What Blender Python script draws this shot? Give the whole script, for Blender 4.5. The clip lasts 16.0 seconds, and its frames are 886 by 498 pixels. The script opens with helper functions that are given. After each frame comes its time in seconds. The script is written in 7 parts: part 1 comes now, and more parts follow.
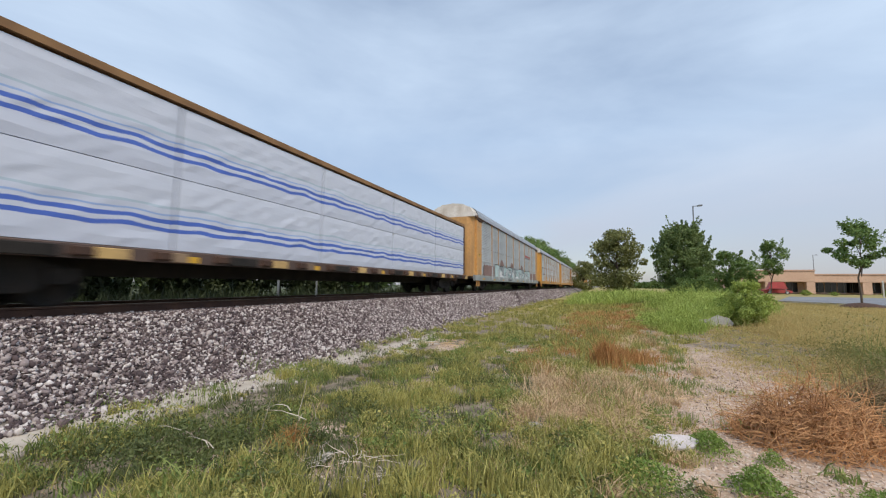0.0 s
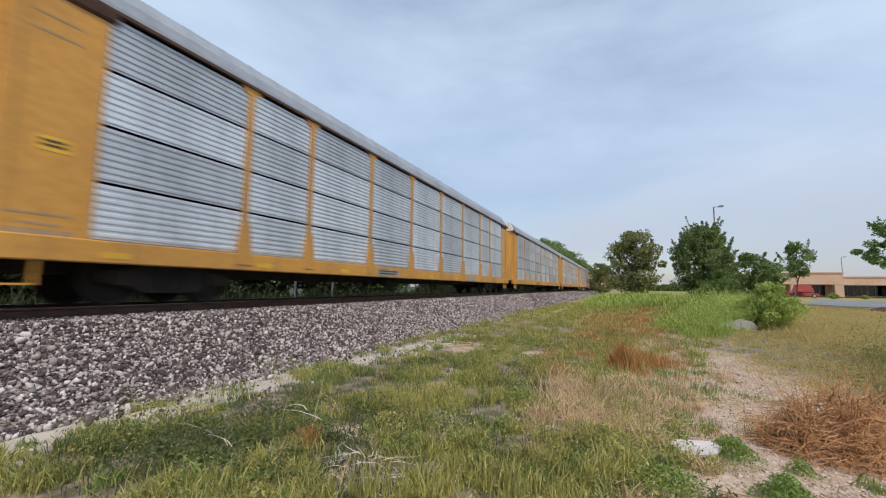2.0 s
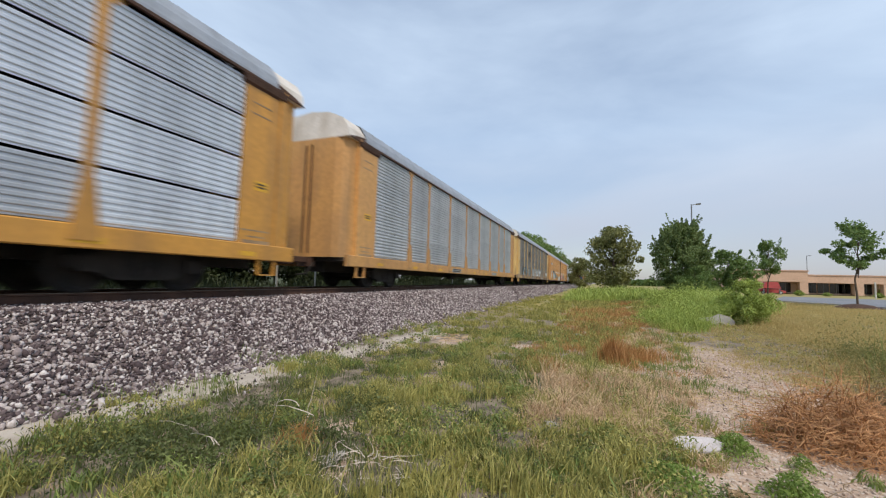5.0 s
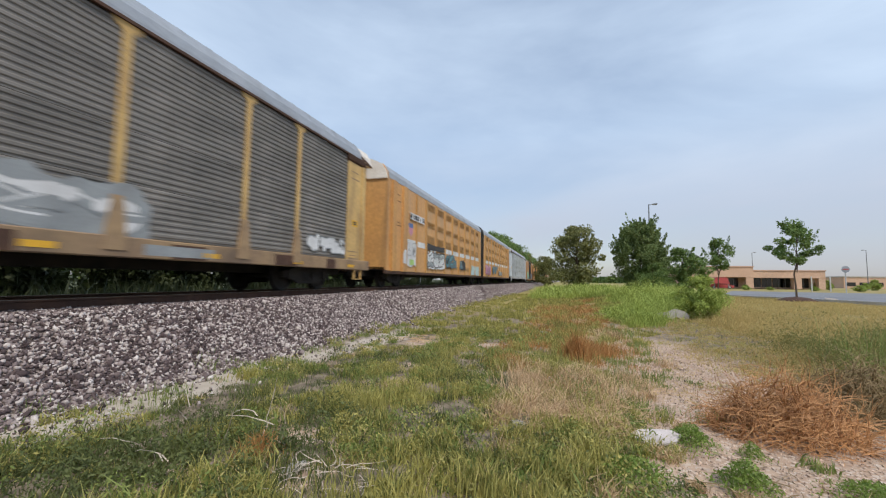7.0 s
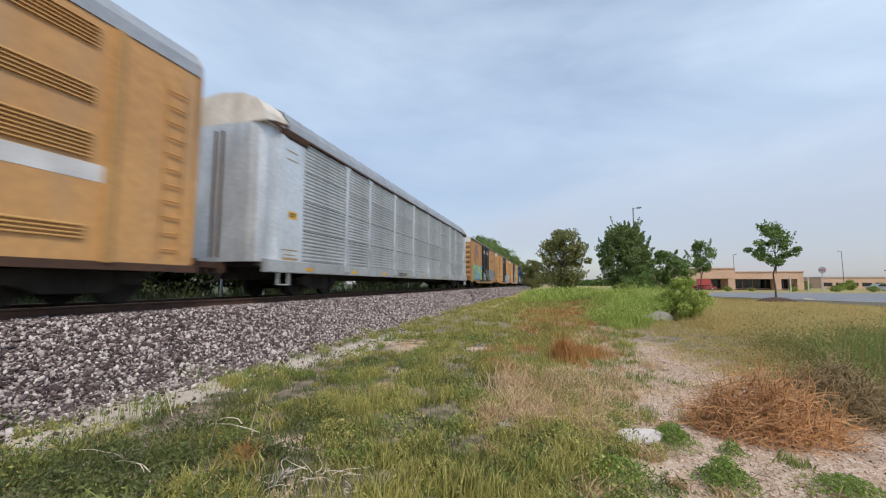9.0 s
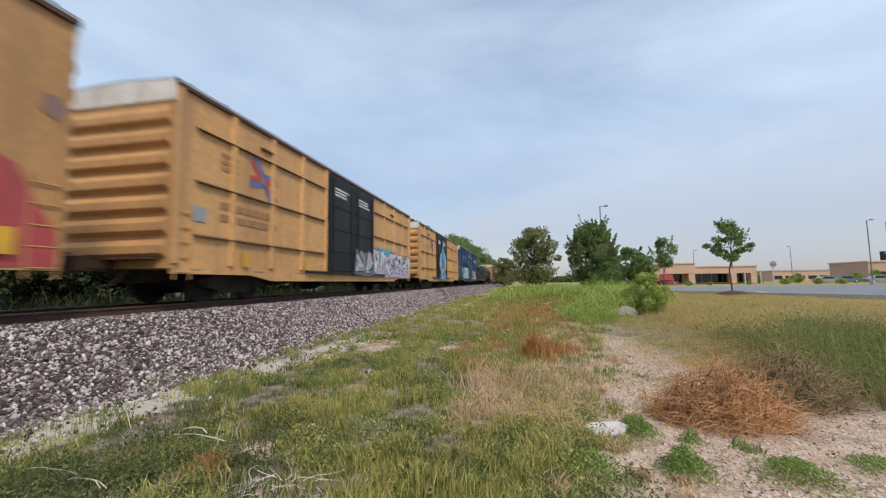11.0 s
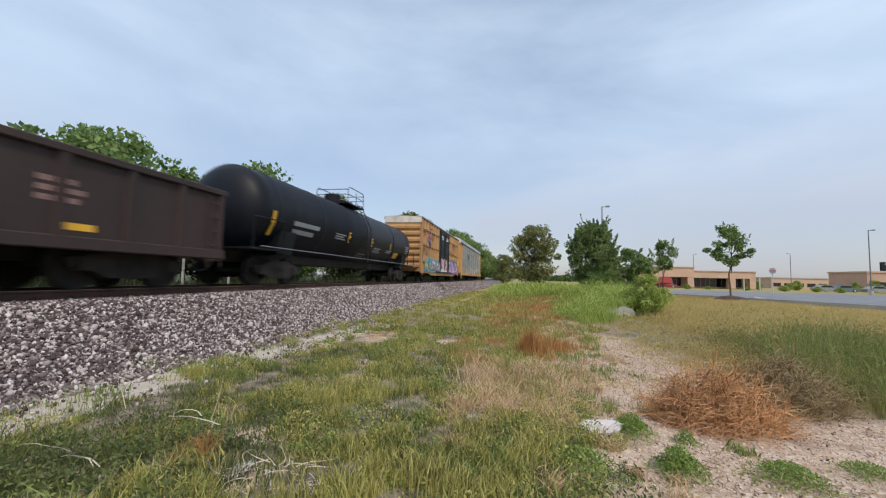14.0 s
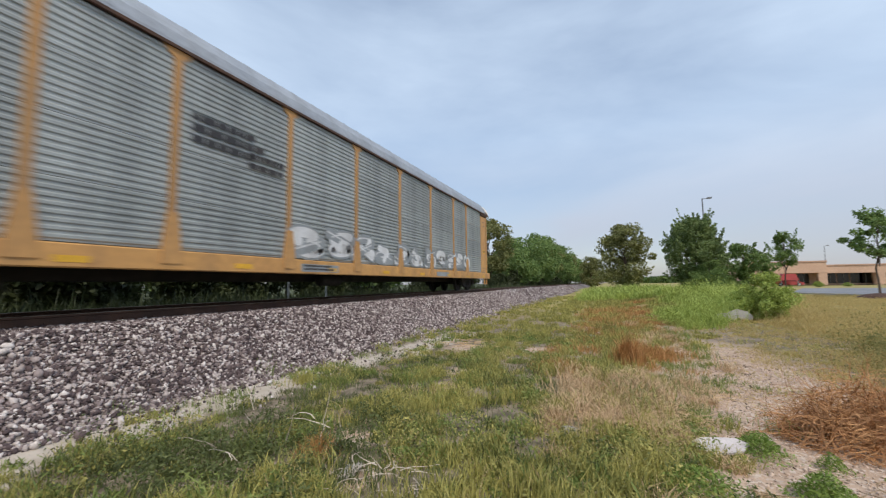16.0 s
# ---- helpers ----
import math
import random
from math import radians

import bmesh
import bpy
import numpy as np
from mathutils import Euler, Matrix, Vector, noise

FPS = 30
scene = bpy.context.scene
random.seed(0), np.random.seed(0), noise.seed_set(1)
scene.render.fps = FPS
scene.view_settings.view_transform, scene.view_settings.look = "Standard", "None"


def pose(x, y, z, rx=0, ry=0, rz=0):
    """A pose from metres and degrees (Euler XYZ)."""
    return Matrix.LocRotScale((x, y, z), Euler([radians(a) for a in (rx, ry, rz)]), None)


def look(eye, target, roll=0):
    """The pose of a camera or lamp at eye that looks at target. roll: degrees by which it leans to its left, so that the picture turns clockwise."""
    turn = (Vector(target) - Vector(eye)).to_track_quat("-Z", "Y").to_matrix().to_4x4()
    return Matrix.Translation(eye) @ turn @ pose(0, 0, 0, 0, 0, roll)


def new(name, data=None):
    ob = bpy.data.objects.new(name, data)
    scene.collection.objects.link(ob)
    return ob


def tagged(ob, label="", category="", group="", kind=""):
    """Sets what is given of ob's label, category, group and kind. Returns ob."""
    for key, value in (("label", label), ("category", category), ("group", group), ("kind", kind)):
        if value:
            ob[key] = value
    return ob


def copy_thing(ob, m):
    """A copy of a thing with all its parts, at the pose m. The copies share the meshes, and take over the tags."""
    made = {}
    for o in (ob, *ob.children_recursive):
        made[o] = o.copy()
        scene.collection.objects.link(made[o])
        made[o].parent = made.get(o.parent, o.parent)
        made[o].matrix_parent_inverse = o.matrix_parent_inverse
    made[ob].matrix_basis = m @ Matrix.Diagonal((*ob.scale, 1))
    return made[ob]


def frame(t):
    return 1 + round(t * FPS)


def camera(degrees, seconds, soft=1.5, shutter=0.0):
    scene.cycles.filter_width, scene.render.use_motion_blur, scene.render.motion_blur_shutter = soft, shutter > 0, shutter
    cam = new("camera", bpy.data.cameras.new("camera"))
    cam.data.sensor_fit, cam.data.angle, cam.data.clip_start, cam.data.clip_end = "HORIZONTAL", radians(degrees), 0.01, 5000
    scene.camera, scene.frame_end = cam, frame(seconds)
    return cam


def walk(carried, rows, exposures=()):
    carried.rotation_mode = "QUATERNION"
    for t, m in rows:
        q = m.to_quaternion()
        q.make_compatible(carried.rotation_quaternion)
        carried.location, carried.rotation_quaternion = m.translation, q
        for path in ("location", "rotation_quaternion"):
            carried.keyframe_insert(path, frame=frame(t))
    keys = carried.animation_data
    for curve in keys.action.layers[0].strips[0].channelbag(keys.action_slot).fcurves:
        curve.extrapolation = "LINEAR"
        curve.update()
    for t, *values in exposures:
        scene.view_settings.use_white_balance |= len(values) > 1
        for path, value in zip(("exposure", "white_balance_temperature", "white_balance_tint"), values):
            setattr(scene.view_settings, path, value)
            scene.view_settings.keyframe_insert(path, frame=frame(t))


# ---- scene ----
FOV = 96.16


def aim(x, y, z, yaw, pitch, roll):
    """Camera pose: yaw to the left of the track, pitch up, roll clockwise, in degrees."""
    a, b = radians(yaw), radians(pitch)
    way = Vector((-math.sin(a) * math.cos(b), math.cos(a) * math.cos(b), math.sin(b)))
    return look((x, y, z), Vector((x, y, z)) + way, roll)


cam = camera(FOV, 16.0, soft=1.2, shutter=0.21)
walk(cam, [
    (0.0, aim(0.002, -0.001, 1.551, 21.72, 5.16, 0.55)),
    (0.5, aim(-0.006, -0.002, 1.554, 22.09, 4.82, 0.30)),
    (1.0, aim(0.003, -0.002, 1.547, 22.39, 4.85, 0.50)),
    (1.5, aim(-0.003, -0.009, 1.545, 22.93, 5.23, 0.89)),
    (2.0, aim(-0.006, 0.008, 1.540, 23.84, 5.46, 0.67)),
    (2.5, aim(-0.135, 0.040, 1.507, 23.00, 6.33, 0.04)),
    (3.0, aim(-0.315, 0.072, 1.497, 21.01, 4.95, 0.86)),
    (3.5, aim(-0.296, 0.087, 1.498, 21.42, 3.62, 2.07)),
    (4.0, aim(-0.273, 0.076, 1.513, 22.39, 3.99, 1.42)),
    (6.5, aim(-0.268, 0.147, 1.543, 17.40, 4.88, 1.25)),
    (7.0, aim(-0.263, 0.158, 1.545, 16.48, 4.38, 0.75)),
    (7.5, aim(-0.257, 0.156, 1.545, 15.64, 4.19, 0.46)),
    (8.0, aim(-0.237, 0.148, 1.541, 15.13, 4.47, 0.26)),
    (10.5, aim(-0.223, 0.130, 1.553, 13.58, 5.39, -0.43)),
    (11.0, aim(-0.210, 0.132, 1.562, 10.82, 4.82, -0.77)),
    (11.5, aim(-0.190, 0.131, 1.566, 8.86, 3.75, -0.82)),
    (12.0, aim(-0.227, 0.136, 1.553, 12.33, 4.70, 1.52)),
    (12.5, aim(-0.227, 0.141, 1.553, 12.26, 5.03, 2.34)),
    (13.0, aim(-0.219, 0.142, 1.546, 10.34, 5.05, 2.81)),
    (13.5, aim(-0.239, 0.155, 1.538, 10.44, 4.62, 3.02)),
    (14.0, aim(-0.228, 0.156, 1.536, 10.83, 4.06, 1.35)),
    (14.5, aim(-0.230, 0.153, 1.548, 11.11, 4.27, -0.62)),
    (15.0, aim(-0.209, 0.140, 1.560, 12.10, 4.70, -1.47)),
    (15.5, aim(-0.230, 0.135, 1.553, 15.47, 4.65, -1.22)),
    (16.0, aim(-0.272, 0.104, 1.556, 22.44, 5.01, -0.66)),
])
TRACK_X, RAIL_Z = -8.95, 1.15   # track centre line and rail top
SPEED = 25.9                    # train speed, m/s

# ---- sky and sun: thin bright overcast, soft warm sun behind the viewer ----
SUN_EL, SUN_AZ = 52.0, 140.0    # degrees; azimuth clockwise from the track's direction
world = bpy.data.worlds.new("world")
scene.world = world
world.use_nodes = True
wn, wl = world.node_tree.nodes, world.node_tree.links
wn.clear()
w_out, w_bg = wn.new("ShaderNodeOutputWorld"), wn.new("ShaderNodeBackground")
w_sky = wn.new("ShaderNodeTexSky")
w_sky.sky_type, w_sky.sun_disc = "NISHITA", False
w_sky.sun_elevation, w_sky.sun_rotation = radians(SUN_EL), radians(SUN_AZ)
w_sky.air_density, w_sky.dust_density, w_sky.ozone_density = 1.0, 1.2, 1.2
w_tc, w_map = wn.new("ShaderNodeTexCoord"), wn.new("ShaderNodeMapping")
w_map.inputs["Scale"].default_value = (0.8, 0.6, 2.3)
w_map.inputs["Rotation"].default_value = (0.0, 0.22, 0.5)
w_n = wn.new("ShaderNodeTexNoise")
w_n.inputs["Scale"].default_value, w_n.inputs["Detail"].default_value, w_n.inputs["Roughness"].default_value = 1.7, 6.0, 0.52
w_n.inputs["Distortion"].default_value = 0.35
w_ramp = wn.new("ShaderNodeValToRGB")
w_ramp.color_ramp.elements[0].position, w_ramp.color_ramp.elements[0].color = 0.36, (0.42, 0.42, 0.42, 1)
w_ramp.color_ramp.elements[1].position, w_ramp.color_ramp.elements[1].color = 0.70, (0.97, 0.97, 0.97, 1)
w_mix = wn.new("ShaderNodeMix")
w_mix.data_type = "RGBA"
w_sep, w_haze = wn.new("ShaderNodeSeparateXYZ"), wn.new("ShaderNodeValToRGB")
w_haze.color_ramp.elements[0].position, w_haze.color_ramp.elements[0].color = 0.0, (3.36, 3.36, 3.82, 1)
w_haze.color_ramp.elements[1].position, w_haze.color_ramp.elements[1].color = 0.34, (4.3, 5.25, 6.55, 1)
wl.new(w_tc.outputs["Generated"], w_sep.inputs[0])
wl.new(w_sep.outputs[2], w_haze.inputs[0])
wl.new(w_haze.outputs[0], w_mix.inputs[7])
wl.new(w_tc.outputs["Generated"], w_map.inputs["Vector"])
wl.new(w_map.outputs[0], w_n.inputs["Vector"])
wl.new(w_n.outputs["Fac"], w_ramp.inputs[0])
wl.new(w_ramp.outputs[0], w_mix.inputs[0])
wl.new(w_sky.outputs[0], w_mix.inputs[6])
wl.new(w_mix.outputs[2], w_bg.inputs[0])
w_bg.inputs[1].default_value = 0.15
wl.new(w_bg.outputs[0], w_out.inputs[0])

sun = new("sun", bpy.data.lights.new("sun", "SUN"))
sun.data.energy, sun.data.angle, sun.data.color = 2.6, radians(12), (1.0, 0.885, 0.735)
_a, _e = radians(SUN_AZ), radians(SUN_EL)
sun.matrix_world = look((math.sin(_a) * math.cos(_e) * 50, math.cos(_a) * math.cos(_e) * 50, math.sin(_e) * 50), (0, 0, 0))
scene.view_settings.exposure = 0.0


# ---- materials ----
def material(name, c1, c2=None, scale=3.0, rough=0.7, metal=0.0, bump=0.0, bump_scale=60.0, grime=None, grime_amount=0.0,
             grime_scale=1.2, streak=1.0, rnd=0.0, island=0.0, fine=0.12, spec=0.5):
    """A procedural surface: two tones in large patches, fine grain, optional grime (streaked downwards) and relief.
    rnd varies whole objects, island varies joined pieces."""
    m = bpy.data.materials.new(name)
    m.use_nodes = True
    n, l = m.node_tree.nodes, m.node_tree.links
    p = n["Principled BSDF"]
    p.inputs["Roughness"].default_value, p.inputs["Metallic"].default_value = rough, metal
    p.inputs["Specular IOR Level"].default_value = spec
    c2 = c2 or tuple(v * 0.8 for v in c1)
    tc = n.new("ShaderNodeTexCoord")

    def noise_at(sc, detail=4.0, stretch=1.0):
        t = n.new("ShaderNodeTexNoise")
        t.inputs["Scale"].default_value, t.inputs["Detail"].default_value = sc, detail
        if stretch != 1.0:
            mp = n.new("ShaderNodeMapping")
            mp.inputs["Scale"].default_value = (1, 1, 1 / stretch)
            l.new(tc.outputs["Object"], mp.inputs["Vector"])
            l.new(mp.outputs[0], t.inputs["Vector"])
        else:
            l.new(tc.outputs["Object"], t.inputs["Vector"])
        return t.outputs["Fac"]

    def ramp(fac, a, b, lo=0.0, hi=1.0):
        r = n.new("ShaderNodeMapRange")
        r.inputs[1].default_value, r.inputs[2].default_value = a, b
        r.inputs[3].default_value, r.inputs[4].default_value = lo, hi
        l.new(fac, r.inputs[0])
        return r.outputs[0]

    def mix(fac, a, b, mode="MIX"):
        x = n.new("ShaderNodeMix")
        x.data_type, x.blend_type = "RGBA", mode
        if isinstance(fac, float):
            x.inputs[0].default_value = fac
        else:
            l.new(fac, x.inputs[0])
        for k, v in ((6, a), (7, b)):
            if isinstance(v, tuple):
                x.inputs[k].default_value = (*v, 1)
            else:
                l.new(v, x.inputs[k])
        return x.outputs[2]

    def grey(fac):
        c = n.new("ShaderNodeCombineColor")
        for k in range(3):
            l.new(fac, c.inputs[k])
        return c.outputs[0]

    col = mix(ramp(noise_at(scale), 0.35, 0.65), tuple(c1), tuple(c2))
    if fine:
        col = mix(1.0, col, grey(ramp(noise_at(scale * 14, 3.0), 0.3, 0.7, 1 - fine, 1 + fine)), "MULTIPLY")
    if grime:
        col = mix(ramp(noise_at(grime_scale, 6.0, streak), 0.48, 0.68, 0.0, grime_amount), col, tuple(grime))
    if rnd:
        oi = n.new("ShaderNodeObjectInfo")
        col = mix(1.0, col, grey(ramp(oi.outputs["Random"], 0, 1, 1 - rnd, 1 + rnd)), "MULTIPLY")
    if island:
        g = n.new("ShaderNodeNewGeometry")
        col = mix(1.0, col, grey(ramp(g.outputs["Random Per Island"], 0, 1, 1 - island, 1 + island)), "MULTIPLY")
    l.new(col, p.inputs["Base Color"])
    if bump:
        b = n.new("ShaderNodeBump")
        b.inputs["Strength"].default_value, b.inputs["Distance"].default_value = min(1.0, bump * 4), 0.02
        l.new(noise_at(bump_scale, 5.0), b.inputs["Height"])
        l.new(b.outputs[0], p.inputs["Normal"])
    return m


M = {}
DIRT = (0.10, 0.08, 0.065)
M["yellow"] = material("yellow_paint", (0.60, 0.30, 0.055), (0.52, 0.26, 0.05), 0.7, 0.5, grime=DIRT, grime_amount=0.35, streak=5, rnd=0.05)
M["orange"] = material("orange_paint", (0.60, 0.33, 0.11), (0.52, 0.28, 0.10), 0.6, 0.6, grime=DIRT, grime_amount=0.4, streak=6, rnd=0.05)
# ochre darkened to hold the shade in louvres and on post sides
M["ventshade"] = material("shaded_ochre_louvre", (0.50, 0.29, 0.105), (0.43, 0.25, 0.09), 1.0, 0.6)
M["boxyellow"] = material("faded_yellow_paint", (0.62, 0.345, 0.135), (0.53, 0.29, 0.11), 0.5, 0.6, grime=(0.24, 0.15, 0.085), grime_amount=0.4, streak=8, rnd=0.04)
M["boxtan"] = material("faded_tan_yellow_paint", (0.50, 0.27, 0.105), (0.42, 0.225, 0.085), 0.5, 0.6, grime=(0.20, 0.125, 0.07), grime_amount=0.4, streak=8, rnd=0.04)
M["silver"] = material("galvanised_steel", (0.66, 0.71, 0.76), (0.54, 0.58, 0.63), 0.9, 0.42, 0.45, grime=(0.22, 0.24, 0.26), grime_amount=0.5, streak=4, rnd=0.18)
M["oldsilver"] = material("weathered_galvanised_steel", (0.50, 0.53, 0.55), (0.40, 0.43, 0.45), 0.9, 0.55, 0.3, grime=(0.20, 0.20, 0.20), grime_amount=0.5, streak=5, rnd=0.08)
M["darksteel"] = material("soot_stained_steel", (0.225, 0.215, 0.20), (0.155, 0.148, 0.138), 0.6, 0.65, 0.2, grime=(0.32, 0.30, 0.275), grime_amount=0.5, streak=3, rnd=0.12)
M["midsteel"] = material("dull_weathered_steel", (0.39, 0.42, 0.42), (0.31, 0.34, 0.34), 0.7, 0.6, 0.3, grime=(0.14, 0.15, 0.15), grime_amount=0.5, streak=5, rnd=0.10)
M["paleblue"] = material("pale_bluish_steel", (0.56, 0.60, 0.63), (0.45, 0.48, 0.51), 0.8, 0.5, 0.3, grime=(0.26, 0.24, 0.23), grime_amount=0.45, streak=3, rnd=0.08)
M["ochre"] = material("pale_ochre_paint", (0.64, 0.44, 0.17), (0.55, 0.36, 0.14), 0.7, 0.6, grime=(0.12, 0.08, 0.06), grime_amount=0.5, streak=3)
M["tan"] = material("faded_tan_paint", (0.62, 0.345, 0.135), (0.54, 0.295, 0.115), 0.5, 0.6, grime=(0.40, 0.30, 0.20), grime_amount=0.5, streak=5, rnd=0.04)
M["roof"] = material("grey_roof_steel", (0.40, 0.43, 0.47), (0.33, 0.36, 0.40), 0.8, 0.5, 0.3, grime=(0.2, 0.2, 0.2), grime_amount=0.3)
M["white"] = material("weathered_white_paint", (0.74, 0.70, 0.64), (0.62, 0.57, 0.50), 1.5, 0.6, grime=(0.35, 0.27, 0.18), grime_amount=0.4, streak=3)
M["tarnish"] = material("dirty_tan_sill", (0.36, 0.25, 0.14), (0.22, 0.15, 0.10), 0.9, 0.7, grime=(0.06, 0.05, 0.045), grime_amount=0.5)
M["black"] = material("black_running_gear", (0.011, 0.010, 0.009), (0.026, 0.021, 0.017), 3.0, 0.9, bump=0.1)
# brown that stands in for the shadow line of the box car rails
M["railshadow"] = material("rail_shadow_brown", (0.16, 0.085, 0.035), (0.10, 0.055, 0.028), 2.0, 0.8)
M["blackpaint"] = material("black_paint", (0.008, 0.010, 0.014), (0.014, 0.016, 0.02), 0.8, 0.6, grime=(0.035, 0.035, 0.04), grime_amount=0.35, streak=4, spec=0.3)
M["tankblack"] = material("black_tank_paint", (0.0055, 0.007, 0.011), (0.008, 0.010, 0.015), 0.6, 0.5, grime=(0.020, 0.021, 0.024), grime_amount=0.3, streak=4, spec=0.22)
M["blue"] = material("faded_blue_paint", (0.010, 0.038, 0.098), (0.018, 0.056, 0.13), 0.5, 0.55, grime=(0.13, 0.18, 0.24), grime_amount=0.4, streak=6, rnd=0.06, spec=0.25)
M["brown"] = material("dark_brown_paint", (0.036, 0.020, 0.017), (0.026, 0.016, 0.014), 0.6, 0.7, grime=(0.055, 0.036, 0.028), grime_amount=0.4, streak=5)
M["faded"] = material("faded_brown_lettering", (0.36, 0.19, 0.085), (0.28, 0.15, 0.07), 3.0, 0.7)
M["rust"] = material("rusty_steel", (0.09, 0.045, 0.028), (0.06, 0.032, 0.022), 4.0, 0.85, bump=0.15)
M["railhead"] = material("worn_rail_head", (0.25, 0.22, 0.20), (0.12, 0.09, 0.07), 2.0, 0.35, 0.8)
M["tie"] = material("creosoted_wood", (0.07, 0.055, 0.045), (0.11, 0.095, 0.085), 2.0, 0.9, bump=0.2)
M["lumber"] = material("sawn_lumber", (0.30, 0.165, 0.065), (0.19, 0.10, 0.04), 2.0, 0.7)
M["deck"] = material("brown_deck_steel", (0.11, 0.07, 0.055), (0.07, 0.05, 0.045), 1.2, 0.8)
for key, c in (("g_white", (0.72, 0.74, 0.76)), ("g_black", (0.03, 0.03, 0.035)), ("g_teal", (0.10, 0.42, 0.48)), ("g_lime", (0.42, 0.66, 0.22)),
               ("g_sky", (0.12, 0.40, 0.68)), ("g_red", (0.46, 0.07, 0.07)), ("g_pink", (0.62, 0.28, 0.38)), ("g_lilac", (0.52, 0.42, 0.62)), ("g_violet", (0.36, 0.18, 0.46)),
               ("g_orange", (0.65, 0.22, 0.05)), ("g_yellow", (0.74, 0.42, 0.035)), ("g_brown", (0.26, 0.16, 0.14)), ("g_grey", (0.30, 0.33, 0.35)), ("g_slate", (0.11, 0.19, 0.23)),
               ("g_maroon", (0.20, 0.035, 0.05)), ("g_blue", (0.10, 0.17, 0.40)), ("g_pale", (0.48, 0.62, 0.64))):
    M[key] = material("paint_" + key[2:], c, tuple(v * 0.82 for v in c), 2.0, 0.6, grime=DIRT, grime_amount=0.25, streak=4)


# ---- mesh building ----
class Build:
    """Collects vertices and faces of one mesh."""

    def __init__(self):
        self.v, self.f = [], []

    def face(self, *pts):
        k = len(self.v)
        self.v += [tuple(p) for p in pts]
        self.f.append(tuple(range(k, k + len(pts))))
        return self

    def box(self, x0, x1, y0, y1, z0, z1, bev=0.0):
        """A box, with chamfered long edges when bev is given."""
        if bev:
            return self.prism([(x0 + bev, z0), (x1 - bev, z0), (x1, z0 + bev), (x1, z1 - bev), (x1 - bev, z1), (x0 + bev, z1), (x0, z1 - bev), (x0, z0 + bev)], y0, y1)
        k = len(self.v)
        self.v += [(x, y, z) for z in (z0, z1) for y in (y0, y1) for x in (x0, x1)]
        self.f += [tuple(k + i for i in q) for q in ((0, 2, 3, 1), (4, 5, 7, 6), (0, 1, 5, 4), (2, 6, 7, 3), (0, 4, 6, 2), (1, 3, 7, 5))]
        return self

    def prism(self, outline, a0, a1, axis="y"):
        """An outline swept along an axis; outline points are the two other coordinates, in x, y, z order."""
        k, c = len(self.v), len(outline)
        put = {"y": lambda p, a: (p[0], a, p[1]), "x": lambda p, a: (a, p[0], p[1]), "z": lambda p, a: (p[0], p[1], a)}[axis]
        self.v += [put(p, a) for a in (a0, a1) for p in outline]
        self.f += [(k + i, k + (i + 1) % c, k + c + (i + 1) % c, k + c + i) for i in range(c)]
        self.f += [tuple(k + i for i in reversed(range(c))), tuple(k + c + i for i in range(c))]
        return self

    def sheet(self, profile, a0, a1, thick=0.0):
        """An open profile of (x, z) swept along y."""
        k, c = len(self.v), len(profile)
        self.v += [(p[0], a, p[1]) for a in (a0, a1) for p in profile]
        self.f += [(k + i, k + c + i, k + c + i + 1, k + i + 1) for i in range(c - 1)]
        return self

    def tube(self, a, b, r0, r1=None, sides=8):
        a, b = Vector(a), Vector(b)
        r1 = r0 if r1 is None else r1
        q = (b - a).to_track_quat("Z", "Y")
        k = len(self.v)
        for p, r in ((a, r0), (b, r1)):
            self.v += [tuple(p + q @ Vector((r * math.cos(2 * math.pi * i / sides), r * math.sin(2 * math.pi * i / sides), 0))) for i in range(sides)]
        self.f += [(k + i, k + (i + 1) % sides, k + sides + (i + 1) % sides, k + sides + i) for i in range(sides)]
        self.f += [tuple(k + i for i in reversed(range(sides))), tuple(k + sides + i for i in range(sides))]
        return self

    def turned(self, profile, sides=24, axis="x"):
        """A profile of (along, radius) turned round an axis."""
        k, c = len(self.v), len(profile)
        for a, r in profile:
            for i in range(sides):
                u, w = r * math.cos(2 * math.pi * i / sides), r * math.sin(2 * math.pi * i / sides)
                self.v.append((a, u, w) if axis == "x" else ((u, a, w) if axis == "y" else (u, w, a)))
        for j in range(c - 1):
            self.f += [(k + j * sides + i, k + j * sides + (i + 1) % sides, k + (j + 1) * sides + (i + 1) % sides, k + (j + 1) * sides + i) for i in range(sides)]
        return self

    def mesh(self, name, mat, smooth=False):
        me = bpy.data.meshes.new(name)
        me.from_pydata(self.v, [], self.f)
        me.materials.append(mat)
        if smooth:
            me.polygons.foreach_set("use_smooth", [True] * len(me.polygons))
        me.update()
        return me


def part(name, shape, mat, parent, label="", at=None, smooth=False, fix=True):
    """One mesh object under a thing or a part; shape is a Build or a ready mesh."""
    if isinstance(shape, Build):
        shape = shape.mesh(name, mat, smooth)
        if fix:
            bm = bmesh.new()
            bm.from_mesh(shape)
            bmesh.ops.recalc_face_normals(bm, faces=bm.faces)
            bm.to_mesh(shape)
            bm.free()
    ob = new(name, shape)
    ob.parent = parent
    if at is not None:
        ob.matrix_basis = at
    return tagged(ob, label)


def thing(name, label, category, m=None, group="", kind=""):
    ob = new(name)
    ob.empty_display_size = 0.3
    if m is not None:
        ob.matrix_basis = m
    return tagged(ob, label, category, group, kind)


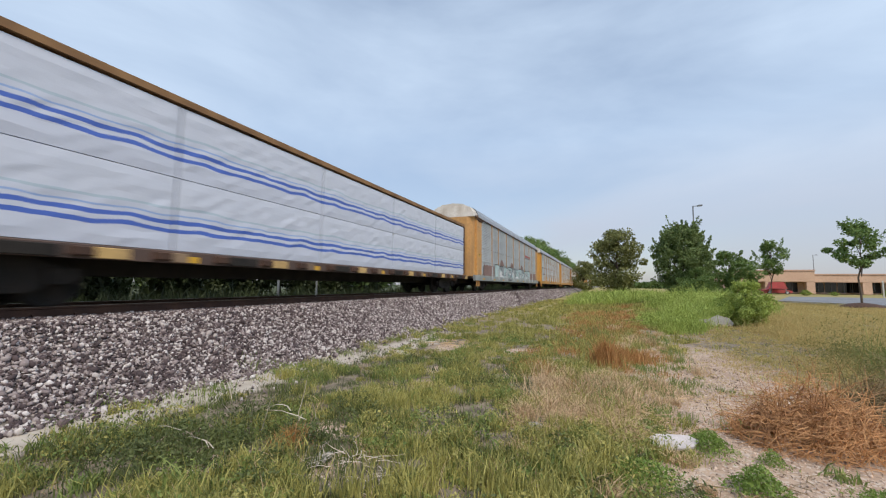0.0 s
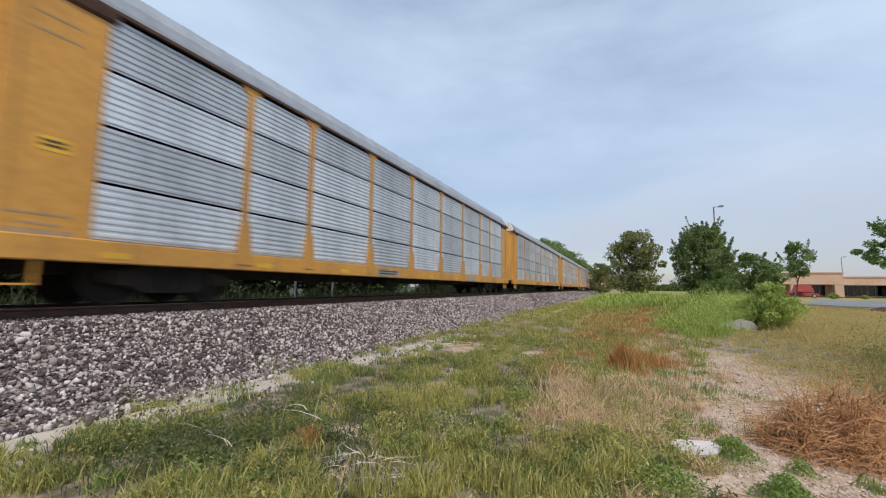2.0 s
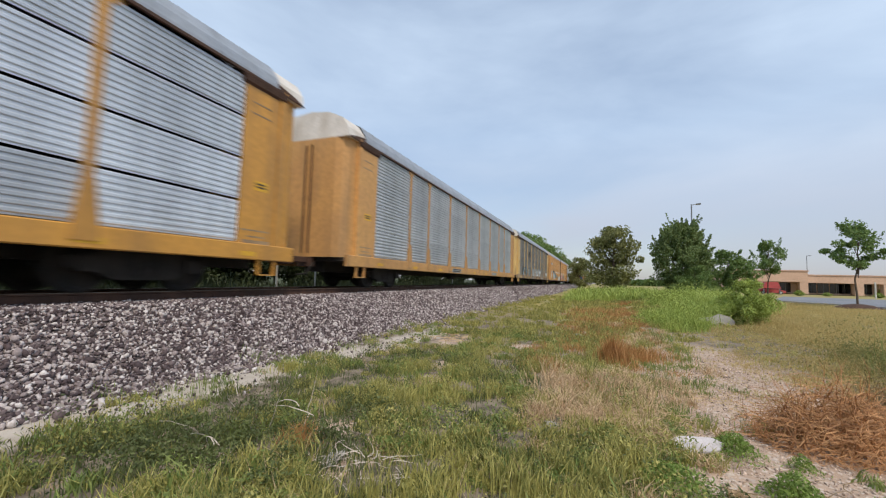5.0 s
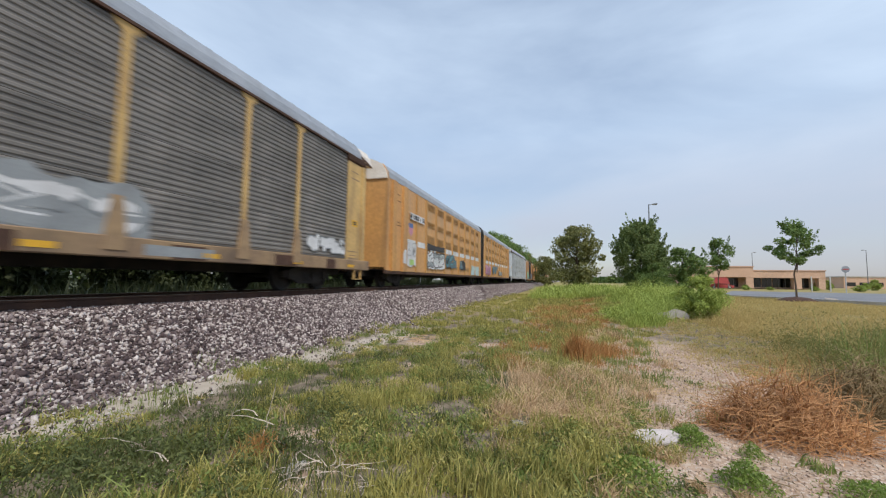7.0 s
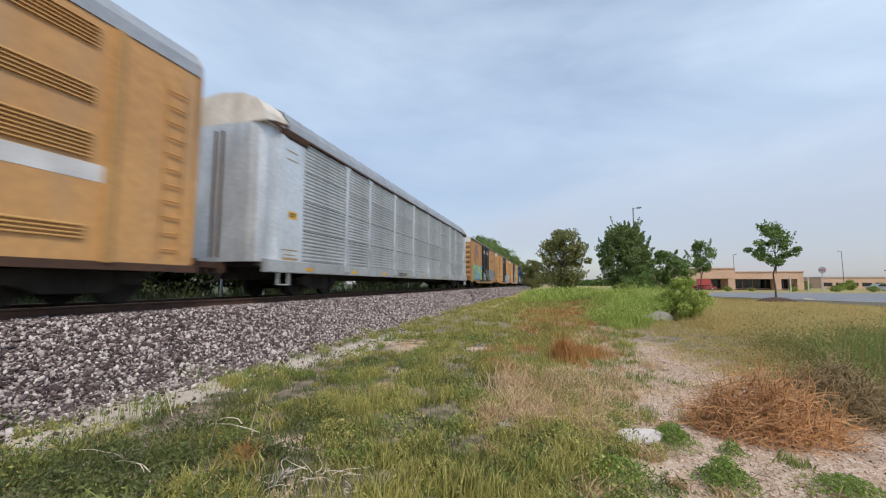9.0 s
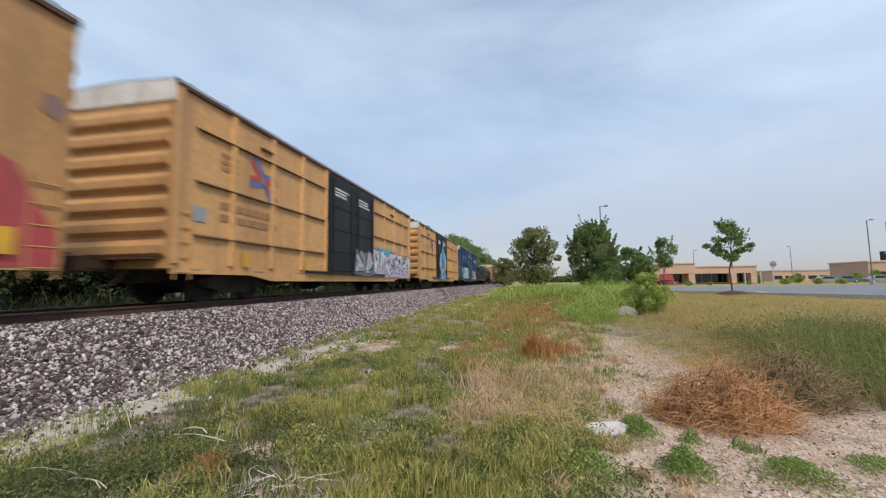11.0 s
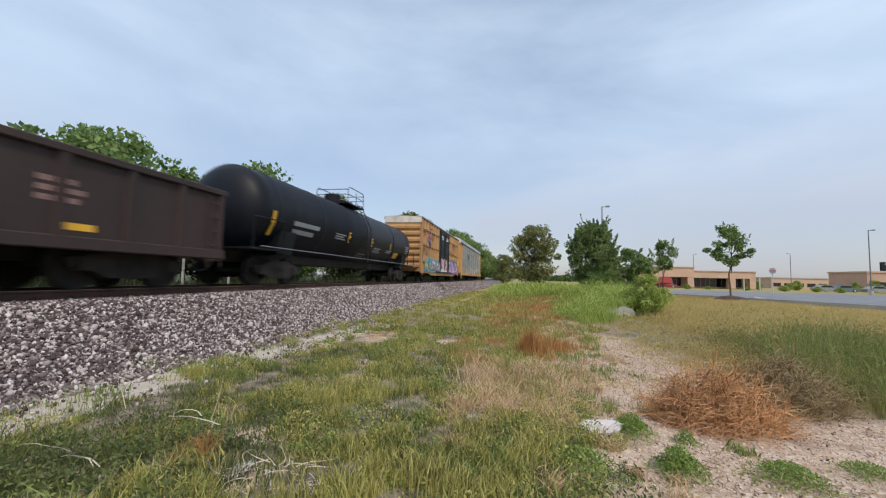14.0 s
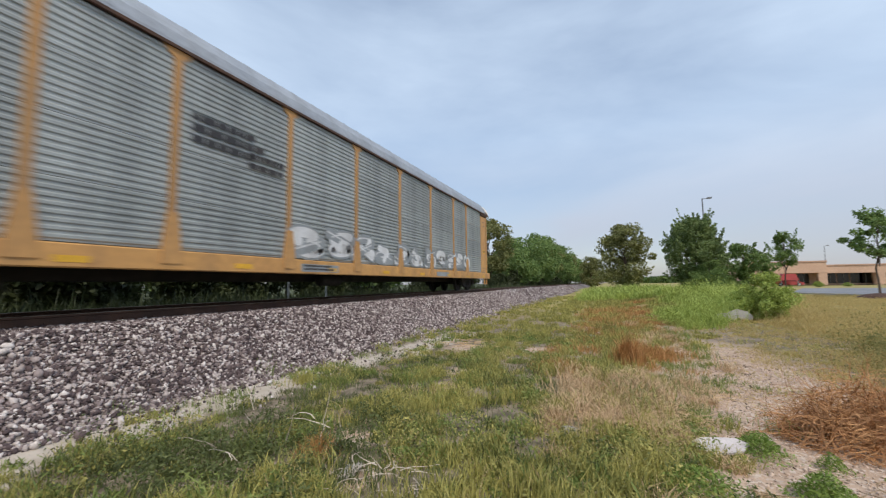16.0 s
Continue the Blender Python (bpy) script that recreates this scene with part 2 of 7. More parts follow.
def raw_mesh(name, co, faces_n, mat, loops=None, smooth=False):
    """A mesh straight from arrays: co (n, 3); faces all with faces_n corners, in order or by loops."""
    me = bpy.data.meshes.new(name)
    co = np.asarray(co, dtype=np.float32)
    loops = np.arange(len(co), dtype=np.int32) if loops is None else np.asarray(loops, dtype=np.int32).ravel()
    nf = len(loops) // faces_n
    me.vertices.add(len(co))
    me.vertices.foreach_set("co", co.ravel())
    me.loops.add(len(loops))
    me.loops.foreach_set("vertex_index", loops)
    me.polygons.add(nf)
    me.polygons.foreach_set("loop_start", np.arange(nf, dtype=np.int32) * faces_n)
    if smooth:
        me.polygons.foreach_set("use_smooth", [True] * nf)
    me.materials.append(mat)
    me.update(calc_edges=True)
    return me
# ---- ground ----
def ground_z(x, y):
    """Height of the ground sheet: flat verge, ballast bank, lower land beyond the track, a rise towards the car park."""
    x, y = np.asarray(x, float), np.asarray(y, float)
    bank = np.interp(x, [-40, -17, -13.2, -11.0, -10.9, -7.35, -7.2, -5.55, -4.9], [0.4, 0.35, 0.3, 0.95, 0.96, 0.96, 0.93, 0.03, 0.0])
    rise = np.clip((y - 14) / 22, 0, 1) * np.clip((x + 1) / 8, 0, 1) * 0.34
    mound = 0.55 * np.exp(-((x - 5.0) / 3.2) ** 2 - ((y - 26) / 9.0) ** 2)
    bumps = 0.02 * np.sin(x * 1.9 + 0.6 * np.sin(y * 0.9)) * np.sin(y * 1.3 + x * 0.4) + 0.01 * np.sin(x * 4.3 + y * 2.1)
    near = np.clip((x + 5.0) / 0.8, 0, 1)
    return bank + rise + mound + bumps * near


def soil_material():
    """Sandy dirt with crushed stone, green-brown under the grass, a pale sand strip along the bank's foot."""
    m = bpy.data.materials.new("sandy_soil")
    m.use_nodes = True
    n, l = m.node_tree.nodes, m.node_tree.links
    p = n["Principled BSDF"]
    p.inputs["Roughness"].default_value = 0.95
    g = n.new("ShaderNodeNewGeometry")
    sep = n.new("ShaderNodeSeparateXYZ")
    l.new(g.outputs["Position"], sep.inputs[0])

    def tex(scale, detail=5.0):
        t = n.new("ShaderNodeTexNoise")
        t.inputs["Scale"].default_value, t.inputs["Detail"].default_value = scale, detail
        l.new(g.outputs["Position"], t.inputs["Vector"])
        return t.outputs["Fac"]

    def rng(v, a, b, lo=0.0, hi=1.0):
        r = n.new("ShaderNodeMapRange")
        r.inputs[1].default_value, r.inputs[2].default_value, r.inputs[3].default_value, r.inputs[4].default_value = a, b, lo, hi
        l.new(v, r.inputs[0])
        return r.outputs[0]

    def mth(op, a, b):
        x = n.new("ShaderNodeMath")
        x.operation = op
        for k, v in ((0, a), (1, b)):
            if isinstance(v, (int, float)):
                x.inputs[k].default_value = v
            else:
                l.new(v, x.inputs[k])
        return x.outputs[0]

    def mix(fac, a, b):
        x = n.new("ShaderNodeMix")
        x.data_type = "RGBA"
        l.new(fac, x.inputs[0])
        for k, v in ((6, a), (7, b)):
            if isinstance(v, tuple):
                x.inputs[k].default_value = (*v, 1)
            else:
                l.new(v, x.inputs[k])
        return x.outputs[2]

    gravel = n.new("ShaderNodeTexVoronoi")
    gravel.inputs["Scale"].default_value = 34.0
    l.new(g.outputs["Position"], gravel.inputs["Vector"])
    stone = n.new("ShaderNodeSeparateColor")
    l.new(gravel.outputs["Color"], stone.inputs[0])
    sand = mix(rng(tex(1.2), 0.35, 0.65), (0.50, 0.37, 0.275), (0.38, 0.27, 0.195))
    sand = mix(rng(stone.outputs[0], 0.55, 0.95, 0.0, 0.8), sand, (0.60, 0.52, 0.45))
    sand = mix(rng(stone.outputs[1], 0.80, 0.90, 0.0, 0.35), sand, (0.15, 0.105, 0.085))
    sand = mix(rng(tex(2.6, 7.0), 0.56, 0.66, 0.0, 0.55), sand, (0.17, 0.125, 0.095))
    soil = mix(rng(tex(5.0, 8.0), 0.38, 0.62), (0.105, 0.085, 0.06), (0.27, 0.22, 0.16))
    far = mix(rng(tex(0.12), 0.35, 0.65), (0.36, 0.28, 0.10), (0.22, 0.20, 0.065))
    x, y = sep.outputs[0], sep.outputs[1]
    wob = mth("MULTIPLY", mth("SUBTRACT", tex(0.7), 0.5), 3.4)
    xw = mth("ADD", x, wob)
    bare = mth("MULTIPLY", rng(xw, -0.4, 0.5), rng(mth("ADD", xw, mth("MULTIPLY", y, 0.16)), 3.8, 5.0, 1.0, 0.0))
    bare = mth("MULTIPLY", bare, rng(y, 9.5, 17.0, 1.0, 0.08))
    # the pale sand drifts away from the bank's foot along the line and peters out
    edge = mth("ADD", mth("ADD", x, mth("MULTIPLY", wob, 0.30)), mth("MULTIPLY", mth("SUBTRACT", tex(3.1), 0.5), 0.9))
    edge = mth("SUBTRACT", edge, rng(y, 5.0, 9.0, -4.98, -4.35))
    strip = mth("MULTIPLY", rng(edge, -0.9, -0.6), rng(edge, 0.12, 0.34, 1.0, 0.0))
    strip = mth("MULTIPLY", strip, rng(y, 10.5, 13.5, 1.0, 0.0))
    patch = mth("MULTIPLY", mth("MULTIPLY", rng(tex(0.62, 2.0), 0.60, 0.68), rng(y, 14, 22, 1.0, 0.0)), 0.6)
    for px, py, pr in ((-2.72, 3.65, 0.28), (-2.78, 6.8, 0.30), (-2.2, 2.95, 0.2), (-3.5, 9.4, 0.5), (-3.3, 2.6, 0.32), (-1.9, 9.6, 0.45)):
        vd = n.new("ShaderNodeVectorMath")
        vd.operation = "DISTANCE"
        vd.inputs[1].default_value = (px, py, 0.0)
        l.new(g.outputs["Position"], vd.inputs[0])
        patch = mth("MAXIMUM", patch, rng(mth("ADD", vd.outputs["Value"], mth("MULTIPLY", mth("SUBTRACT", tex(4.0), 0.5), 0.6)), pr * 0.7, pr * 1.2, 1.0, 0.0))
    col = mix(rng(y, 14.0, 26.0), soil, far)
    col = mix(mth("MAXIMUM", bare, patch), col, sand)
    col = mix(strip, col, mix(rng(tex(3.0), 0.35, 0.65), (0.50, 0.45, 0.39), (0.40, 0.35, 0.29)))
    # crushed-stone bed under the loose ballast and far along the line
    bed = mix(rng(stone.outputs[2], 0.45, 0.75), (0.05, 0.038, 0.036), (0.32, 0.27, 0.26))
    onbed = mth("MULTIPLY", rng(x, -11.6, -11.3), rng(x, -5.75, -5.5, 1.0, 0.0))
    col = mix(onbed, col, bed)
    grassy = rng(x, -13.2, -12.4, 1.0, 0.0)
    # green beyond the track, darkened in colour for the train's shadow
    col = mix(grassy, col, mix(rng(tex(0.8), 0.4, 0.6), (0.035, 0.055, 0.017), (0.075, 0.08, 0.028)))
    l.new(col, p.inputs["Base Color"])
    b = n.new("ShaderNodeBump")
    b.inputs["Strength"].default_value, b.inputs["Distance"].default_value = 0.4, 0.02
    hgt = mth("ADD", mth("MULTIPLY", tex(70.0), 0.6), tex(18.0))
    l.new(hgt, b.inputs["Height"])
    l.new(b.outputs[0], p.inputs["Normal"])
    return m


def axis(marks):
    out = []
    for (a, b), step in marks:
        out += list(np.arange(a, b, step))
    return np.array(out + [marks[-1][0][1]])


gx = axis([((-900, -60), 60), ((-60, -14), 4), ((-14, -4), 0.25), ((-4, 7), 0.22), ((7, 30), 1.2), ((30, 90), 6), ((90, 900), 90)])
gy = axis([((-700, -200), 50), ((-200, -10), 19), ((-10, 1), 1.0), ((1, 14), 0.22), ((14, 40), 0.8), ((40, 140), 5), ((140, 1500), 80)])
GX, GY = np.meshgrid(gx, gy)
co = np.stack([GX, GY, ground_z(GX, GY)], -1).reshape(-1, 3)
nx, ny = len(gx), len(gy)
ii, jj = np.meshgrid(np.arange(nx - 1), np.arange(ny - 1))
k0 = (jj * nx + ii).ravel()
ground = new("ground", raw_mesh("ground", co, 4, soil_material(), np.stack([k0, k0 + 1, k0 + nx + 1, k0 + nx], 1), smooth=True))
tagged(ground, "sandy dry verge with gravel, patchy grass and railway bank", "ground", kind="structure")

# ---- track ----
track = thing("railway_track", "straight railway track on crushed-stone ballast", "track", kind="structure")
for side_x in (-0.755, 0.755):
    x = TRACK_X + side_x
    rail = Build().prism([(x - 0.075, RAIL_Z - 0.18), (x + 0.075, RAIL_Z - 0.18), (x + 0.075, RAIL_Z - 0.165), (x + 0.012, RAIL_Z - 0.145), (x + 0.012, RAIL_Z - 0.045),
                          (x + 0.036, RAIL_Z - 0.035), (x + 0.036, RAIL_Z - 0.008), (x - 0.036, RAIL_Z - 0.008), (x - 0.036, RAIL_Z - 0.035), (x - 0.012, RAIL_Z - 0.045),
                          (x - 0.012, RAIL_Z - 0.145), (x - 0.075, RAIL_Z - 0.165)], -480, 900)
    r = part("rail", rail, M["rust"], track, "brown rusty steel rail")
    part("rail_head", Build().box(x - 0.034, x + 0.034, -480, 900, RAIL_Z - 0.012, RAIL_Z), M["railhead"], r, "worn rail head")
tie_me = Build().box(-1.3, 1.3, -0.11, 0.11, -0.17, 0.0, 0.015).mesh("railway_tie", M["tie"])
plate_me = Build().box(-0.17, 0.17, -0.09, 0.09, 0, 0.012).mesh("tie_plate", M["rust"])
spike_me = Build().box(-0.012, 0.012, -0.012, 0.012, 0, 0.05).box(-0.02, 0.02, -0.016, 0.016, 0.04, 0.06).mesh("spike", M["rust"])
rng_t = random.Random(5)
for i in range(150):
    y = -6 + i * 0.52
    tie = part("railway_tie", tie_me, None, track, at=pose(TRACK_X + rng_t.uniform(-0.04, 0.04), y, RAIL_Z - 0.18, 0, 0, rng_t.uniform(-1, 1)))
    if 0 < i < 80:
        part("tie_plate", plate_me, None, tie, at=pose(0.755, 0, 0))
        part("spike", spike_me, None, tie, at=pose(0.86, 0.03, 0.01))


# ---- ballast stones ----
def stone_material():
    m = bpy.data.materials.new("crushed_granite")
    m.use_nodes = True
    n, l = m.node_tree.nodes, m.node_tree.links
    p = n["Principled BSDF"]
    p.inputs["Roughness"].default_value = 0.85
    g, oi = n.new("ShaderNodeNewGeometry"), n.new("ShaderNodeObjectInfo")
    add = n.new("ShaderNodeMath")
    add.operation = "ADD"
    l.new(g.outputs["Random Per Island"], add.inputs[0])
    l.new(oi.outputs["Random"], add.inputs[1])
    fr = n.new("ShaderNodeMath")
    fr.operation = "FRACT"
    l.new(add.outputs[0], fr.inputs[0])
    r = n.new("ShaderNodeValToRGB")
    for pos, c in ((0.0, (0.045, 0.032, 0.035)), (0.3, (0.085, 0.06, 0.062)), (0.5, (0.15, 0.115, 0.115)), (0.68, (0.30, 0.25, 0.245)), (0.85, (0.48, 0.43, 0.415)), (1.0, (0.63, 0.585, 0.57))):
        e = r.color_ramp.elements[0] if pos == 0 else (r.color_ramp.elements[-1] if pos == 1 else r.color_ramp.elements.new(pos))
        e.position, e.color = pos, (*c, 1)
    l.new(fr.outputs[0], r.inputs[0])
    t = n.new("ShaderNodeTexNoise")
    t.inputs["Scale"].default_value = 60.0
    l.new(g.outputs["Position"], t.inputs["Vector"])
    x = n.new("ShaderNodeMix")
    x.data_type, x.blend_type = "RGBA", "OVERLAY"
    x.inputs[0].default_value = 0.5
    l.new(r.outputs[0], x.inputs[6])
    l.new(t.outputs["Fac"], x.inputs[7])
    l.new(x.outputs[2], p.inputs["Base Color"])
    return m


M["stone"] = stone_material()


def rock(rs):
    """A broken stone about 1 m across: a cut, skewed icosahedron of 12 points, 20 triangles."""
    ph = (1 + 5 ** 0.5) / 2
    v = np.array([(a, b, 0) for a in (-1, 1) for b in (-ph, ph)] + [(0, a, b) for a in (-1, 1) for b in (-ph, ph)] + [(b, 0, a) for a in (-1, 1) for b in (-ph, ph)], float)
    v = v / np.linalg.norm(v[0]) * 0.5 * rs.uniform(0.55, 1.3, (12, 1)) * (1.15, 0.85, 0.6)
    return v


ICO = []
_v = rock(np.random.RandomState(0)) * 0 + np.array([(a, b, 0) for a in (-1, 1) for b in (-1.618, 1.618)] + [(0, a, b) for a in (-1, 1) for b in (-1.618, 1.618)] + [(b, 0, a) for a in (-1, 1) for b in (-1.618, 1.618)])
for a in range(12):
    for b in range(a + 1, 12):
        for c in range(b + 1, 12):
            if all(abs(np.linalg.norm(_v[p] - _v[q]) - 2) < 0.1 for p, q in ((a, b), (b, c), (a, c))):
                out = np.dot(np.cross(_v[b] - _v[a], _v[c] - _v[a]), _v[a] + _v[b] + _v[c]) > 0
                ICO.append((a, b, c) if out else (a, c, b))
ICO = np.array(ICO)


def turn_matrices(rs, n):
    """n random rotation matrices."""
    q = rs.normal(size=(n, 4))
    q /= np.linalg.norm(q, axis=1)[:, None]
    w, x, y, z = q.T
    return np.stack([1 - 2 * (y * y + z * z), 2 * (x * y - z * w), 2 * (x * z + y * w), 2 * (x * y + z * w), 1 - 2 * (x * x + z * z), 2 * (y * z - x * w),
                     2 * (x * z - y * w), 2 * (y * z + x * w), 1 - 2 * (x * x + y * y)], 1).reshape(n, 3, 3)


def stones(name, label, n, xs, ys, size, seed, lift=0.25, z_of=ground_z, where=None, mat=None, parent=None):
    """Loose stones over a stretch of ground, one mesh."""
    rs = np.random.RandomState(seed)
    shapes = np.stack([rock(rs) for _ in range(24)])
    x, y = rs.uniform(*xs, n), ys[0] + (ys[1] - ys[0]) * rs.uniform(0, 1, n)
    if where is not None:
        keep = where(x, y, rs)
        x, y = x[keep], y[keep]
        n = len(x)
    s = size[0] + (size[1] - size[0]) * rs.uniform(0, 1, n) ** 1.6
    pts = np.einsum("nij,nkj->nki", turn_matrices(rs, n), shapes[rs.randint(0, 24, n)]) * s[:, None, None]
    pts += np.stack([x, y, z_of(x, y) + s * lift], 1)[:, None, :]
    loops = (ICO[None] + 12 * np.arange(n)[:, None, None]).reshape(-1)
    ob = new(name, raw_mesh(name, pts.reshape(-1, 3), 3, mat or M["stone"], loops))
    ob.parent = parent
    return tagged(ob, label, "" if parent else "stones", kind="stuff")


ballast = thing("ballast", "grey and purplish-brown crushed-stone railway ballast bank", "ballast", kind="structure")
stones("ballast_stones", "loose crushed stone", 31000, (-8.12, -5.42), (1.5, 13), (0.036, 0.082), 11, parent=ballast)
stones("ballast_stones", "loose crushed stone", 22000, (-8.12, -5.3), (13, 30), (0.055, 0.105), 12, parent=ballast)
stones("ballast_stones", "loose crushed stone", 12000, (-8.12, -5.2), (30, 80), (0.09, 0.16), 13, parent=ballast)
rs0 = np.random.RandomState(3)
rock_mes = [raw_mesh("ballast_stone", rock(rs0), 3, M["stone"], ICO) for _ in range(8)]
for i in range(300):
    x, y, s = rs0.uniform(-7.1, -5.2), rs0.uniform(2.2, 9.5), rs0.uniform(0.07, 0.13)
    ob = part("ballast_stone", rock_mes[i % 8], None, ballast)
    ob.matrix_basis = Matrix.LocRotScale((x, y, float(ground_z(x, y)) + s * 0.3), Euler(rs0.uniform(0, 6.28, 3)), (s, s, s))
# ---- grass and weeds ----
def leaf_material(name, c1, c2, trans=0.25, rough=0.65, spread=0.3):
    m = bpy.data.materials.new(name)
    m.use_nodes = True
    n, l = m.node_tree.nodes, m.node_tree.links
    p = n["Principled BSDF"]
    p.inputs["Roughness"].default_value = rough
    g = n.new("ShaderNodeNewGeometry")
    t = n.new("ShaderNodeTexNoise")
    t.inputs["Scale"].default_value, t.inputs["Detail"].default_value = 1.3, 3.0
    tc = n.new("ShaderNodeTexCoord")
    l.new(tc.outputs["Object"], t.inputs["Vector"])
    s = n.new("ShaderNodeMath")
    s.operation = "MULTIPLY_ADD"
    s.inputs[1].default_value = spread * 2
    l.new(g.outputs["Random Per Island"], s.inputs[0])
    l.new(t.outputs["Fac"], s.inputs[2])
    r = n.new("ShaderNodeMapRange")
    r.inputs[1].default_value, r.inputs[2].default_value = 0.35, 0.65 + spread * 2
    l.new(s.outputs[0], r.inputs[0])
    x = n.new("ShaderNodeMix")
    x.data_type = "RGBA"
    x.inputs[6].default_value, x.inputs[7].default_value = (*c1, 1), (*c2, 1)
    l.new(r.outputs[0], x.inputs[0])
    l.new(x.outputs[2], p.inputs["Base Color"])
    tr, ms = n.new("ShaderNodeBsdfTranslucent"), n.new("ShaderNodeMixShader")
    l.new(x.outputs[2], tr.inputs["Color"])
    ms.inputs[0].default_value = trans
    l.new(p.outputs[0], ms.inputs[1])
    l.new(tr.outputs[0], ms.inputs[2])
    l.new(ms.outputs[0], n["Material Output"].inputs["Surface"])
    return m


M["grass"] = leaf_material("green_grass", (0.12, 0.14, 0.036), (0.55, 0.50, 0.15))
M["yellowgreen"] = leaf_material("yellowish_green_weed", (0.18, 0.195, 0.05), (0.58, 0.52, 0.17))
M["weed"] = leaf_material("fresh_green_weed", (0.10, 0.17, 0.038), (0.31, 0.36, 0.10))
M["darkweed"] = leaf_material("dark_green_weed_leaves", (0.055, 0.08, 0.028), (0.16, 0.19, 0.06))
M["straw"] = leaf_material("dry_straw", (0.40, 0.26, 0.14), (0.80, 0.62, 0.40))
M["russet"] = leaf_material("russet_dry_weed", (0.36, 0.17, 0.055), (0.58, 0.33, 0.13))
M["dulltumble"] = leaf_material("dull_brown_twigs", (0.15, 0.10, 0.045), (0.34, 0.25, 0.12), 0.1)
M["bleached"] = leaf_material("bleached_twigs", (0.55, 0.47, 0.40), (0.72, 0.66, 0.58), 0.05)
M["gravel"] = material("pale_pinkish_gravel", (0.62, 0.49, 0.40), (0.46, 0.345, 0.27), 9.0, 0.9, island=0.3)
M["tumble"] = leaf_material("tangled_brown_twigs", (0.17, 0.07, 0.025), (0.74, 0.40, 0.17), 0.1)
M["field"] = leaf_material("yellowing_tall_grass", (0.42, 0.33, 0.12), (0.68, 0.53, 0.24), 0.5)
M["tallgreen"] = leaf_material("tall_green_grass", (0.20, 0.29, 0.05), (0.48, 0.55, 0.14))
# shade of the train and trees is put into this dark green
M["brush"] = leaf_material("shade_dark_brush", (0.018, 0.03, 0.009), (0.058, 0.075, 0.021))
M["darkleaf"] = leaf_material("grey_green_leaves", (0.10, 0.16, 0.055), (0.25, 0.32, 0.11), 0.35)
M["leaf"] = leaf_material("dark_green_leaves", (0.055, 0.11, 0.03), (0.16, 0.23, 0.06), 0.3)
M["leaf2"] = leaf_material("olive_green_leaves", (0.12, 0.145, 0.05), (0.29, 0.285, 0.10), 0.35)
M["leaf3"] = leaf_material("fresh_green_leaves", (0.09, 0.17, 0.05), (0.25, 0.34, 0.10), 0.35)
M["olive"] = leaf_material("olive_weed_leaves", (0.15, 0.165, 0.05), (0.36, 0.32, 0.115), 0.45)
M["litter"] = leaf_material("dark_dead_leaves", (0.10, 0.07, 0.05), (0.24, 0.17, 0.12), 0.0)
M["leaf4"] = leaf_material("bright_shrub_leaves", (0.13, 0.22, 0.04), (0.30, 0.40, 0.09), 0.3)
M["bark"] = material("grey_brown_bark", (0.12, 0.09, 0.065), (0.08, 0.06, 0.045), 6.0, 0.9, bump=0.2, bump_scale=30)


def blades(x, y, z, h, w, lean, rs):
    """Bent grass blades, two quads each narrowing to a point-like tip; returns quad corners."""
    n = len(x)
    a = rs.uniform(0, 2 * np.pi, n)
    b = rs.uniform(0, 2 * np.pi, n)
    dx, dy = np.cos(a) * w / 2, np.sin(a) * w / 2
    k = lean * h * rs.uniform(0.2, 1.0, n)
    lx, ly = np.cos(b) * k, np.sin(b) * k
    base = np.stack([x, y, z], 1)
    mid = base + np.stack([lx * 0.35, ly * 0.35, h * 0.6], 1)
    tip = base + np.stack([lx, ly, h * rs.uniform(0.85, 1.0, n)], 1)
    d = np.stack([dx, dy, 0 * dx], 1)
    return np.stack([base - d, base + d, mid + d * 0.8, mid - d * 0.8, mid - d * 0.8, mid + d * 0.8, tip + d * 0.12, tip - d * 0.12], 1).reshape(-1, 3)


def grass(name, label, n, xs, ys, h, w, lean, mat, seed, clumps=0, near=1.0, where=None, tuft=0.06):
    """A stand of blades as one mesh; clumps > 0 gathers blades into tufts; near > 1 crowds them towards the viewer."""
    rs = np.random.RandomState(seed)
    if clumps:
        cx, cy = rs.uniform(*xs, clumps), ys[0] + (ys[1] - ys[0]) * rs.uniform(0, 1, clumps) ** near
        if where is not None:
            keep = where(cx, cy, rs)
            cx, cy = cx[keep], cy[keep]
        size = rs.uniform(0.45, 1.0, len(cx)) + 0.9 * rs.uniform(0, 1, len(cx)) ** 5
        i = rs.randint(0, len(cx), n)
        r = rs.normal(0, tuft, (n, 2)) * size[i][:, None]
        x, y, s = cx[i] + r[:, 0], cy[i] + r[:, 1], size[i]
    else:
        x, y = rs.uniform(*xs, n), ys[0] + (ys[1] - ys[0]) * rs.uniform(0, 1, n) ** near
        if where is not None:
            keep = where(x, y, rs)
            x, y = x[keep], y[keep]
        s = np.ones(len(x))
    hh = rs.uniform(*h, len(x)) * s * (1 - 0.55 * np.clip((y - 10) / 14, 0, 1) * (x > 7 + 0 * y))
    far = 1 + np.clip((y - 8) / 22, 0, 1.4)
    co = blades(x, y, ground_z(x, y) - 0.01, hh, rs.uniform(*w, len(x)) * far, lean, rs)
    ob = new(name, raw_mesh(name, co, 4, mat))
    return tagged(ob, label, "grass", kind="stuff")


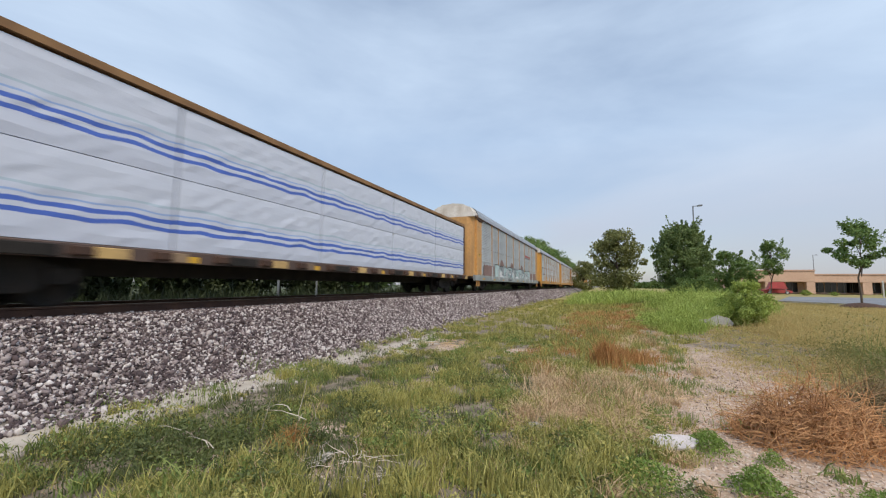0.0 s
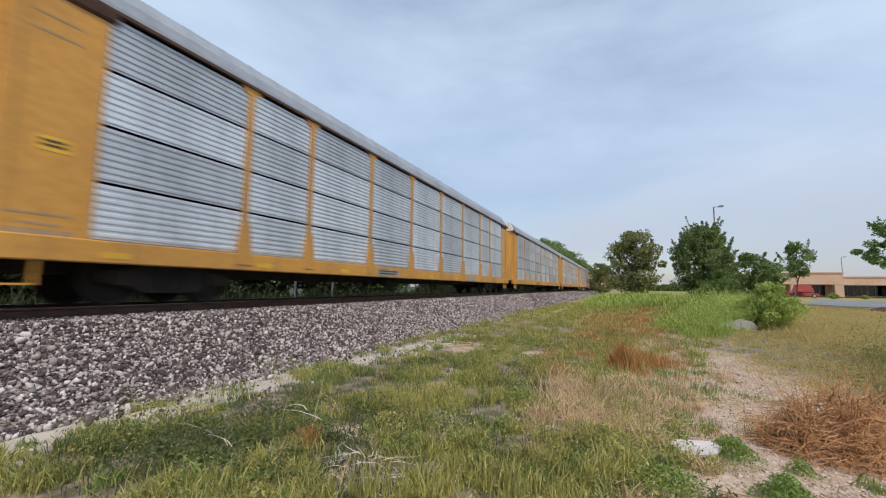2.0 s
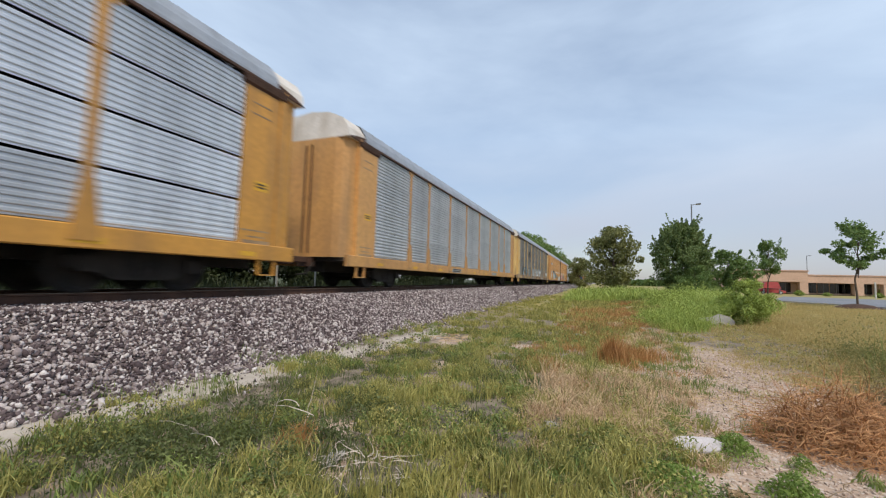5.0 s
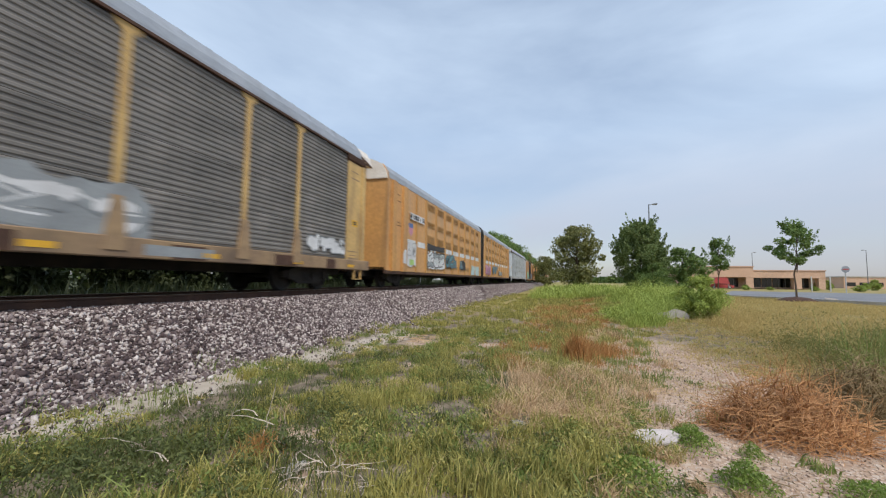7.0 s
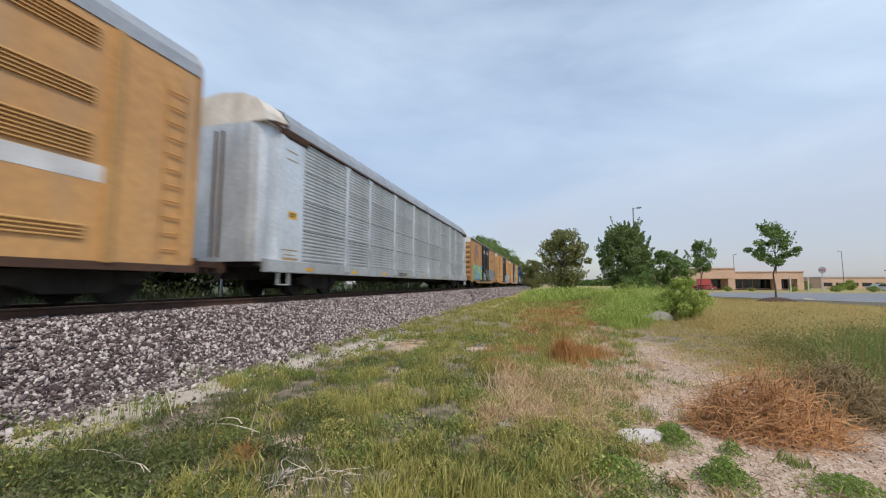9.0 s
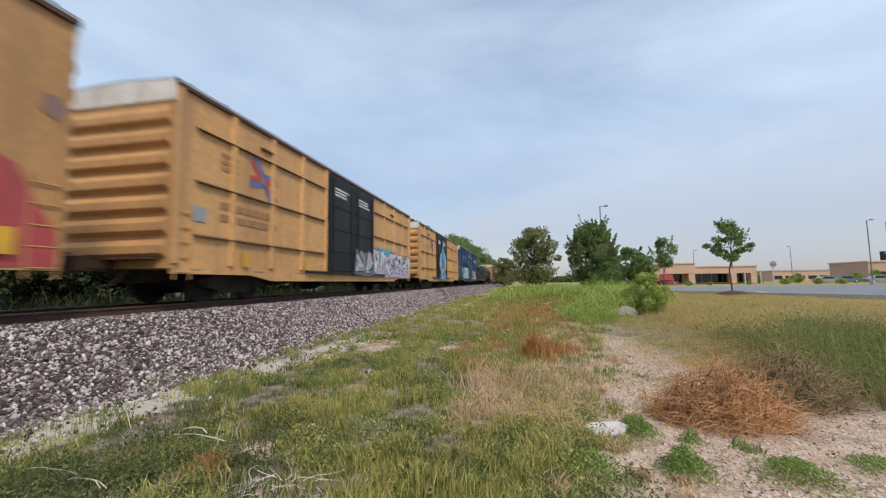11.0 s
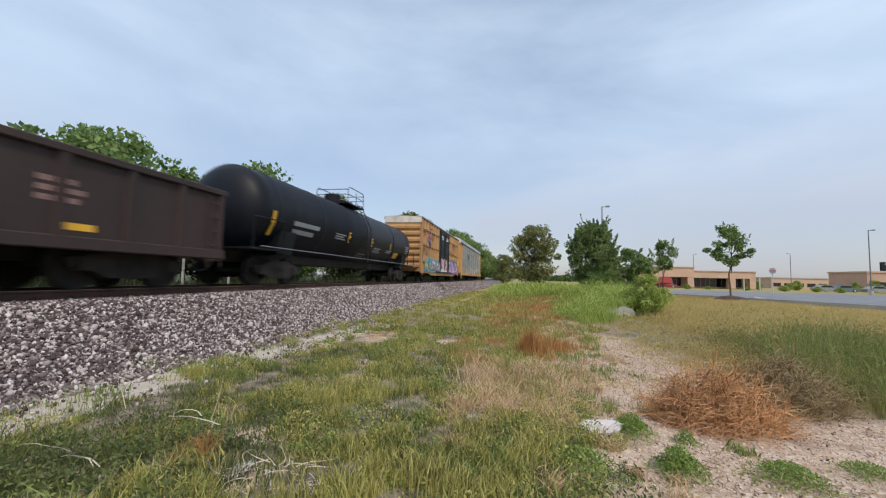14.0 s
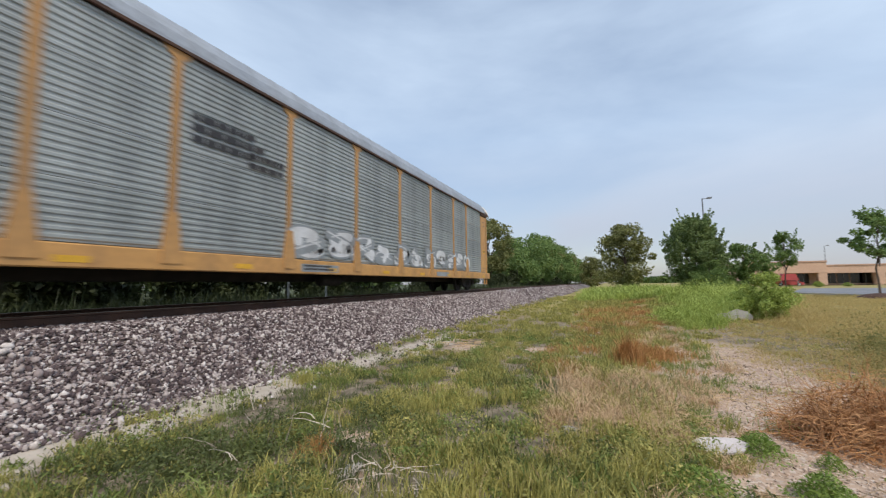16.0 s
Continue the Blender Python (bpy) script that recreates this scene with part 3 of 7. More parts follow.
def smooth_noise(x, y, f, seed):
    p = seed * 1.7
    return 0.5 + 0.25 * (np.sin(x * f + p + 1.3 * np.sin(y * f * 0.7 + p)) + np.sin(y * f * 1.1 - p + 1.7 * np.sin(x * f * 0.8 + 2 * p)))


def bare_at(x, y):
    """How bare the verge is (0 to 1): the gravelly middle, sand at the bank's foot, odd patches."""
    mid = np.clip((x - 0.2 + 0.7 * (smooth_noise(x, y, 1.6, 2) - 0.5)) / 0.5, 0, 1) * np.clip((4.2 - 0.16 * y - x) / 0.9 + 1, 0, 1) * np.clip((16.0 - y) / 6, 0, 1)
    foot = np.interp(y, [5.0, 9.0], [-4.72, -4.15])
    strip = np.clip((x + 5.5) / 0.2, 0, 1) * np.clip((foot + 0.9 * (smooth_noise(x, y, 1.9, 4) - 0.5) + 0.5 * (smooth_noise(x, y, 5.3, 7) - 0.5) - x) / 0.25, 0, 1) * np.clip((13.5 - y) / 3, 0.1, 1) * 0.93
    patches = 0.0
    for px, py, pr in ((-2.72, 3.65, 0.3), (-2.78, 6.8, 0.32), (-2.2, 2.95, 0.22), (-3.6, 9.6, 0.45), (-3.7, 5.1, 0.36), (-4.1, 3.7, 0.3), (-3.3, 2.6, 0.34), (-0.95, 6.2, 0.3), (-1.9, 9.6, 0.5)):
        patches = np.maximum(patches, np.clip(1.6 - np.hypot((x - px), (y - py) * 0.8) / pr, 0, 1))
    return np.clip(np.maximum(np.maximum(mid, strip), patches), 0, 1)


def green_where(x, y, rs):
    return (x > -5.5) & (rs.uniform(0, 1, len(x)) > bare_at(x, y) * 0.97) & (rs.uniform(0, 1, len(x)) < np.clip(3.4 * (0.5 * smooth_noise(x, y, 2.3, 1) + 0.5 * smooth_noise(x, y, 6.1, 9)) - 1.12, 0.04, 1) * np.where(x < -2.9 + 0.25 * np.sin(y * 2.1), 0.5, 1.0)) & (x < 0.8 + 0.1 * y + rs.normal(0, 0.4, len(x)))


def dry_where(x, y, rs):
    band = np.exp(-((x - 0.05 - 0.05 * y) / 0.65) ** 2)
    return rs.uniform(0, 1, len(x)) < band * (0.25 + smooth_noise(x, y, 2.0, 3)) * 0.9


grass("verge_grass", "short patchy green grass and weeds on dry soil", 52000, (-5.4, 3.0), (1.6, 13), (0.04, 0.16), (0.006, 0.013), 0.75, M["grass"], 21, clumps=2600, near=1.5, where=green_where, tuft=0.065)
grass("verge_grass", "short patchy green grass beside the ballast", 60000, (-5.6, 4.5), (11, 45), (0.08, 0.2), (0.012, 0.02), 0.6, M["grass"], 22, clumps=6000, near=1.4, where=green_where, tuft=0.1)
grass("leafy_weeds", "fresh green leafy weeds among the grass", 15000, (-5.3, 2.0), (1.8, 12), (0.05, 0.15), (0.010, 0.020), 0.9, M["weed"], 23, clumps=1000, near=1.4, where=green_where, tuft=0.07)
grass("dry_grass", "pale dry straw-coloured grass", 6500, (-1.5, 4.0), (2.6, 18), (0.06, 0.18), (0.007, 0.013), 1.3, M["straw"], 24, clumps=520, near=1.2, where=dry_where, tuft=0.07)
grass("dry_weeds", "reddish-brown dried weeds", 8000, (-2.6, 3.0), (6, 34), (0.06, 0.18), (0.008, 0.014), 0.8, M["russet"], 25, clumps=230, where=dry_where, tuft=0.2)
grass("dry_grass", "flattened straw lying on gravel", 2600, (0.3, 5), (3.0, 11), (0.03, 0.09), (0.003, 0.006), 3.0, M["straw"], 51, clumps=500)
grass("dry_grass", "thin straw scattered in the green grass", 7000, (-5.2, 1.0), (1.8, 12), (0.04, 0.15), (0.003, 0.006), 1.5, M["straw"], 26, clumps=900, near=1.4, where=green_where)


def field_where(x, y, rs):
    return (x > 3.9 + 0.17 * (y - 8) + 1.4 * (smooth_noise(x, y, 0.7, 5) - 0.5)) & (x < 0.62 * y + 6)


grass("field_grass", "tall yellowing grass on the verge by the road", 150000, (3, 30), (7, 50), (0.10, 0.34), (0.005, 0.011), 1.0, M["field"], 27, clumps=9000, near=1.3, where=lambda x, y, rs: field_where(x, y, rs) & (x < 13.6 + 0.449 * (42 - y)), tuft=0.22)
grass("field_grass", "green weeds in the tall grass", 17000, (2.6, 14), (5, 17), (0.12, 0.42), (0.008, 0.015), 0.9, M["olive"], 28, clumps=600, near=1.1, where=lambda x, y, rs: field_where(x, y, rs) & (x > 3.6 + 0.45 * (y - 5)) & (y < 15), tuft=0.16)
def open_slope(x, y):
    """The short-grassed slope in front of the round shrub."""
    return (y > 18.6) | (x < 0.17 * y + 0.2)


grass("tall_grass", "tall bright green grass in front of trees", 60000, (0.2, 10), (13, 38), (0.15, 0.65), (0.007, 0.014), 0.9, M["tallgreen"], 29, clumps=1100, where=lambda x, y, rs: open_slope(x, y) & (np.abs(x - 0.19 * y - 0.3 + 0.9 * np.sin(y * 0.8) + rs.normal(0, 0.4, len(x))) < 1.35 - 0.02 * np.abs(y - 22)), tuft=0.3)
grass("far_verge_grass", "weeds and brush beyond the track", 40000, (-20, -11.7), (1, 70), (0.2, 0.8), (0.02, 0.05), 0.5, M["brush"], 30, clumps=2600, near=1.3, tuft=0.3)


def leafy(name, label, n, xs, ys, h, leaf, mat, seed, clumps, near=1.4, tuft=0.1, where=None):
    """Low broad-leaved ground cover: small leaves on unseen stems, gathered in domed tufts, one mesh."""
    rs = np.random.RandomState(seed)
    cx, cy = rs.uniform(*xs, clumps), ys[0] + (ys[1] - ys[0]) * rs.uniform(0, 1, clumps) ** near
    if where is not None:
        keep = where(cx, cy, rs)
        cx, cy = cx[keep], cy[keep]
    size = rs.uniform(0.5, 1.1, len(cx)) + 1.3 * rs.uniform(0, 1, len(cx)) ** 5
    i = rs.randint(0, len(cx), n)
    r = rs.normal(0, tuft, (n, 2)) * size[i][:, None]
    x, y = cx[i] + r[:, 0], cy[i] + r[:, 1]
    dome = np.exp(-(np.hypot(r[:, 0], r[:, 1]) / (tuft * size[i] * 1.3)) ** 2)
    z = ground_z(x, y) + rs.uniform(0.02, 1.0, n) * (h[0] + (h[1] - h[0]) * dome) * size[i]
    rot = turn_matrices(rs, n)
    s = leaf * rs.uniform(0.5, 1.4, n) * (1 + np.clip((y - 7) / 10, 0, 1.5))
    quad = np.array([(-0.6, 0, 0.05), (0, -0.25, 0), (0.6, 0, -0.08), (0, 0.25, 0.02)])
    co = np.einsum("nij,kj->nki", rot, quad) * s[:, None, None] + np.stack([x, y, z], 1)[:, None, :]
    return tagged(new(name, raw_mesh(name, co.reshape(-1, 3), 4, mat)), label, "weeds", kind="stuff")


leafy("ground_cover", "low leafy green weeds covering the verge", 24000, (-5.2, 1.6), (1.7, 13), (0.02, 0.10), 0.028, M["grass"], 34, 800, where=green_where)
leafy("ground_cover", "fresh green leafy weed tufts in the grass", 22000, (-5.2, 1.4), (1.7, 11), (0.03, 0.18), 0.030, M["weed"], 35, 260, where=green_where, tuft=0.11)
leafy("ground_cover", "low leafy weeds beside the gravel", 13000, (-1.5, 9), (5, 22), (0.02, 0.10), 0.030, M["yellowgreen"], 36, 900, where=lambda x, y, rs: rs.uniform(0, 1, len(x)) > 0.3 + bare_at(x, y) * 0.65)
leafy("ground_cover", "yellowish low weeds around the gravel patch", 26000, (0.3, 8), (6, 20), (0.01, 0.08), 0.022, M["field"], 37, 1500)
leafy("tall_weeds", "soft olive-green tall weeds behind tumbleweeds", 60000, (2.9, 8.5), (6.2, 11.5), (0.15, 0.55), 0.028, M["olive"], 39, 170, near=1.0, tuft=0.26, where=lambda x, y, rs: (x > 3.0 + 0.3 * (y - 6)) & (x < 5.2 + 0.75 * (y - 6)))
grass("tall_weeds", "upright green stalks among olive weeds", 5000, (3.4, 8.5), (6.2, 11), (0.3, 0.75), (0.006, 0.012), 0.5, M["weed"], 54, clumps=130, tuft=0.2, where=lambda x, y, rs: (x > 3.6 + 0.3 * (y - 6)) & (x < 5.4 + 0.75 * (y - 6)))
grass("field_grass", "short yellowing grass between gravel and field", 36000, (1.0, 9.5), (6.2, 19), (0.03, 0.15), (0.005, 0.010), 1.1, M["field"], 55, clumps=2200, near=1.2, tuft=0.10, where=lambda x, y, rs: (x > 2.4 + 0.05 * y + rs.normal(0, 0.5, len(x))) & (x < 6 + 0.2 * y))
grass("verge_grass", "thin green grass between gravel and field", 16000, (1.0, 9.5), (6.2, 19), (0.03, 0.13), (0.005, 0.010), 1.0, M["yellowgreen"], 56, clumps=700, near=1.2, tuft=0.12, where=lambda x, y, rs: (x > 2.2 + 0.05 * y + rs.normal(0, 0.5, len(x))) & (x < 6 + 0.2 * y))
grass("upright_weeds", "soft upright green weeds in the verge", 20000, (-3.2, 0.5), (2.0, 10), (0.07, 0.24), (0.006, 0.012), 0.5, M["yellowgreen"], 52, clumps=480, near=1.3, where=green_where, tuft=0.075)
grass("dry_weeds", "soft orange-brown dry grass along the path", 9000, (-1.6, 1.4), (8, 24), (0.08, 0.26), (0.006, 0.012), 0.9, M["russet"], 53, clumps=120, tuft=0.22)
leafy("tall_weeds", "soft bright green tall weeds around a shrub", 50000, (1.5, 9), (14, 30), (0.15, 0.55), 0.032, M["tallgreen"], 33, 420, near=1.0, tuft=0.35, where=lambda x, y, rs: open_slope(x, y) & (np.abs(x - 0.19 * y - 0.3 + 0.9 * np.sin(y * 0.8)) < 1.3))
grass("tall_grass", "tall green grass at the foot of a round tree", 16000, (-2.5, 6), (34, 64), (0.35, 0.9), (0.02, 0.035), 0.7, M["tallgreen"], 31, clumps=700, tuft=0.5)
grass("verge_grass", "short dry grass behind the viewer", 26000, (-5, 6), (-9, 1.7), (0.03, 0.1), (0.004, 0.009), 0.8, M["grass"], 32, clumps=2600, tuft=0.07)
leafy("leafy_weeds", "dark green leafy weeds along the sand strip", 11000, (-5.0, -2.4), (2.2, 5.2), (0.05, 0.22), 0.030, M["darkweed"], 57, 80, tuft=0.12, where=lambda x, y, rs: (x > -5.1) & (y < 6.5 + x + 1.2 * rs.uniform(0, 1, len(x))))
leafy("leafy_weeds", "yellowish green leafy weeds in the verge", 24000, (-4.6, 0.8), (2.0, 10), (0.05, 0.2), 0.026, M["yellowgreen"], 58, 330, tuft=0.09, where=green_where)
leafy("leafy_weeds", "broad dark green weed leaves in front of a board", 5000, (-0.9, 0.7), (2.6, 4.2), (0.04, 0.16), 0.03, M["darkweed"], 59, 50, tuft=0.12)
leafy("leaf_litter", "dark dead leaves and chips on bare soil", 1600, (-5.0, 4.5), (2.2, 11), (0.0, 0.015), 0.03, M["litter"], 38, 700)


def clump(name, label, cat, x, y, n, r, h, w, lean, mat, seed):
    rs = np.random.RandomState(seed)
    p = rs.normal(0, r / 2, (n, 2))
    z0 = float(ground_z(x, y))
    fall = np.exp(-(np.hypot(p[:, 0], p[:, 1]) / r) ** 2)
    co = blades(p[:, 0], p[:, 1], np.zeros(n) - 0.01, rs.uniform(*h, n) * (0.5 + 0.5 * fall), rs.uniform(*w, n), lean, rs)
    ob = new(name, raw_mesh(name, co, 4, mat))
    ob.location = (x, y, z0)
    return tagged(ob, label, cat, kind="stuff")


clump("russet_shrub", "rust-red dried dock weed standing in grass", "weed", 0.02, 8.35, 700, 0.24, (0.32, 0.72), (0.010, 0.020), 0.35, M["russet"], 44)
clump("dry_weed", "dried orange-brown weed beside the dock weed", "weed", 0.45, 9.3, 500, 0.5, (0.15, 0.4), (0.010, 0.02), 0.6, M["russet"], 45)
clump("dry_weed", "reddish-brown feathery dry weed in the grass", "weed", -1.1, 7.6, 500, 0.6, (0.12, 0.3), (0.006, 0.012), 0.7, M["russet"], 46)
clump("straw_clump", "small pale straw tuft in green grass", "dry grass", -0.75, 3.9, 160, 0.16, (0.06, 0.16), (0.005, 0.008), 1.5, M["straw"], 49)
clump("dry_weed", "brown dried weed near bare soil", "weed", -2.75, 3.1, 260, 0.17, (0.12, 0.28), (0.004, 0.008), 0.6, M["russet"], 50)


def weed_dome(name, label, x, y, n, r, h, leaf, mat, seed):
    """One low leafy plant: small leaves in a dome."""
    rs = np.random.RandomState(seed)
    p = rs.normal(0, r / 1.8, (n, 2))
    dome = np.exp(-(np.hypot(p[:, 0], p[:, 1]) / r) ** 2)
    z = rs.uniform(0.05, 1, n) ** 0.8 * h * dome
    rot = turn_matrices(rs, n)
    quad = np.array([(-0.6, 0, 0.05), (0, -0.22, 0), (0.6, 0, -0.08), (0, 0.22, 0.02)])
    co = np.einsum("nij,kj->nki", rot, quad) * (leaf * rs.uniform(0.5, 1.4, n))[:, None, None] + np.stack([p[:, 0], p[:, 1], z], 1)[:, None, :]
    ob = new(name, raw_mesh(name, co.reshape(-1, 3), 4, mat))
    ob.location = (x, y, float(ground_z(x, y)))
    return tagged(ob, label, "weed", kind="stuff")


weed_dome("weed_clump", "bright green leafy weed clump on gravel", 1.08, 3.85, 1700, 0.17, 0.22, 0.026, M["leaf4"], 91)
weed_dome("weed_clump", "low green weed clump on gravel", 1.88, 3.85, 1600, 0.24, 0.15, 0.024, M["leaf4"], 92)
weed_dome("weed_clump", "green weeds beside a pale board", 0.90, 4.6, 1500, 0.18, 0.2, 0.026, M["leaf4"], 93)
weed_dome("weed_clump", "green weeds in front of a pale board", 0.25, 3.7, 2400, 0.32, 0.16, 0.026, M["leaf4"], 94)
weed_dome("weed_clump", "small green weed on gravel", 1.35, 4.45, 500, 0.09, 0.14, 0.022, M["leaf4"], 95)
weed_dome("weed_clump", "low green weeds on gravel", 2.6, 4.1, 900, 0.2, 0.1, 0.022, M["leaf4"], 96)


def tangle(name, label, cat, x, y, n, rx, ry, h, mat, seed, thick=0.004, rise=0.5, droop=0.10):
    """A ball of curled twigs that start anywhere in a low dome; each twig a thin five-piece ribbon with a cross ribbon."""
    rs = np.random.RandomState(seed)
    a, r = rs.uniform(0, 2 * np.pi, n), rs.uniform(0, 1, n) ** 0.6
    up = rs.uniform(0, 1, n) ** 1.2 * 0.8 * (1 - r * r)
    pts = [np.stack([np.cos(a) * r * rx, np.sin(a) * r * ry, up * h], 1)]
    way = rs.normal(0, 1, (n, 3)) + np.stack([np.cos(a) * 0.5, np.sin(a) * 0.5, 0 * a + rise], 1)
    way /= np.linalg.norm(way, axis=1)[:, None]
    curl = rs.normal(0, 0.3, (n, 3))
    step = rs.uniform(0.07, 0.17, n)[:, None] * np.array((rx, ry, h * 0.9))
    for k in range(5):
        way = way + curl + rs.normal(0, 0.22, (n, 3)) - np.array((0, 0, droop))
        way /= np.linalg.norm(way, axis=1)[:, None]
        pts.append(pts[-1] + way * step)
    quads = []
    for k in range(5):
        for d in ((thick, 0, 0), (0, 0.6 * thick, 0.8 * thick)):
            t = np.array(d) * (1 - k * 0.16)
            quads.append(np.stack([pts[k] - t, pts[k] + t, pts[k + 1] + t, pts[k + 1] - t], 1))
    co = np.concatenate(quads, 1).reshape(-1, 3)
    co[:, 2] = np.maximum(co[:, 2], 0.005)
    ob = new(name, raw_mesh(name, co, 4, mat))
    ob.location = (x, y, float(ground_z(x, y)))
    return tagged(ob, label, cat, kind="stuff")


tangle("tumbleweed", "tangled dry reddish-brown tumbleweed on gravel", "dead bush", 1.92, 5.15, 1900, 0.66, 0.46, 0.70, M["tumble"], 61, 0.0042, 1.3, 0.30)
tangle("tumbleweed", "dull brown tumbleweed fading into the grass", "dead bush", 3.05, 6.0, 1800, 0.66, 0.5, 0.78, M["dulltumble"], 62, 0.0042, 1.2, 0.26)
tangle("straw_clump", "bleached bent straw clump on bare soil", "dry grass", -0.15, 4.9, 600, 0.5, 0.35, 0.22, M["straw"], 66, 0.003)
tangle("straw_clump", "flattened pale straw clump on bare soil", "dry grass", 0.35, 5.3, 400, 0.4, 0.35, 0.2, M["straw"], 67, 0.003)
tangle("straw_clump", "small pale straw tuft in green grass", "dry grass", -0.5, 4.3, 120, 0.2, 0.2, 0.2, M["straw"], 68, 0.0032)
tangle("straw_clump", "pale straw patch lying on soil", "dry grass", 0.0, 5.9, 350, 0.5, 0.4, 0.18, M["straw"], 69, 0.003)
tangle("straw_clump", "pale straw patch lying beside gravel", "dry grass", 0.75, 6.6, 220, 0.5, 0.4, 0.15, M["straw"], 70, 0.003)
tangle("straw_clump", "broken straw lying beside a pale board", "dry grass", 0.1, 4.45, 300, 0.35, 0.25, 0.14, M["straw"], 71, 0.003)
tangle("dead_twigs", "bleached dead twigs on the ground", "twigs", -2.0, 2.9, 60, 0.45, 0.3, 0.25, M["bleached"], 63, 0.0035)
tangle("dead_twigs", "pale dead stalks beside the sand strip", "twigs", -3.5, 9.6, 60, 0.9, 0.5, 0.22, M["straw"], 64, 0.008)
tangle("dead_twigs", "thin bare stalks leaning over the grass", "twigs", -3.0, 3.1, 16, 0.8, 0.6, 0.8, M["bleached"], 65, 0.0045, 1.2, 0.05)

# pale plastic board lying on the ground, thin with a chipped outline
rs1 = np.random.RandomState(8)
outline = [(0.22 * math.cos(a) * rs1.uniform(0.78, 1.15), 0.15 * math.sin(a) * rs1.uniform(0.75, 1.15)) for a in np.linspace(0, 2 * math.pi, 10)[:-1]]
M["board"] = material("weathered_white_board", (0.60, 0.55, 0.54), (0.50, 0.45, 0.44), 5.0, 0.7, bump=0.03)
board = new("broken_board", Build().prism(outline, 0, 0.018, "z").mesh("broken_board", M["board"]))
board.matrix_basis = pose(0.59, 4.52, float(ground_z(0.59, 4.52)) + 0.07, 10, -4, 12)
tagged(board, "broken pale board lying on bare soil", "debris")
M["slab"] = material("dusty_grey_concrete", (0.44, 0.42, 0.38), (0.34, 0.32, 0.29), 3.0, 0.9, bump=0.15)
for x, y, s, lab in ((-0.58, 12.9, 0.34, "white stone lying in the grass"), (0.35, 16.7, 0.35, "grey stone in dry grass"), (-2.3, 2.98, 0.27, "pale broken concrete piece in grass"),
                     (-0.5, 3.3, 0.18, "pale flat stone in grass"), (-0.72, 12.3, 0.3, "small grey stone in grass"), (-0.7, 4.6, 0.13, "small pale stone in straw")):
    st = new("stone", raw_mesh("stone", rock(rs1), 3, M["board"] if s > 0.33 else M["slab"], ICO))
    st.matrix_basis = Matrix.LocRotScale((x, y, float(ground_z(x, y)) + 0.08 * s), Euler((0.2, 0.1, x * 9)), (s * 1.2, s, s * 0.6))
    tagged(st, lab, "stone")
slab = new("concrete_slab", Build().prism([(-0.5, 0.0), (0.45, 0.0), (0.5, 0.14), (0.38, 0.30), (0.05, 0.40), (-0.2, 0.26), (-0.52, 0.2)], -0.14, 0.14).mesh("concrete_slab", M["slab"]))
slab.matrix_basis = pose(3.75, 16.9, float(ground_z(3.75, 16.9)) - 0.03, -14, 0, -12)
tagged(slab, "pale broken concrete lump beside a bush", "debris")
stones("gravel", "small pale gravel scattered on bare soil", 34000, (-0.2, 5), (2.4, 11), (0.008, 0.027), 14, mat=M["gravel"], where=lambda x, y, rs: rs.uniform(0, 1, len(x)) < bare_at(x, y))
stones("gravel", "coarse pale stones on the bare soil", 420, (0.2, 4.6), (2.4, 9), (0.02, 0.05), 16, mat=M["gravel"], where=lambda x, y, rs: rs.uniform(0, 1, len(x)) < bare_at(x, y))
stones("gravel", "stray ballast stones on the sand strip", 900, (-5.5, -4.4), (2.2, 14), (0.02, 0.07), 15)
grass("verge_grass", "weed tufts at the foot of the ballast", 4500, (-5.7, -4.1), (2.6, 16), (0.05, 0.14), (0.005, 0.011), 0.7, M["weed"], 81, clumps=70, tuft=0.09)
grass("dry_grass", "bent pale straw tufts beside the gravel", 7000, (-1.0, 0.35), (4.5, 7.2), (0.10, 0.27), (0.006, 0.011), 1.1, M["straw"], 82, clumps=100, tuft=0.07)
grass("verge_grass", "green tufts along the gravel edge", 9000, (-0.8, 1.7), (5.2, 15), (0.05, 0.17), (0.005, 0.010), 0.7, M["weed"], 85, clumps=170, tuft=0.10)
grass("verge_grass", "dark green tufts on bare soil", 16000, (-4.8, -1.0), (1.9, 8), (0.05, 0.17), (0.005, 0.010), 0.8, M["darkweed"], 86, clumps=330, near=1.3, tuft=0.09)
leafy("leaf_litter", "dark chips and dead leaves on the gravel", 2600, (0.4, 4.2), (2.6, 9), (0.0, 0.02), 0.03, M["litter"], 83, 300, tuft=0.08)
tangle("dead_twigs", "thin brown twigs lying on the gravel", "twigs", 1.5, 3.7, 26, 1.0, 0.6, 0.12, M["dulltumble"], 84, 0.004)
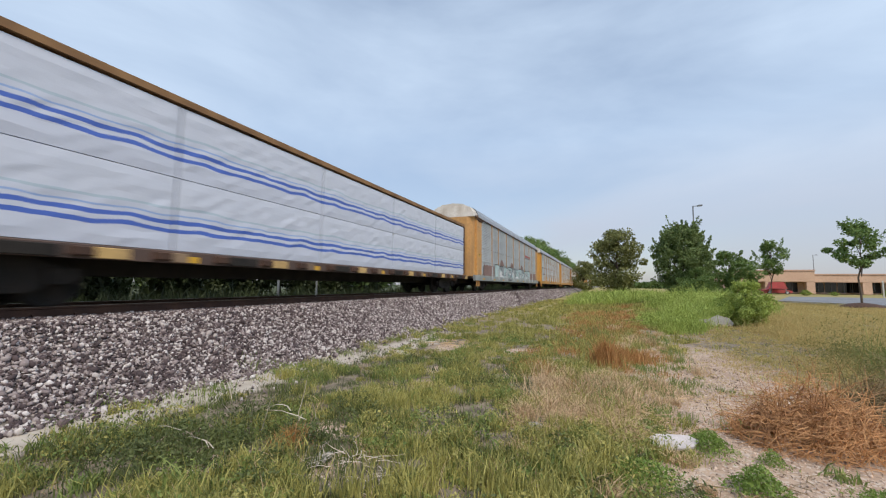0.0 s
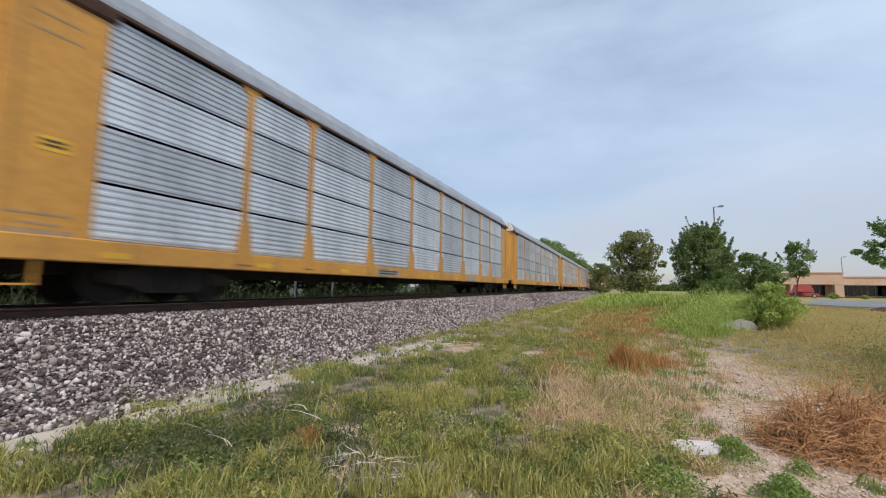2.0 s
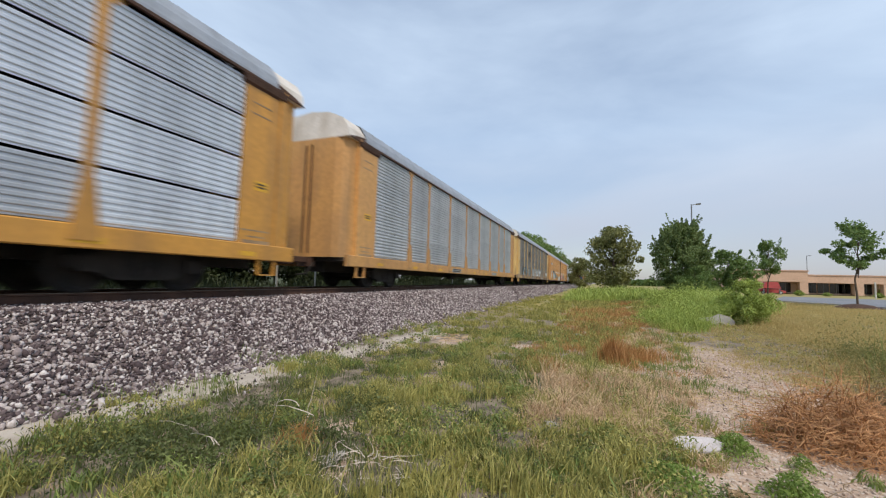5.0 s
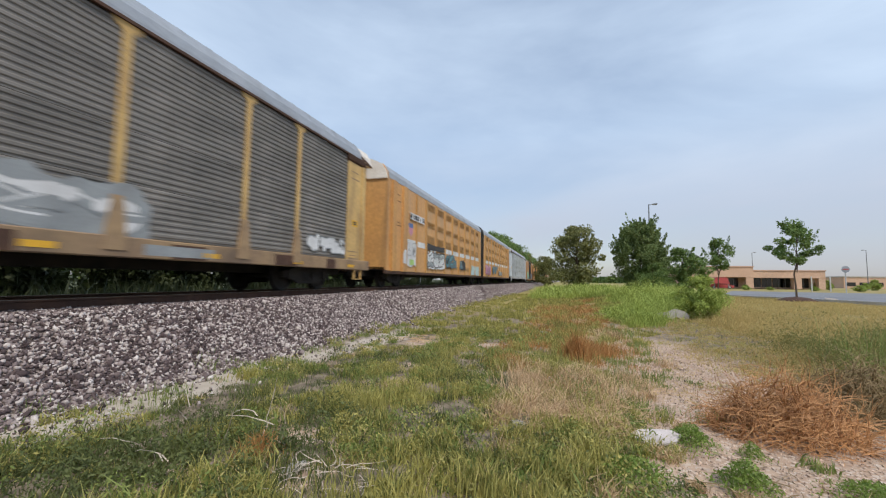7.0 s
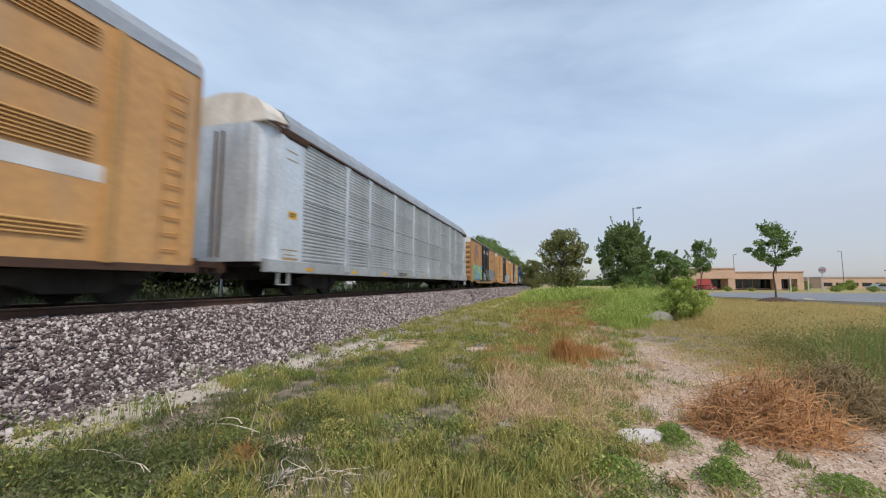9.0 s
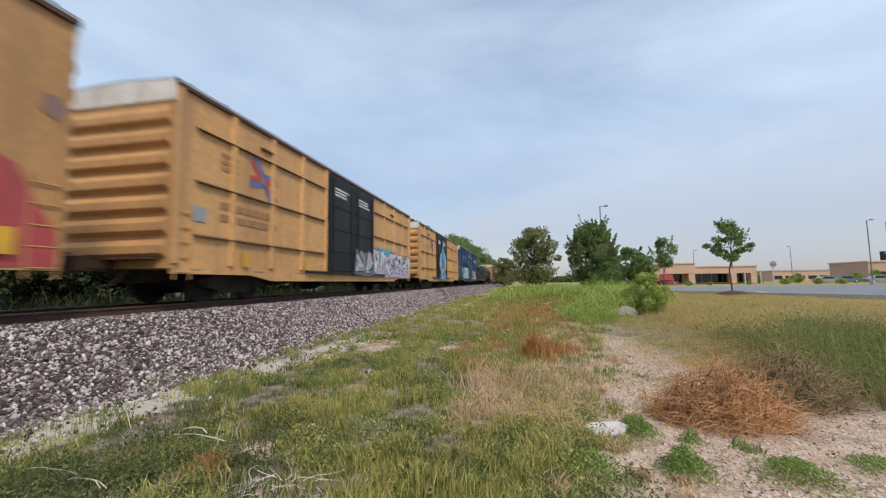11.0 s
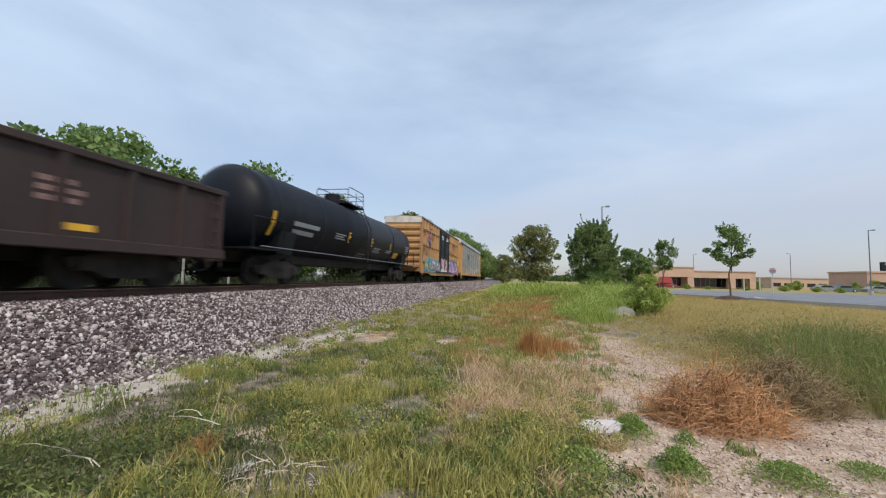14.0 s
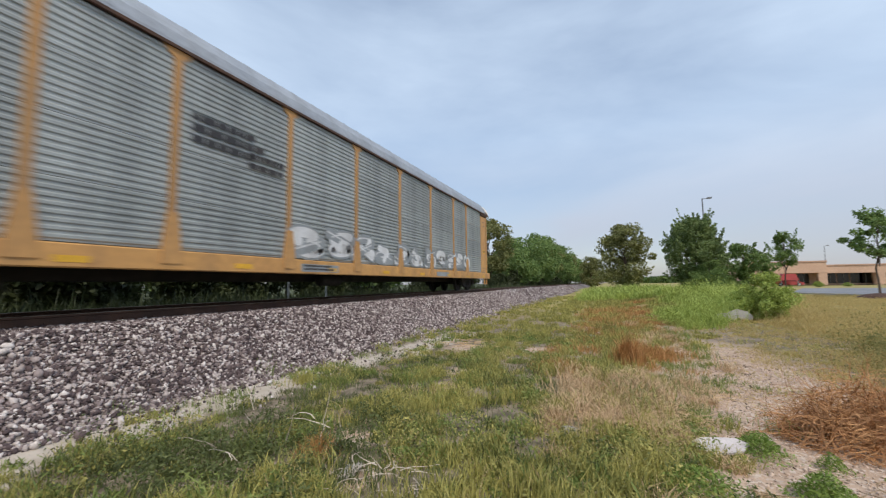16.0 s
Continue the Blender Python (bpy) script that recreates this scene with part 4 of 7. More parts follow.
# ---- trees ----
def make_tree(name, label, h, crown_r, crown_lo, leaf, leaf_mat, n_leaf, seed, trunk_r=0.12, blobs=26, squash=1.0, limbs=9, cat="tree", dense=0.5, puff=(0.24, 0.46), taper=0.25, shoots=0):
    """A tapered trunk with limbs, and a crown of small leaves gathered in clumps round the limb ends."""
    rs = np.random.RandomState(seed)
    tr = thing(name, label, cat)
    b = Build()
    pts = [Vector((0, 0, -0.1))]
    for k in range(1, 6):
        pts.append(Vector((rs.normal(0, 0.02 * h), rs.normal(0, 0.02 * h), h * 0.86 * k / 5)))
    for k in range(5):
        b.tube(pts[k], pts[k + 1], trunk_r * (1 - k * 0.17), trunk_r * (1 - (k + 1) * 0.17), 8)
    lo = h * crown_lo
    cz, rz = (h + lo) / 2, (h - lo) / 2
    centres = []
    for i in range(blobs):
        u = rs.uniform(-0.95, 0.95)
        a = i * 2.4 + rs.uniform(-0.5, 0.5)
        r = math.sqrt(1 - u * u) * crown_r * rs.uniform(dense, 1.0) * (1.0 - taper * max(u, 0))
        centres.append((r * math.cos(a), r * math.sin(a), cz + u * rz * 0.92))
    for i in range(limbs):
        c = Vector(centres[(i * 3) % blobs])
        t = max(0.15, min(0.8, (c.z - 0.25 * rz) / h))
        s = pts[0].lerp(pts[5], t)
        m = s.lerp(c, 0.5) + Vector((0, 0, 0.06 * h))
        b.tube(s, m, trunk_r * 0.4, trunk_r * 0.25, 6)
        b.tube(m, c, trunk_r * 0.25, trunk_r * 0.08, 6)
    part("trunk", b, M["bark"], tr, fix=False)
    cs = np.array(centres)
    br = crown_r * rs.uniform(*puff, blobs)
    i = rs.randint(0, blobs, n_leaf)
    d = rs.normal(size=(n_leaf, 3))
    d /= np.linalg.norm(d, axis=1)[:, None]
    p = cs[i] + d * (br[i] * rs.uniform(0.25, 1.1, n_leaf) ** 0.6)[:, None] * (1, 1, 0.75 * squash)
    if shoots:
        # feathery shoots that stand out of the crown
        k = 70
        a = rs.uniform(0, 2 * np.pi, shoots)
        u = rs.uniform(-0.75, 0.9, shoots)
        r = np.sqrt(1 - u * u) * crown_r * rs.uniform(0.35, 0.8, shoots) * (1 - taper * np.clip(u, 0, 1))
        st = np.stack([np.cos(a) * r, np.sin(a) * r, cz + u * rz * 0.8], 1)
        way = np.stack([np.cos(a) * 0.5, np.sin(a) * 0.5, rs.uniform(0.5, 1.3, shoots)], 1) * (h * rs.uniform(0.10, 0.22, shoots))[:, None]
        t = rs.uniform(0, 1, (shoots, k))
        ps = st[:, None] + way[:, None] * t[..., None] + rs.normal(0, 0.022 * h, (shoots, k, 3)) * (1.1 - t)[..., None]
        p = np.concatenate([p, ps.reshape(-1, 3)])
        n_leaf = len(p)
    rot = turn_matrices(rs, n_leaf)
    s = leaf * rs.uniform(0.6, 1.3, n_leaf)
    quad = np.array([(-0.5, 0, 0.05), (0, -0.32, 0), (0.5, 0, -0.06), (0, 0.32, 0.02)])
    co = np.einsum("nij,kj->nki", rot, quad) * s[:, None, None] + p[:, None, :]
    part("crown", raw_mesh("crown", co.reshape(-1, 3), 4, leaf_mat), None, tr)
    return tr


def plant(src, x, y, s=1.0, turn=0.0, sz=None, label="", name=""):
    m = Matrix.LocRotScale((x, y, float(ground_z(x, y))), Euler((0, 0, turn)), (s, s, sz or s))
    o = copy_thing(src, m)
    if label:
        o["label"] = label
    return o


oak = make_tree("tree", "broad dark green deciduous tree in the tree line", 12.0, 4.6, 0.12, 0.42, M["leaf"], 9000, 71, 0.25, 40)
ash = make_tree("tree", "tall olive green deciduous tree in the tree line", 14.0, 4.2, 0.22, 0.44, M["leaf2"], 8000, 72, 0.25, 34)
elm = make_tree("tree", "leafy fresh green deciduous tree in the tree line", 10.0, 4.4, 0.08, 0.40, M["leaf3"], 9000, 73, 0.22, 40)
oak.matrix_basis, ash.matrix_basis, elm.matrix_basis = Matrix.LocRotScale((-28, 13, 0.4), None, (0.76, 0.76, 0.76)), pose(-28, 58, 0.4), Matrix.LocRotScale((-25, 20.5, 0.4), None, (1.02, 1.02, 1.02))
rt = random.Random(9)
for x, y, s, src in ((-27, 6, 0.45, oak), (-26, 2, 0.5, elm), (-27, 10, 0.66, oak), (-24, 16.5, 0.88, elm), (-24, 25, 0.92, oak), (-23, 31, 1.02, elm), (-28, 38, 0.72, oak), (-27, 45, 0.7, elm), (-20, 70, 0.98, ash),
                     (-20, 78, 0.85, oak), (-19.5, 88, 1.15, elm), (-21, 97, 1.15, oak), (-20, 106, 1.4, elm), (-22, 116, 1.25, oak), (-20, 127, 1.55, elm), (-23, 138, 1.35, oak),
                     (-20, 150, 1.15, ash), (-21, 163, 1.4, oak), (-20, 180, 1.65, elm), (-22, 198, 1.4, oak), (-20, 218, 1.25, ash), (-21, 240, 1.75, elm), (-20, 270, 1.5, oak), (-20, 315, 1.6, elm),
                     (-20, 370, 1.6, elm), (-21, 420, 1.6, oak), (-17, 480, 1.7, ash), (-19, 560, 1.8, oak), (-14, 640, 1.8, elm), (-6, 620, 1.5, oak), (2, 600, 1.5, elm)):
    plant(src, x, y, s, rt.uniform(0, 6.28))
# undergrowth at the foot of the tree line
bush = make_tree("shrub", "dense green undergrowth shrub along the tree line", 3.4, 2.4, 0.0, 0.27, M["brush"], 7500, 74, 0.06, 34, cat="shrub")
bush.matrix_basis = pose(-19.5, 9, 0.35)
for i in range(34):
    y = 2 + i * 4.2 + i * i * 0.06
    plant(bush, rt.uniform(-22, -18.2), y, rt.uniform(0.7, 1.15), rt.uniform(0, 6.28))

# solitary trees on the near side
big = make_tree("tree", "round olive green tree standing beside the line", 10.2, 3.9, 0.03, 0.34, M["leaf2"], 12000, 75, 0.28, 80, limbs=14, dense=0.25, puff=(0.16, 0.34), taper=0.12, shoots=24)
big.matrix_basis = pose(2.1, 66, 0.2)
plant(big, -4.2, 110, 0.8, 1.0, label="smaller olive tree behind the round tree")
dark = make_tree("tree", "dark green bushy young tree with spiky twigs", 5.3, 2.05, 0.02, 0.13, M["darkleaf"], 19000, 76, 0.12, 130, limbs=30, dense=0.2, puff=(0.09, 0.22), taper=0.30, shoots=260)
dark.matrix_basis = pose(5.0, 30, 0.5)
side = make_tree("bush", "lower light green bush beside the young tree", 3.5, 1.9, 0.02, 0.13, M["leaf3"], 9000, 79, 0.06, 60, limbs=20, cat="bush", dense=0.2, puff=(0.10, 0.25), taper=0.5, shoots=70)
side.matrix_basis = pose(7.9, 31.5, 0.55)
plant(side, 5.4, 28.4, 0.62, 2.0, label="small green bush at the young tree's foot")
sapling = make_tree("sapling", "young planted street tree with sparse green crown", 5.7, 1.5, 0.46, 0.15, M["leaf3"], 4600, 77, 0.07, 30, limbs=14, dense=0.3, puff=(0.16, 0.36), taper=0.5, shoots=16)
sapling.matrix_basis = pose(15.8, 34.5, 0.3)
plant(sapling, 12.2, 38, 0.82, 1.5, sz=0.84, label="young planted tree with drooping green crown")
mulch = new("mulch_ring", Build().turned([(0.0, 1.25), (0.12, 1.15), (0.3, 0.7), (0.38, 0.15), (0.38, 0.0)], 20, "z").mesh("mulch_ring", M["rust"], True))
mulch.location = (15.8, 34.5, 0.27)
tagged(mulch, "dark brown mulch ring round a young tree", "mulch", kind="structure")
shrub2 = make_tree("shrub", "rounded bright green shrub in tall grass", 1.6, 0.85, 0.0, 0.06, M["tallgreen"], 16000, 78, 0.03, 60, cat="shrub", dense=0.2, puff=(0.14, 0.32), taper=0.15, shoots=50)
shrub2.matrix_basis = pose(4.75, 17.2, 0.18)

# white marker posts beyond the track
M["post"] = material("galvanised_marker", (0.55, 0.55, 0.52), (0.42, 0.42, 0.40), 4.0, 0.6)
for x, y in ((-12.0, 12.4), (-12.0, 14.7), (-12.0, 33), (38.7, 79), (43.1, 82.7)):
    far = x > 0
    p = thing("marker_post", "slim white post beside the car park" if far else "short pale marker post beside the track", "post", pose(x, y, 0.4 if far else float(ground_z(x, y)), 0, 0, 0))
    r = 0.075 if far else 0.03
    part("stake", Build().box(-r, r, -r, r, -0.1, 2.4 if far else 1.45, 0.008), M["post"], p)
    if not far:
        part("cap", Build().box(-0.045, 0.045, -0.045, 0.045, 1.45, 1.52, 0.01), M["post"], p)

# ---- road, car park and buildings ----
M["asphalt"] = material("pale_asphalt", (0.21, 0.22, 0.24), (0.17, 0.18, 0.20), 0.3, 0.9, bump=0.1)
M["concrete"] = material("pale_concrete", (0.46, 0.44, 0.40), (0.38, 0.36, 0.33), 1.0, 0.9)
M["stucco"] = material("tan_stucco", (0.60, 0.41, 0.30), (0.54, 0.36, 0.26), 0.3, 0.9)
M["stucco2"] = material("pinkish_stucco", (0.55, 0.36, 0.27), (0.50, 0.32, 0.24), 0.3, 0.9)
M["shopglass"] = material("dark_shop_glass", (0.02, 0.022, 0.025), (0.03, 0.03, 0.03), 1.0, 0.12)
M["metalgrey"] = material("grey_painted_metal", (0.20, 0.21, 0.22), (0.16, 0.17, 0.18), 2.0, 0.5, 0.3)

road = new("road", Build().prism([(13.6, 42.0), (27.5, 11), (90, -10), (120, 20), (120, 69), (24, 69)], 0.16, 0.405, "z").mesh("road", M["asphalt"]))
tagged(road, "pale grey asphalt road and car park", "road", kind="structure")
kerb_a, kerb_b = Vector((13.6, 42.0)), Vector((27.5, 11))
d = (kerb_b - kerb_a).normalized()
nrm = Vector((-d.y, d.x)) * 0.09
kerb = new("kerb", Build().prism([tuple(kerb_a - nrm), tuple(kerb_b - nrm), tuple(kerb_b + nrm), tuple(kerb_a + nrm)], 0.1, 0.52, "z").mesh("kerb", M["concrete"]))
tagged(kerb, "pale concrete kerb along the road", "kerb", kind="structure")
litter = new("litter", Build().prism([(-0.45, -0.1), (0.3, -0.14), (0.5, 0.05), (-0.3, 0.12)], 0, 0.07, "z").mesh("litter", M["board"]))
litter.matrix_basis = pose(15.9, 31, 0.62, 4, 5, 20)
tagged(litter, "white litter lying on the grass", "litter")

shop = thing("shop_building", "low tan stucco shop building with a shaded arcade", "building", pose(0, 105, 0.45))
part("wall", Build().box(27, 41, 3.2, 16, 0, 4.7).box(41, 54.2, 3.2, 16, 0, 3.9), M["stucco"], shop)
part("roof", Build().box(26.9, 41, 0.0, 16.1, 2.5, 4.9), M["stucco"], shop, "tall tan parapet over the arcade")
part("roof", Build().box(41, 54.2, 0.3, 16.1, 2.4, 4.05), M["stucco"], shop, "lower tan parapet over the arcade")
part("cornice", Build().box(26.8, 41.1, -0.15, 0.2, 4.72, 4.98), M["stucco2"], shop)
part("cornice", Build().box(41.1, 54.3, 0.15, 0.5, 3.9, 4.12), M["stucco2"], shop)
for x, wd, y in ((28.0, 0.8, 0.05), (33.2, 0.6, 0.05), (40.3, 0.7, 0.05), (49.3, 0.7, 0.35), (53.6, 0.6, 0.35)):
    part("pillar", Build().box(x - wd, x + wd, y, y + 1.2, 0, 2.5), M["stucco"], shop)
for x in (30.6, 35.4, 38.2, 42.6, 44.7, 46.8, 48.2, 51.6):
    w = part("shop_window", Build().box(x - 0.95, x + 0.95, 3.08, 3.2, 0.3, 2.35), M["shopglass"], shop, "dark shop window")
    part("mullion", Build().box(x - 0.04, x + 0.04, 3.0, 3.08, 0.3, 2.35), M["metalgrey"], w)
side_shop = thing("shop_building", "low pinkish stucco building beyond the road", "building", pose(80.5, 112, 0.4))
part("wall", Build().box(0.6, 30, 0, 12, 0, 4.6), M["stucco2"], side_shop)
part("roof", Build().box(0.4, 30.2, -0.2, 12.2, 4.6, 4.95), M["stucco"], side_shop, "tan roof parapet")
part("door", Build().box(7.2, 8.6, -0.06, 0, 0, 2.2), M["metalgrey"], side_shop)
for x in (3.5, 11.0, 15.5, 20.0, 24.5):
    part("window", Build().box(x - 1.2, x + 1.2, -0.06, 0, 0.9, 2.4), M["shopglass"], side_shop, "dark window")
for i, (x, y, w, h, mk) in enumerate(((99, 165, 18, 3.7, "stucco"), (122, 170, 12, 3.6, "stucco2"), (150, 240, 34, 5, "stucco"))):
    fb = thing("distant_building", "distant low tan commercial building", "building", pose(x, y, 0.3), "distant buildings")
    part("wall", Build().box(-w / 2, w / 2, 0, 14, 0, h), M[mk], fb)
    part("roof", Build().box(-w / 2 - 0.2, w / 2 + 0.2, -0.2, 14.2, h, h + 0.35), M["concrete"], fb)
    for k in range(5):
        cx = -w / 2 + (k + 0.5) * w / 5
        part("window", Build().box(cx - w / 14, cx + w / 14, -0.08, 0, 0.8, h * 0.55), M["shopglass"], fb, "dark window strip")

# hedges and shrubs in front of the shops
for x, y, k in ((54, 108, 1.0), (58, 112, 1.3), (63, 109, 1.0), (67, 113, 1.5), (70.5, 109, 1.1), (75, 107, 1.4), (78, 106, 1.7), (84, 106, 1.1), (90, 107, 1.0), (97, 108, 1.1)):
    plant(shrub2, x, y, k, rt.uniform(0, 6.28), label="rounded green shrub beyond the car park")
for i in range(9):
    plant(shrub2, 27 + i * 5.6 + rt.uniform(-0.8, 0.8), 88 + rt.uniform(-3, 3), rt.uniform(0.7, 1.2), rt.uniform(0, 6.28), sz=rt.uniform(0.35, 0.7), label="low green hedge shrub by the car park")
# low distant woods on the horizon
rs2 = np.random.RandomState(17)
n_w = 26000
wx, wy = rs2.uniform(20, 620, n_w), rs2.uniform(330, 420, n_w)
wz = rs2.uniform(0, 1, n_w) ** 0.7 * (3.5 + 1.5 * smooth_noise(wx, wy, 0.05, 2) + 1.5 * smooth_noise(wx, wy, 0.23, 6))
rot = turn_matrices(rs2, n_w)
quad = np.array([(-0.5, 0, 0.1), (0, -0.4, 0), (0.5, 0, -0.1), (0, 0.4, 0)]) * 3.2
co = np.einsum("nij,kj->nki", rot, quad) + np.stack([wx, wy, wz], 1)[:, None, :]
tagged(new("distant_woods", raw_mesh("distant_woods", co.reshape(-1, 3), 4, M["leaf"])), "hazy distant woods on the horizon", "woods", kind="stuff")


def street_lamp(x, y, h, arm, label):
    z = float(ground_z(x, y))
    lp = thing("street_lamp", label, "street lamp", pose(x, y, z), "car park lamps")
    part("base", Build().tube((0, 0, 0), (0, 0, 0.7), 0.28, 0.28, 12), M["concrete"], lp)
    part("pole", Build().tube((0, 0, 0.7), (0, 0, h), 0.085, 0.06, 10), M["metalgrey"], lp)
    part("arm", Build().tube((0, 0, h - 0.05), (arm * 0.55, 0, h), 0.035, 0.035, 8), M["metalgrey"], lp)
    part("lamp_head", Build().box(min(arm * 0.5, arm), max(arm * 0.5, arm), -0.18, 0.18, h - 0.06, h + 0.08, 0.03), M["metalgrey"], lp, "flat grey lamp head")
    return lp


street_lamp(9.2, 48.5, 9.8, 0.85, "tall dark car park lamp with one arm")
street_lamp(51.0, 70, 9.7, 0.8, "tall grey car park lamp by the road")
street_lamp(70, 120, 9.5, -0.8, "tall grey car park lamp far off")
street_lamp(46, 118, 9.0, 0.8, "thin grey car park lamp behind the shop")
board_sign = thing("sign_board", "dark wide sign board on a steel post", "sign", pose(66.3, 85, 0.4))
part("post", Build().tube((0, 0, 0), (0, 0, 4.1), 0.14, 0.12, 10), M["metalgrey"], board_sign)
face = part("sign_panel", Build().box(-2.7, 2.7, -0.2, 0.2, 4.1, 5.7, 0.05), M["blackpaint"], board_sign, "dark panel with pale bars")
for x0, x1, z in ((-2.2, 1.6, 5.2), (-1.8, 2.1, 4.55)):
    part("lettering", Build().box(x0, x1, -0.215, -0.2, z, z + 0.3), M["g_grey"], face, "pale bar of unreadable lettering")
flag_pole = thing("pole", "tall thin grey pole behind the sign", "pole", pose(82.5, 108, 0.4))
part("shaft", Build().tube((0, 0, 0), (0, 0, 13.5), 0.11, 0.06, 10), M["metalgrey"], flag_pole)
part("cap", Build().tube((0, 0, 13.5), (0, 0, 13.7), 0.12, 0.05, 8), M["metalgrey"], flag_pole)
sign = thing("road_sign", "round red and white road sign on a post", "sign", pose(32.7, 60, 0.4))
part("post", Build().tube((0, 0, 0), (0, 0, 2.6), 0.06, 0.06, 8), M["post"], sign)
part("sign_plate", Build().turned([(-0.03, 0.0), (-0.03, 0.42), (0.03, 0.42), (0.03, 0.0)], 8, "y"), M["g_grey"], sign, at=pose(0, -0.08, 3.0))
part("sign_band", Build().box(-0.3, 0.3, -0.125, -0.115, 2.94, 3.06), M["g_red"], sign, "red bar on the sign")
for i, (x, y, c) in enumerate(((62, 96, "g_grey"), (66, 97, "g_slate"), (71, 96, "g_grey"), (76, 98, "g_maroon"), (30.5, 93, "g_red"))):
    car = thing("parked_car", ["white", "dark blue", "grey", "maroon", "red"][i] + " parked car in the car park", "car", pose(x, y, 0.4), "parked cars")
    body = Build().prism([(-2.1, 0.25), (2.1, 0.25), (2.15, 0.65), (1.3, 0.85), (0.7, 1.38), (-0.9, 1.42), (-1.6, 0.92), (-2.15, 0.8)], -0.85, 0.85)
    part("body", body, M[c], car)
    part("side_window", Build().prism([(-1.35, 0.92), (1.0, 0.9), (0.6, 1.3), (-0.85, 1.33)], -0.862, -0.85), M["shopglass"], car)
    for wx_ in (-1.35, 1.35):
        wheel = part("wheel", Build().turned([(-0.9, 0.0), (-0.9, 0.32), (-0.68, 0.32), (-0.68, 0.0)], 14, "y"), M["black"], car, at=pose(wx_, 0, 0.32))
        part("rim", Build().turned([(-0.91, 0.0), (-0.91, 0.19), (-0.9, 0.2)], 12, "y"), M["post"], wheel)
rack = thing("red_canopy", "small red canopy among shrubs", "canopy", pose(29.8, 90, 0.45))
part("canopy", Build().prism([(-1.4, 1.0), (1.4, 1.0), (0.9, 2.2), (-0.9, 2.2)], 0, 1.5), M["g_red"], rack)
for sx in (-1.2, 1.2):
    part("leg", Build().box(sx - 0.06, sx + 0.06, 0.1, 0.2, 0, 1.05), M["metalgrey"], rack)
# ---- train: each car's space has y along the track from its leading end, z above the rail, +x towards the viewer ----
train = []          # (car, place of its leading end at 0 s)


def car_thing(name, label, category, start):
    c = thing(name, label, category, pose(TRACK_X, start, RAIL_Z), "freight train")
    train.append((c, start))
    return c


def wheel_shape():
    w = Build().turned([(-0.07, 0.0), (-0.07, 0.30), (-0.03, 0.36), (-0.06, 0.42), (-0.06, 0.49), (-0.03, 0.49), (-0.025, 0.46), (0.07, 0.455), (0.07, 0.40),
                        (0.03, 0.36), (0.03, 0.14), (0.10, 0.10), (0.10, 0.0)], 24, "x")
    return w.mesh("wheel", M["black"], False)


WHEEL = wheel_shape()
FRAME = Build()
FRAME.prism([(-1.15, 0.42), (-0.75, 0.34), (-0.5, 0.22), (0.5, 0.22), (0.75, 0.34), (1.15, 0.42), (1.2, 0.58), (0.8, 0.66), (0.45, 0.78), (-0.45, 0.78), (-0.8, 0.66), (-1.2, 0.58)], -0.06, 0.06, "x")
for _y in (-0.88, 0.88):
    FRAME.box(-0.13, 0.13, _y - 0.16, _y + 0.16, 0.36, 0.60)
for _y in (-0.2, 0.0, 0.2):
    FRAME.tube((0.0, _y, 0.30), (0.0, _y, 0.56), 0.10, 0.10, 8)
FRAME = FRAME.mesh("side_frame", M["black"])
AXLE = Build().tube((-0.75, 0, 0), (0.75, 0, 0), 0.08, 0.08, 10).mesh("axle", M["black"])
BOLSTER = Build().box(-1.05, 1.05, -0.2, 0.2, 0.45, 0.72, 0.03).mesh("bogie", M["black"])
COUPLER = Build().box(-0.1, 0.1, -0.75, 0.35, -0.09, 0.09, 0.02).box(-0.2, 0.16, -0.95, -0.7, -0.16, 0.16, 0.03).box(-0.28, 0.28, 0.0, 0.12, -0.2, 0.2).mesh("coupler", M["rust"])
HOSE = Build().tube((0.35, 0.0, 0), (0.32, -0.3, -0.35), 0.025, 0.025, 6).tube((0.32, -0.3, -0.35), (0.22, -0.62, -0.4), 0.025, 0.02, 6).mesh("air_hose", M["black"])


def running_gear(c, length, inset):
    for y in (inset, length - inset):
        bg = part("bogie", BOLSTER, None, c, at=pose(0, y, 0))
        for sx in (-1.0, 1.0):
            part("side_frame", FRAME, None, bg, at=pose(sx, 0, 0))
        for wy in (-0.88, 0.88):
            part("axle", AXLE, None, bg, at=pose(0, wy, 0.46))
            for sx in (-0.755, 0.755):
                part("wheel", WHEEL, None, bg, at=pose(sx, wy, 0.46, 0, 0, 0 if sx > 0 else 180))
    for y, turn in ((0.05, 0), (length - 0.05, 180)):
        part("coupler", COUPLER, None, c, at=pose(0, y, 0.88, 0, 0, turn))
        part("air_hose", HOSE, None, c, at=pose(0, y, 0.8, 0, 0, turn))


def ladder(c, x, y, z0, z1, n, mat, width=0.42):
    b = Build()
    b.tube((x, y, z0), (x, y, z1), 0.016, 0.016, 6).tube((x, y + width, z0), (x, y + width, z1), 0.016, 0.016, 6)
    for i in range(n):
        z = z0 + (z1 - z0) * (i + 0.5) / n
        b.tube((x, y, z), (x, y + width, z), 0.014, 0.014, 6)
    part("ladder", b, mat, c, fix=False)


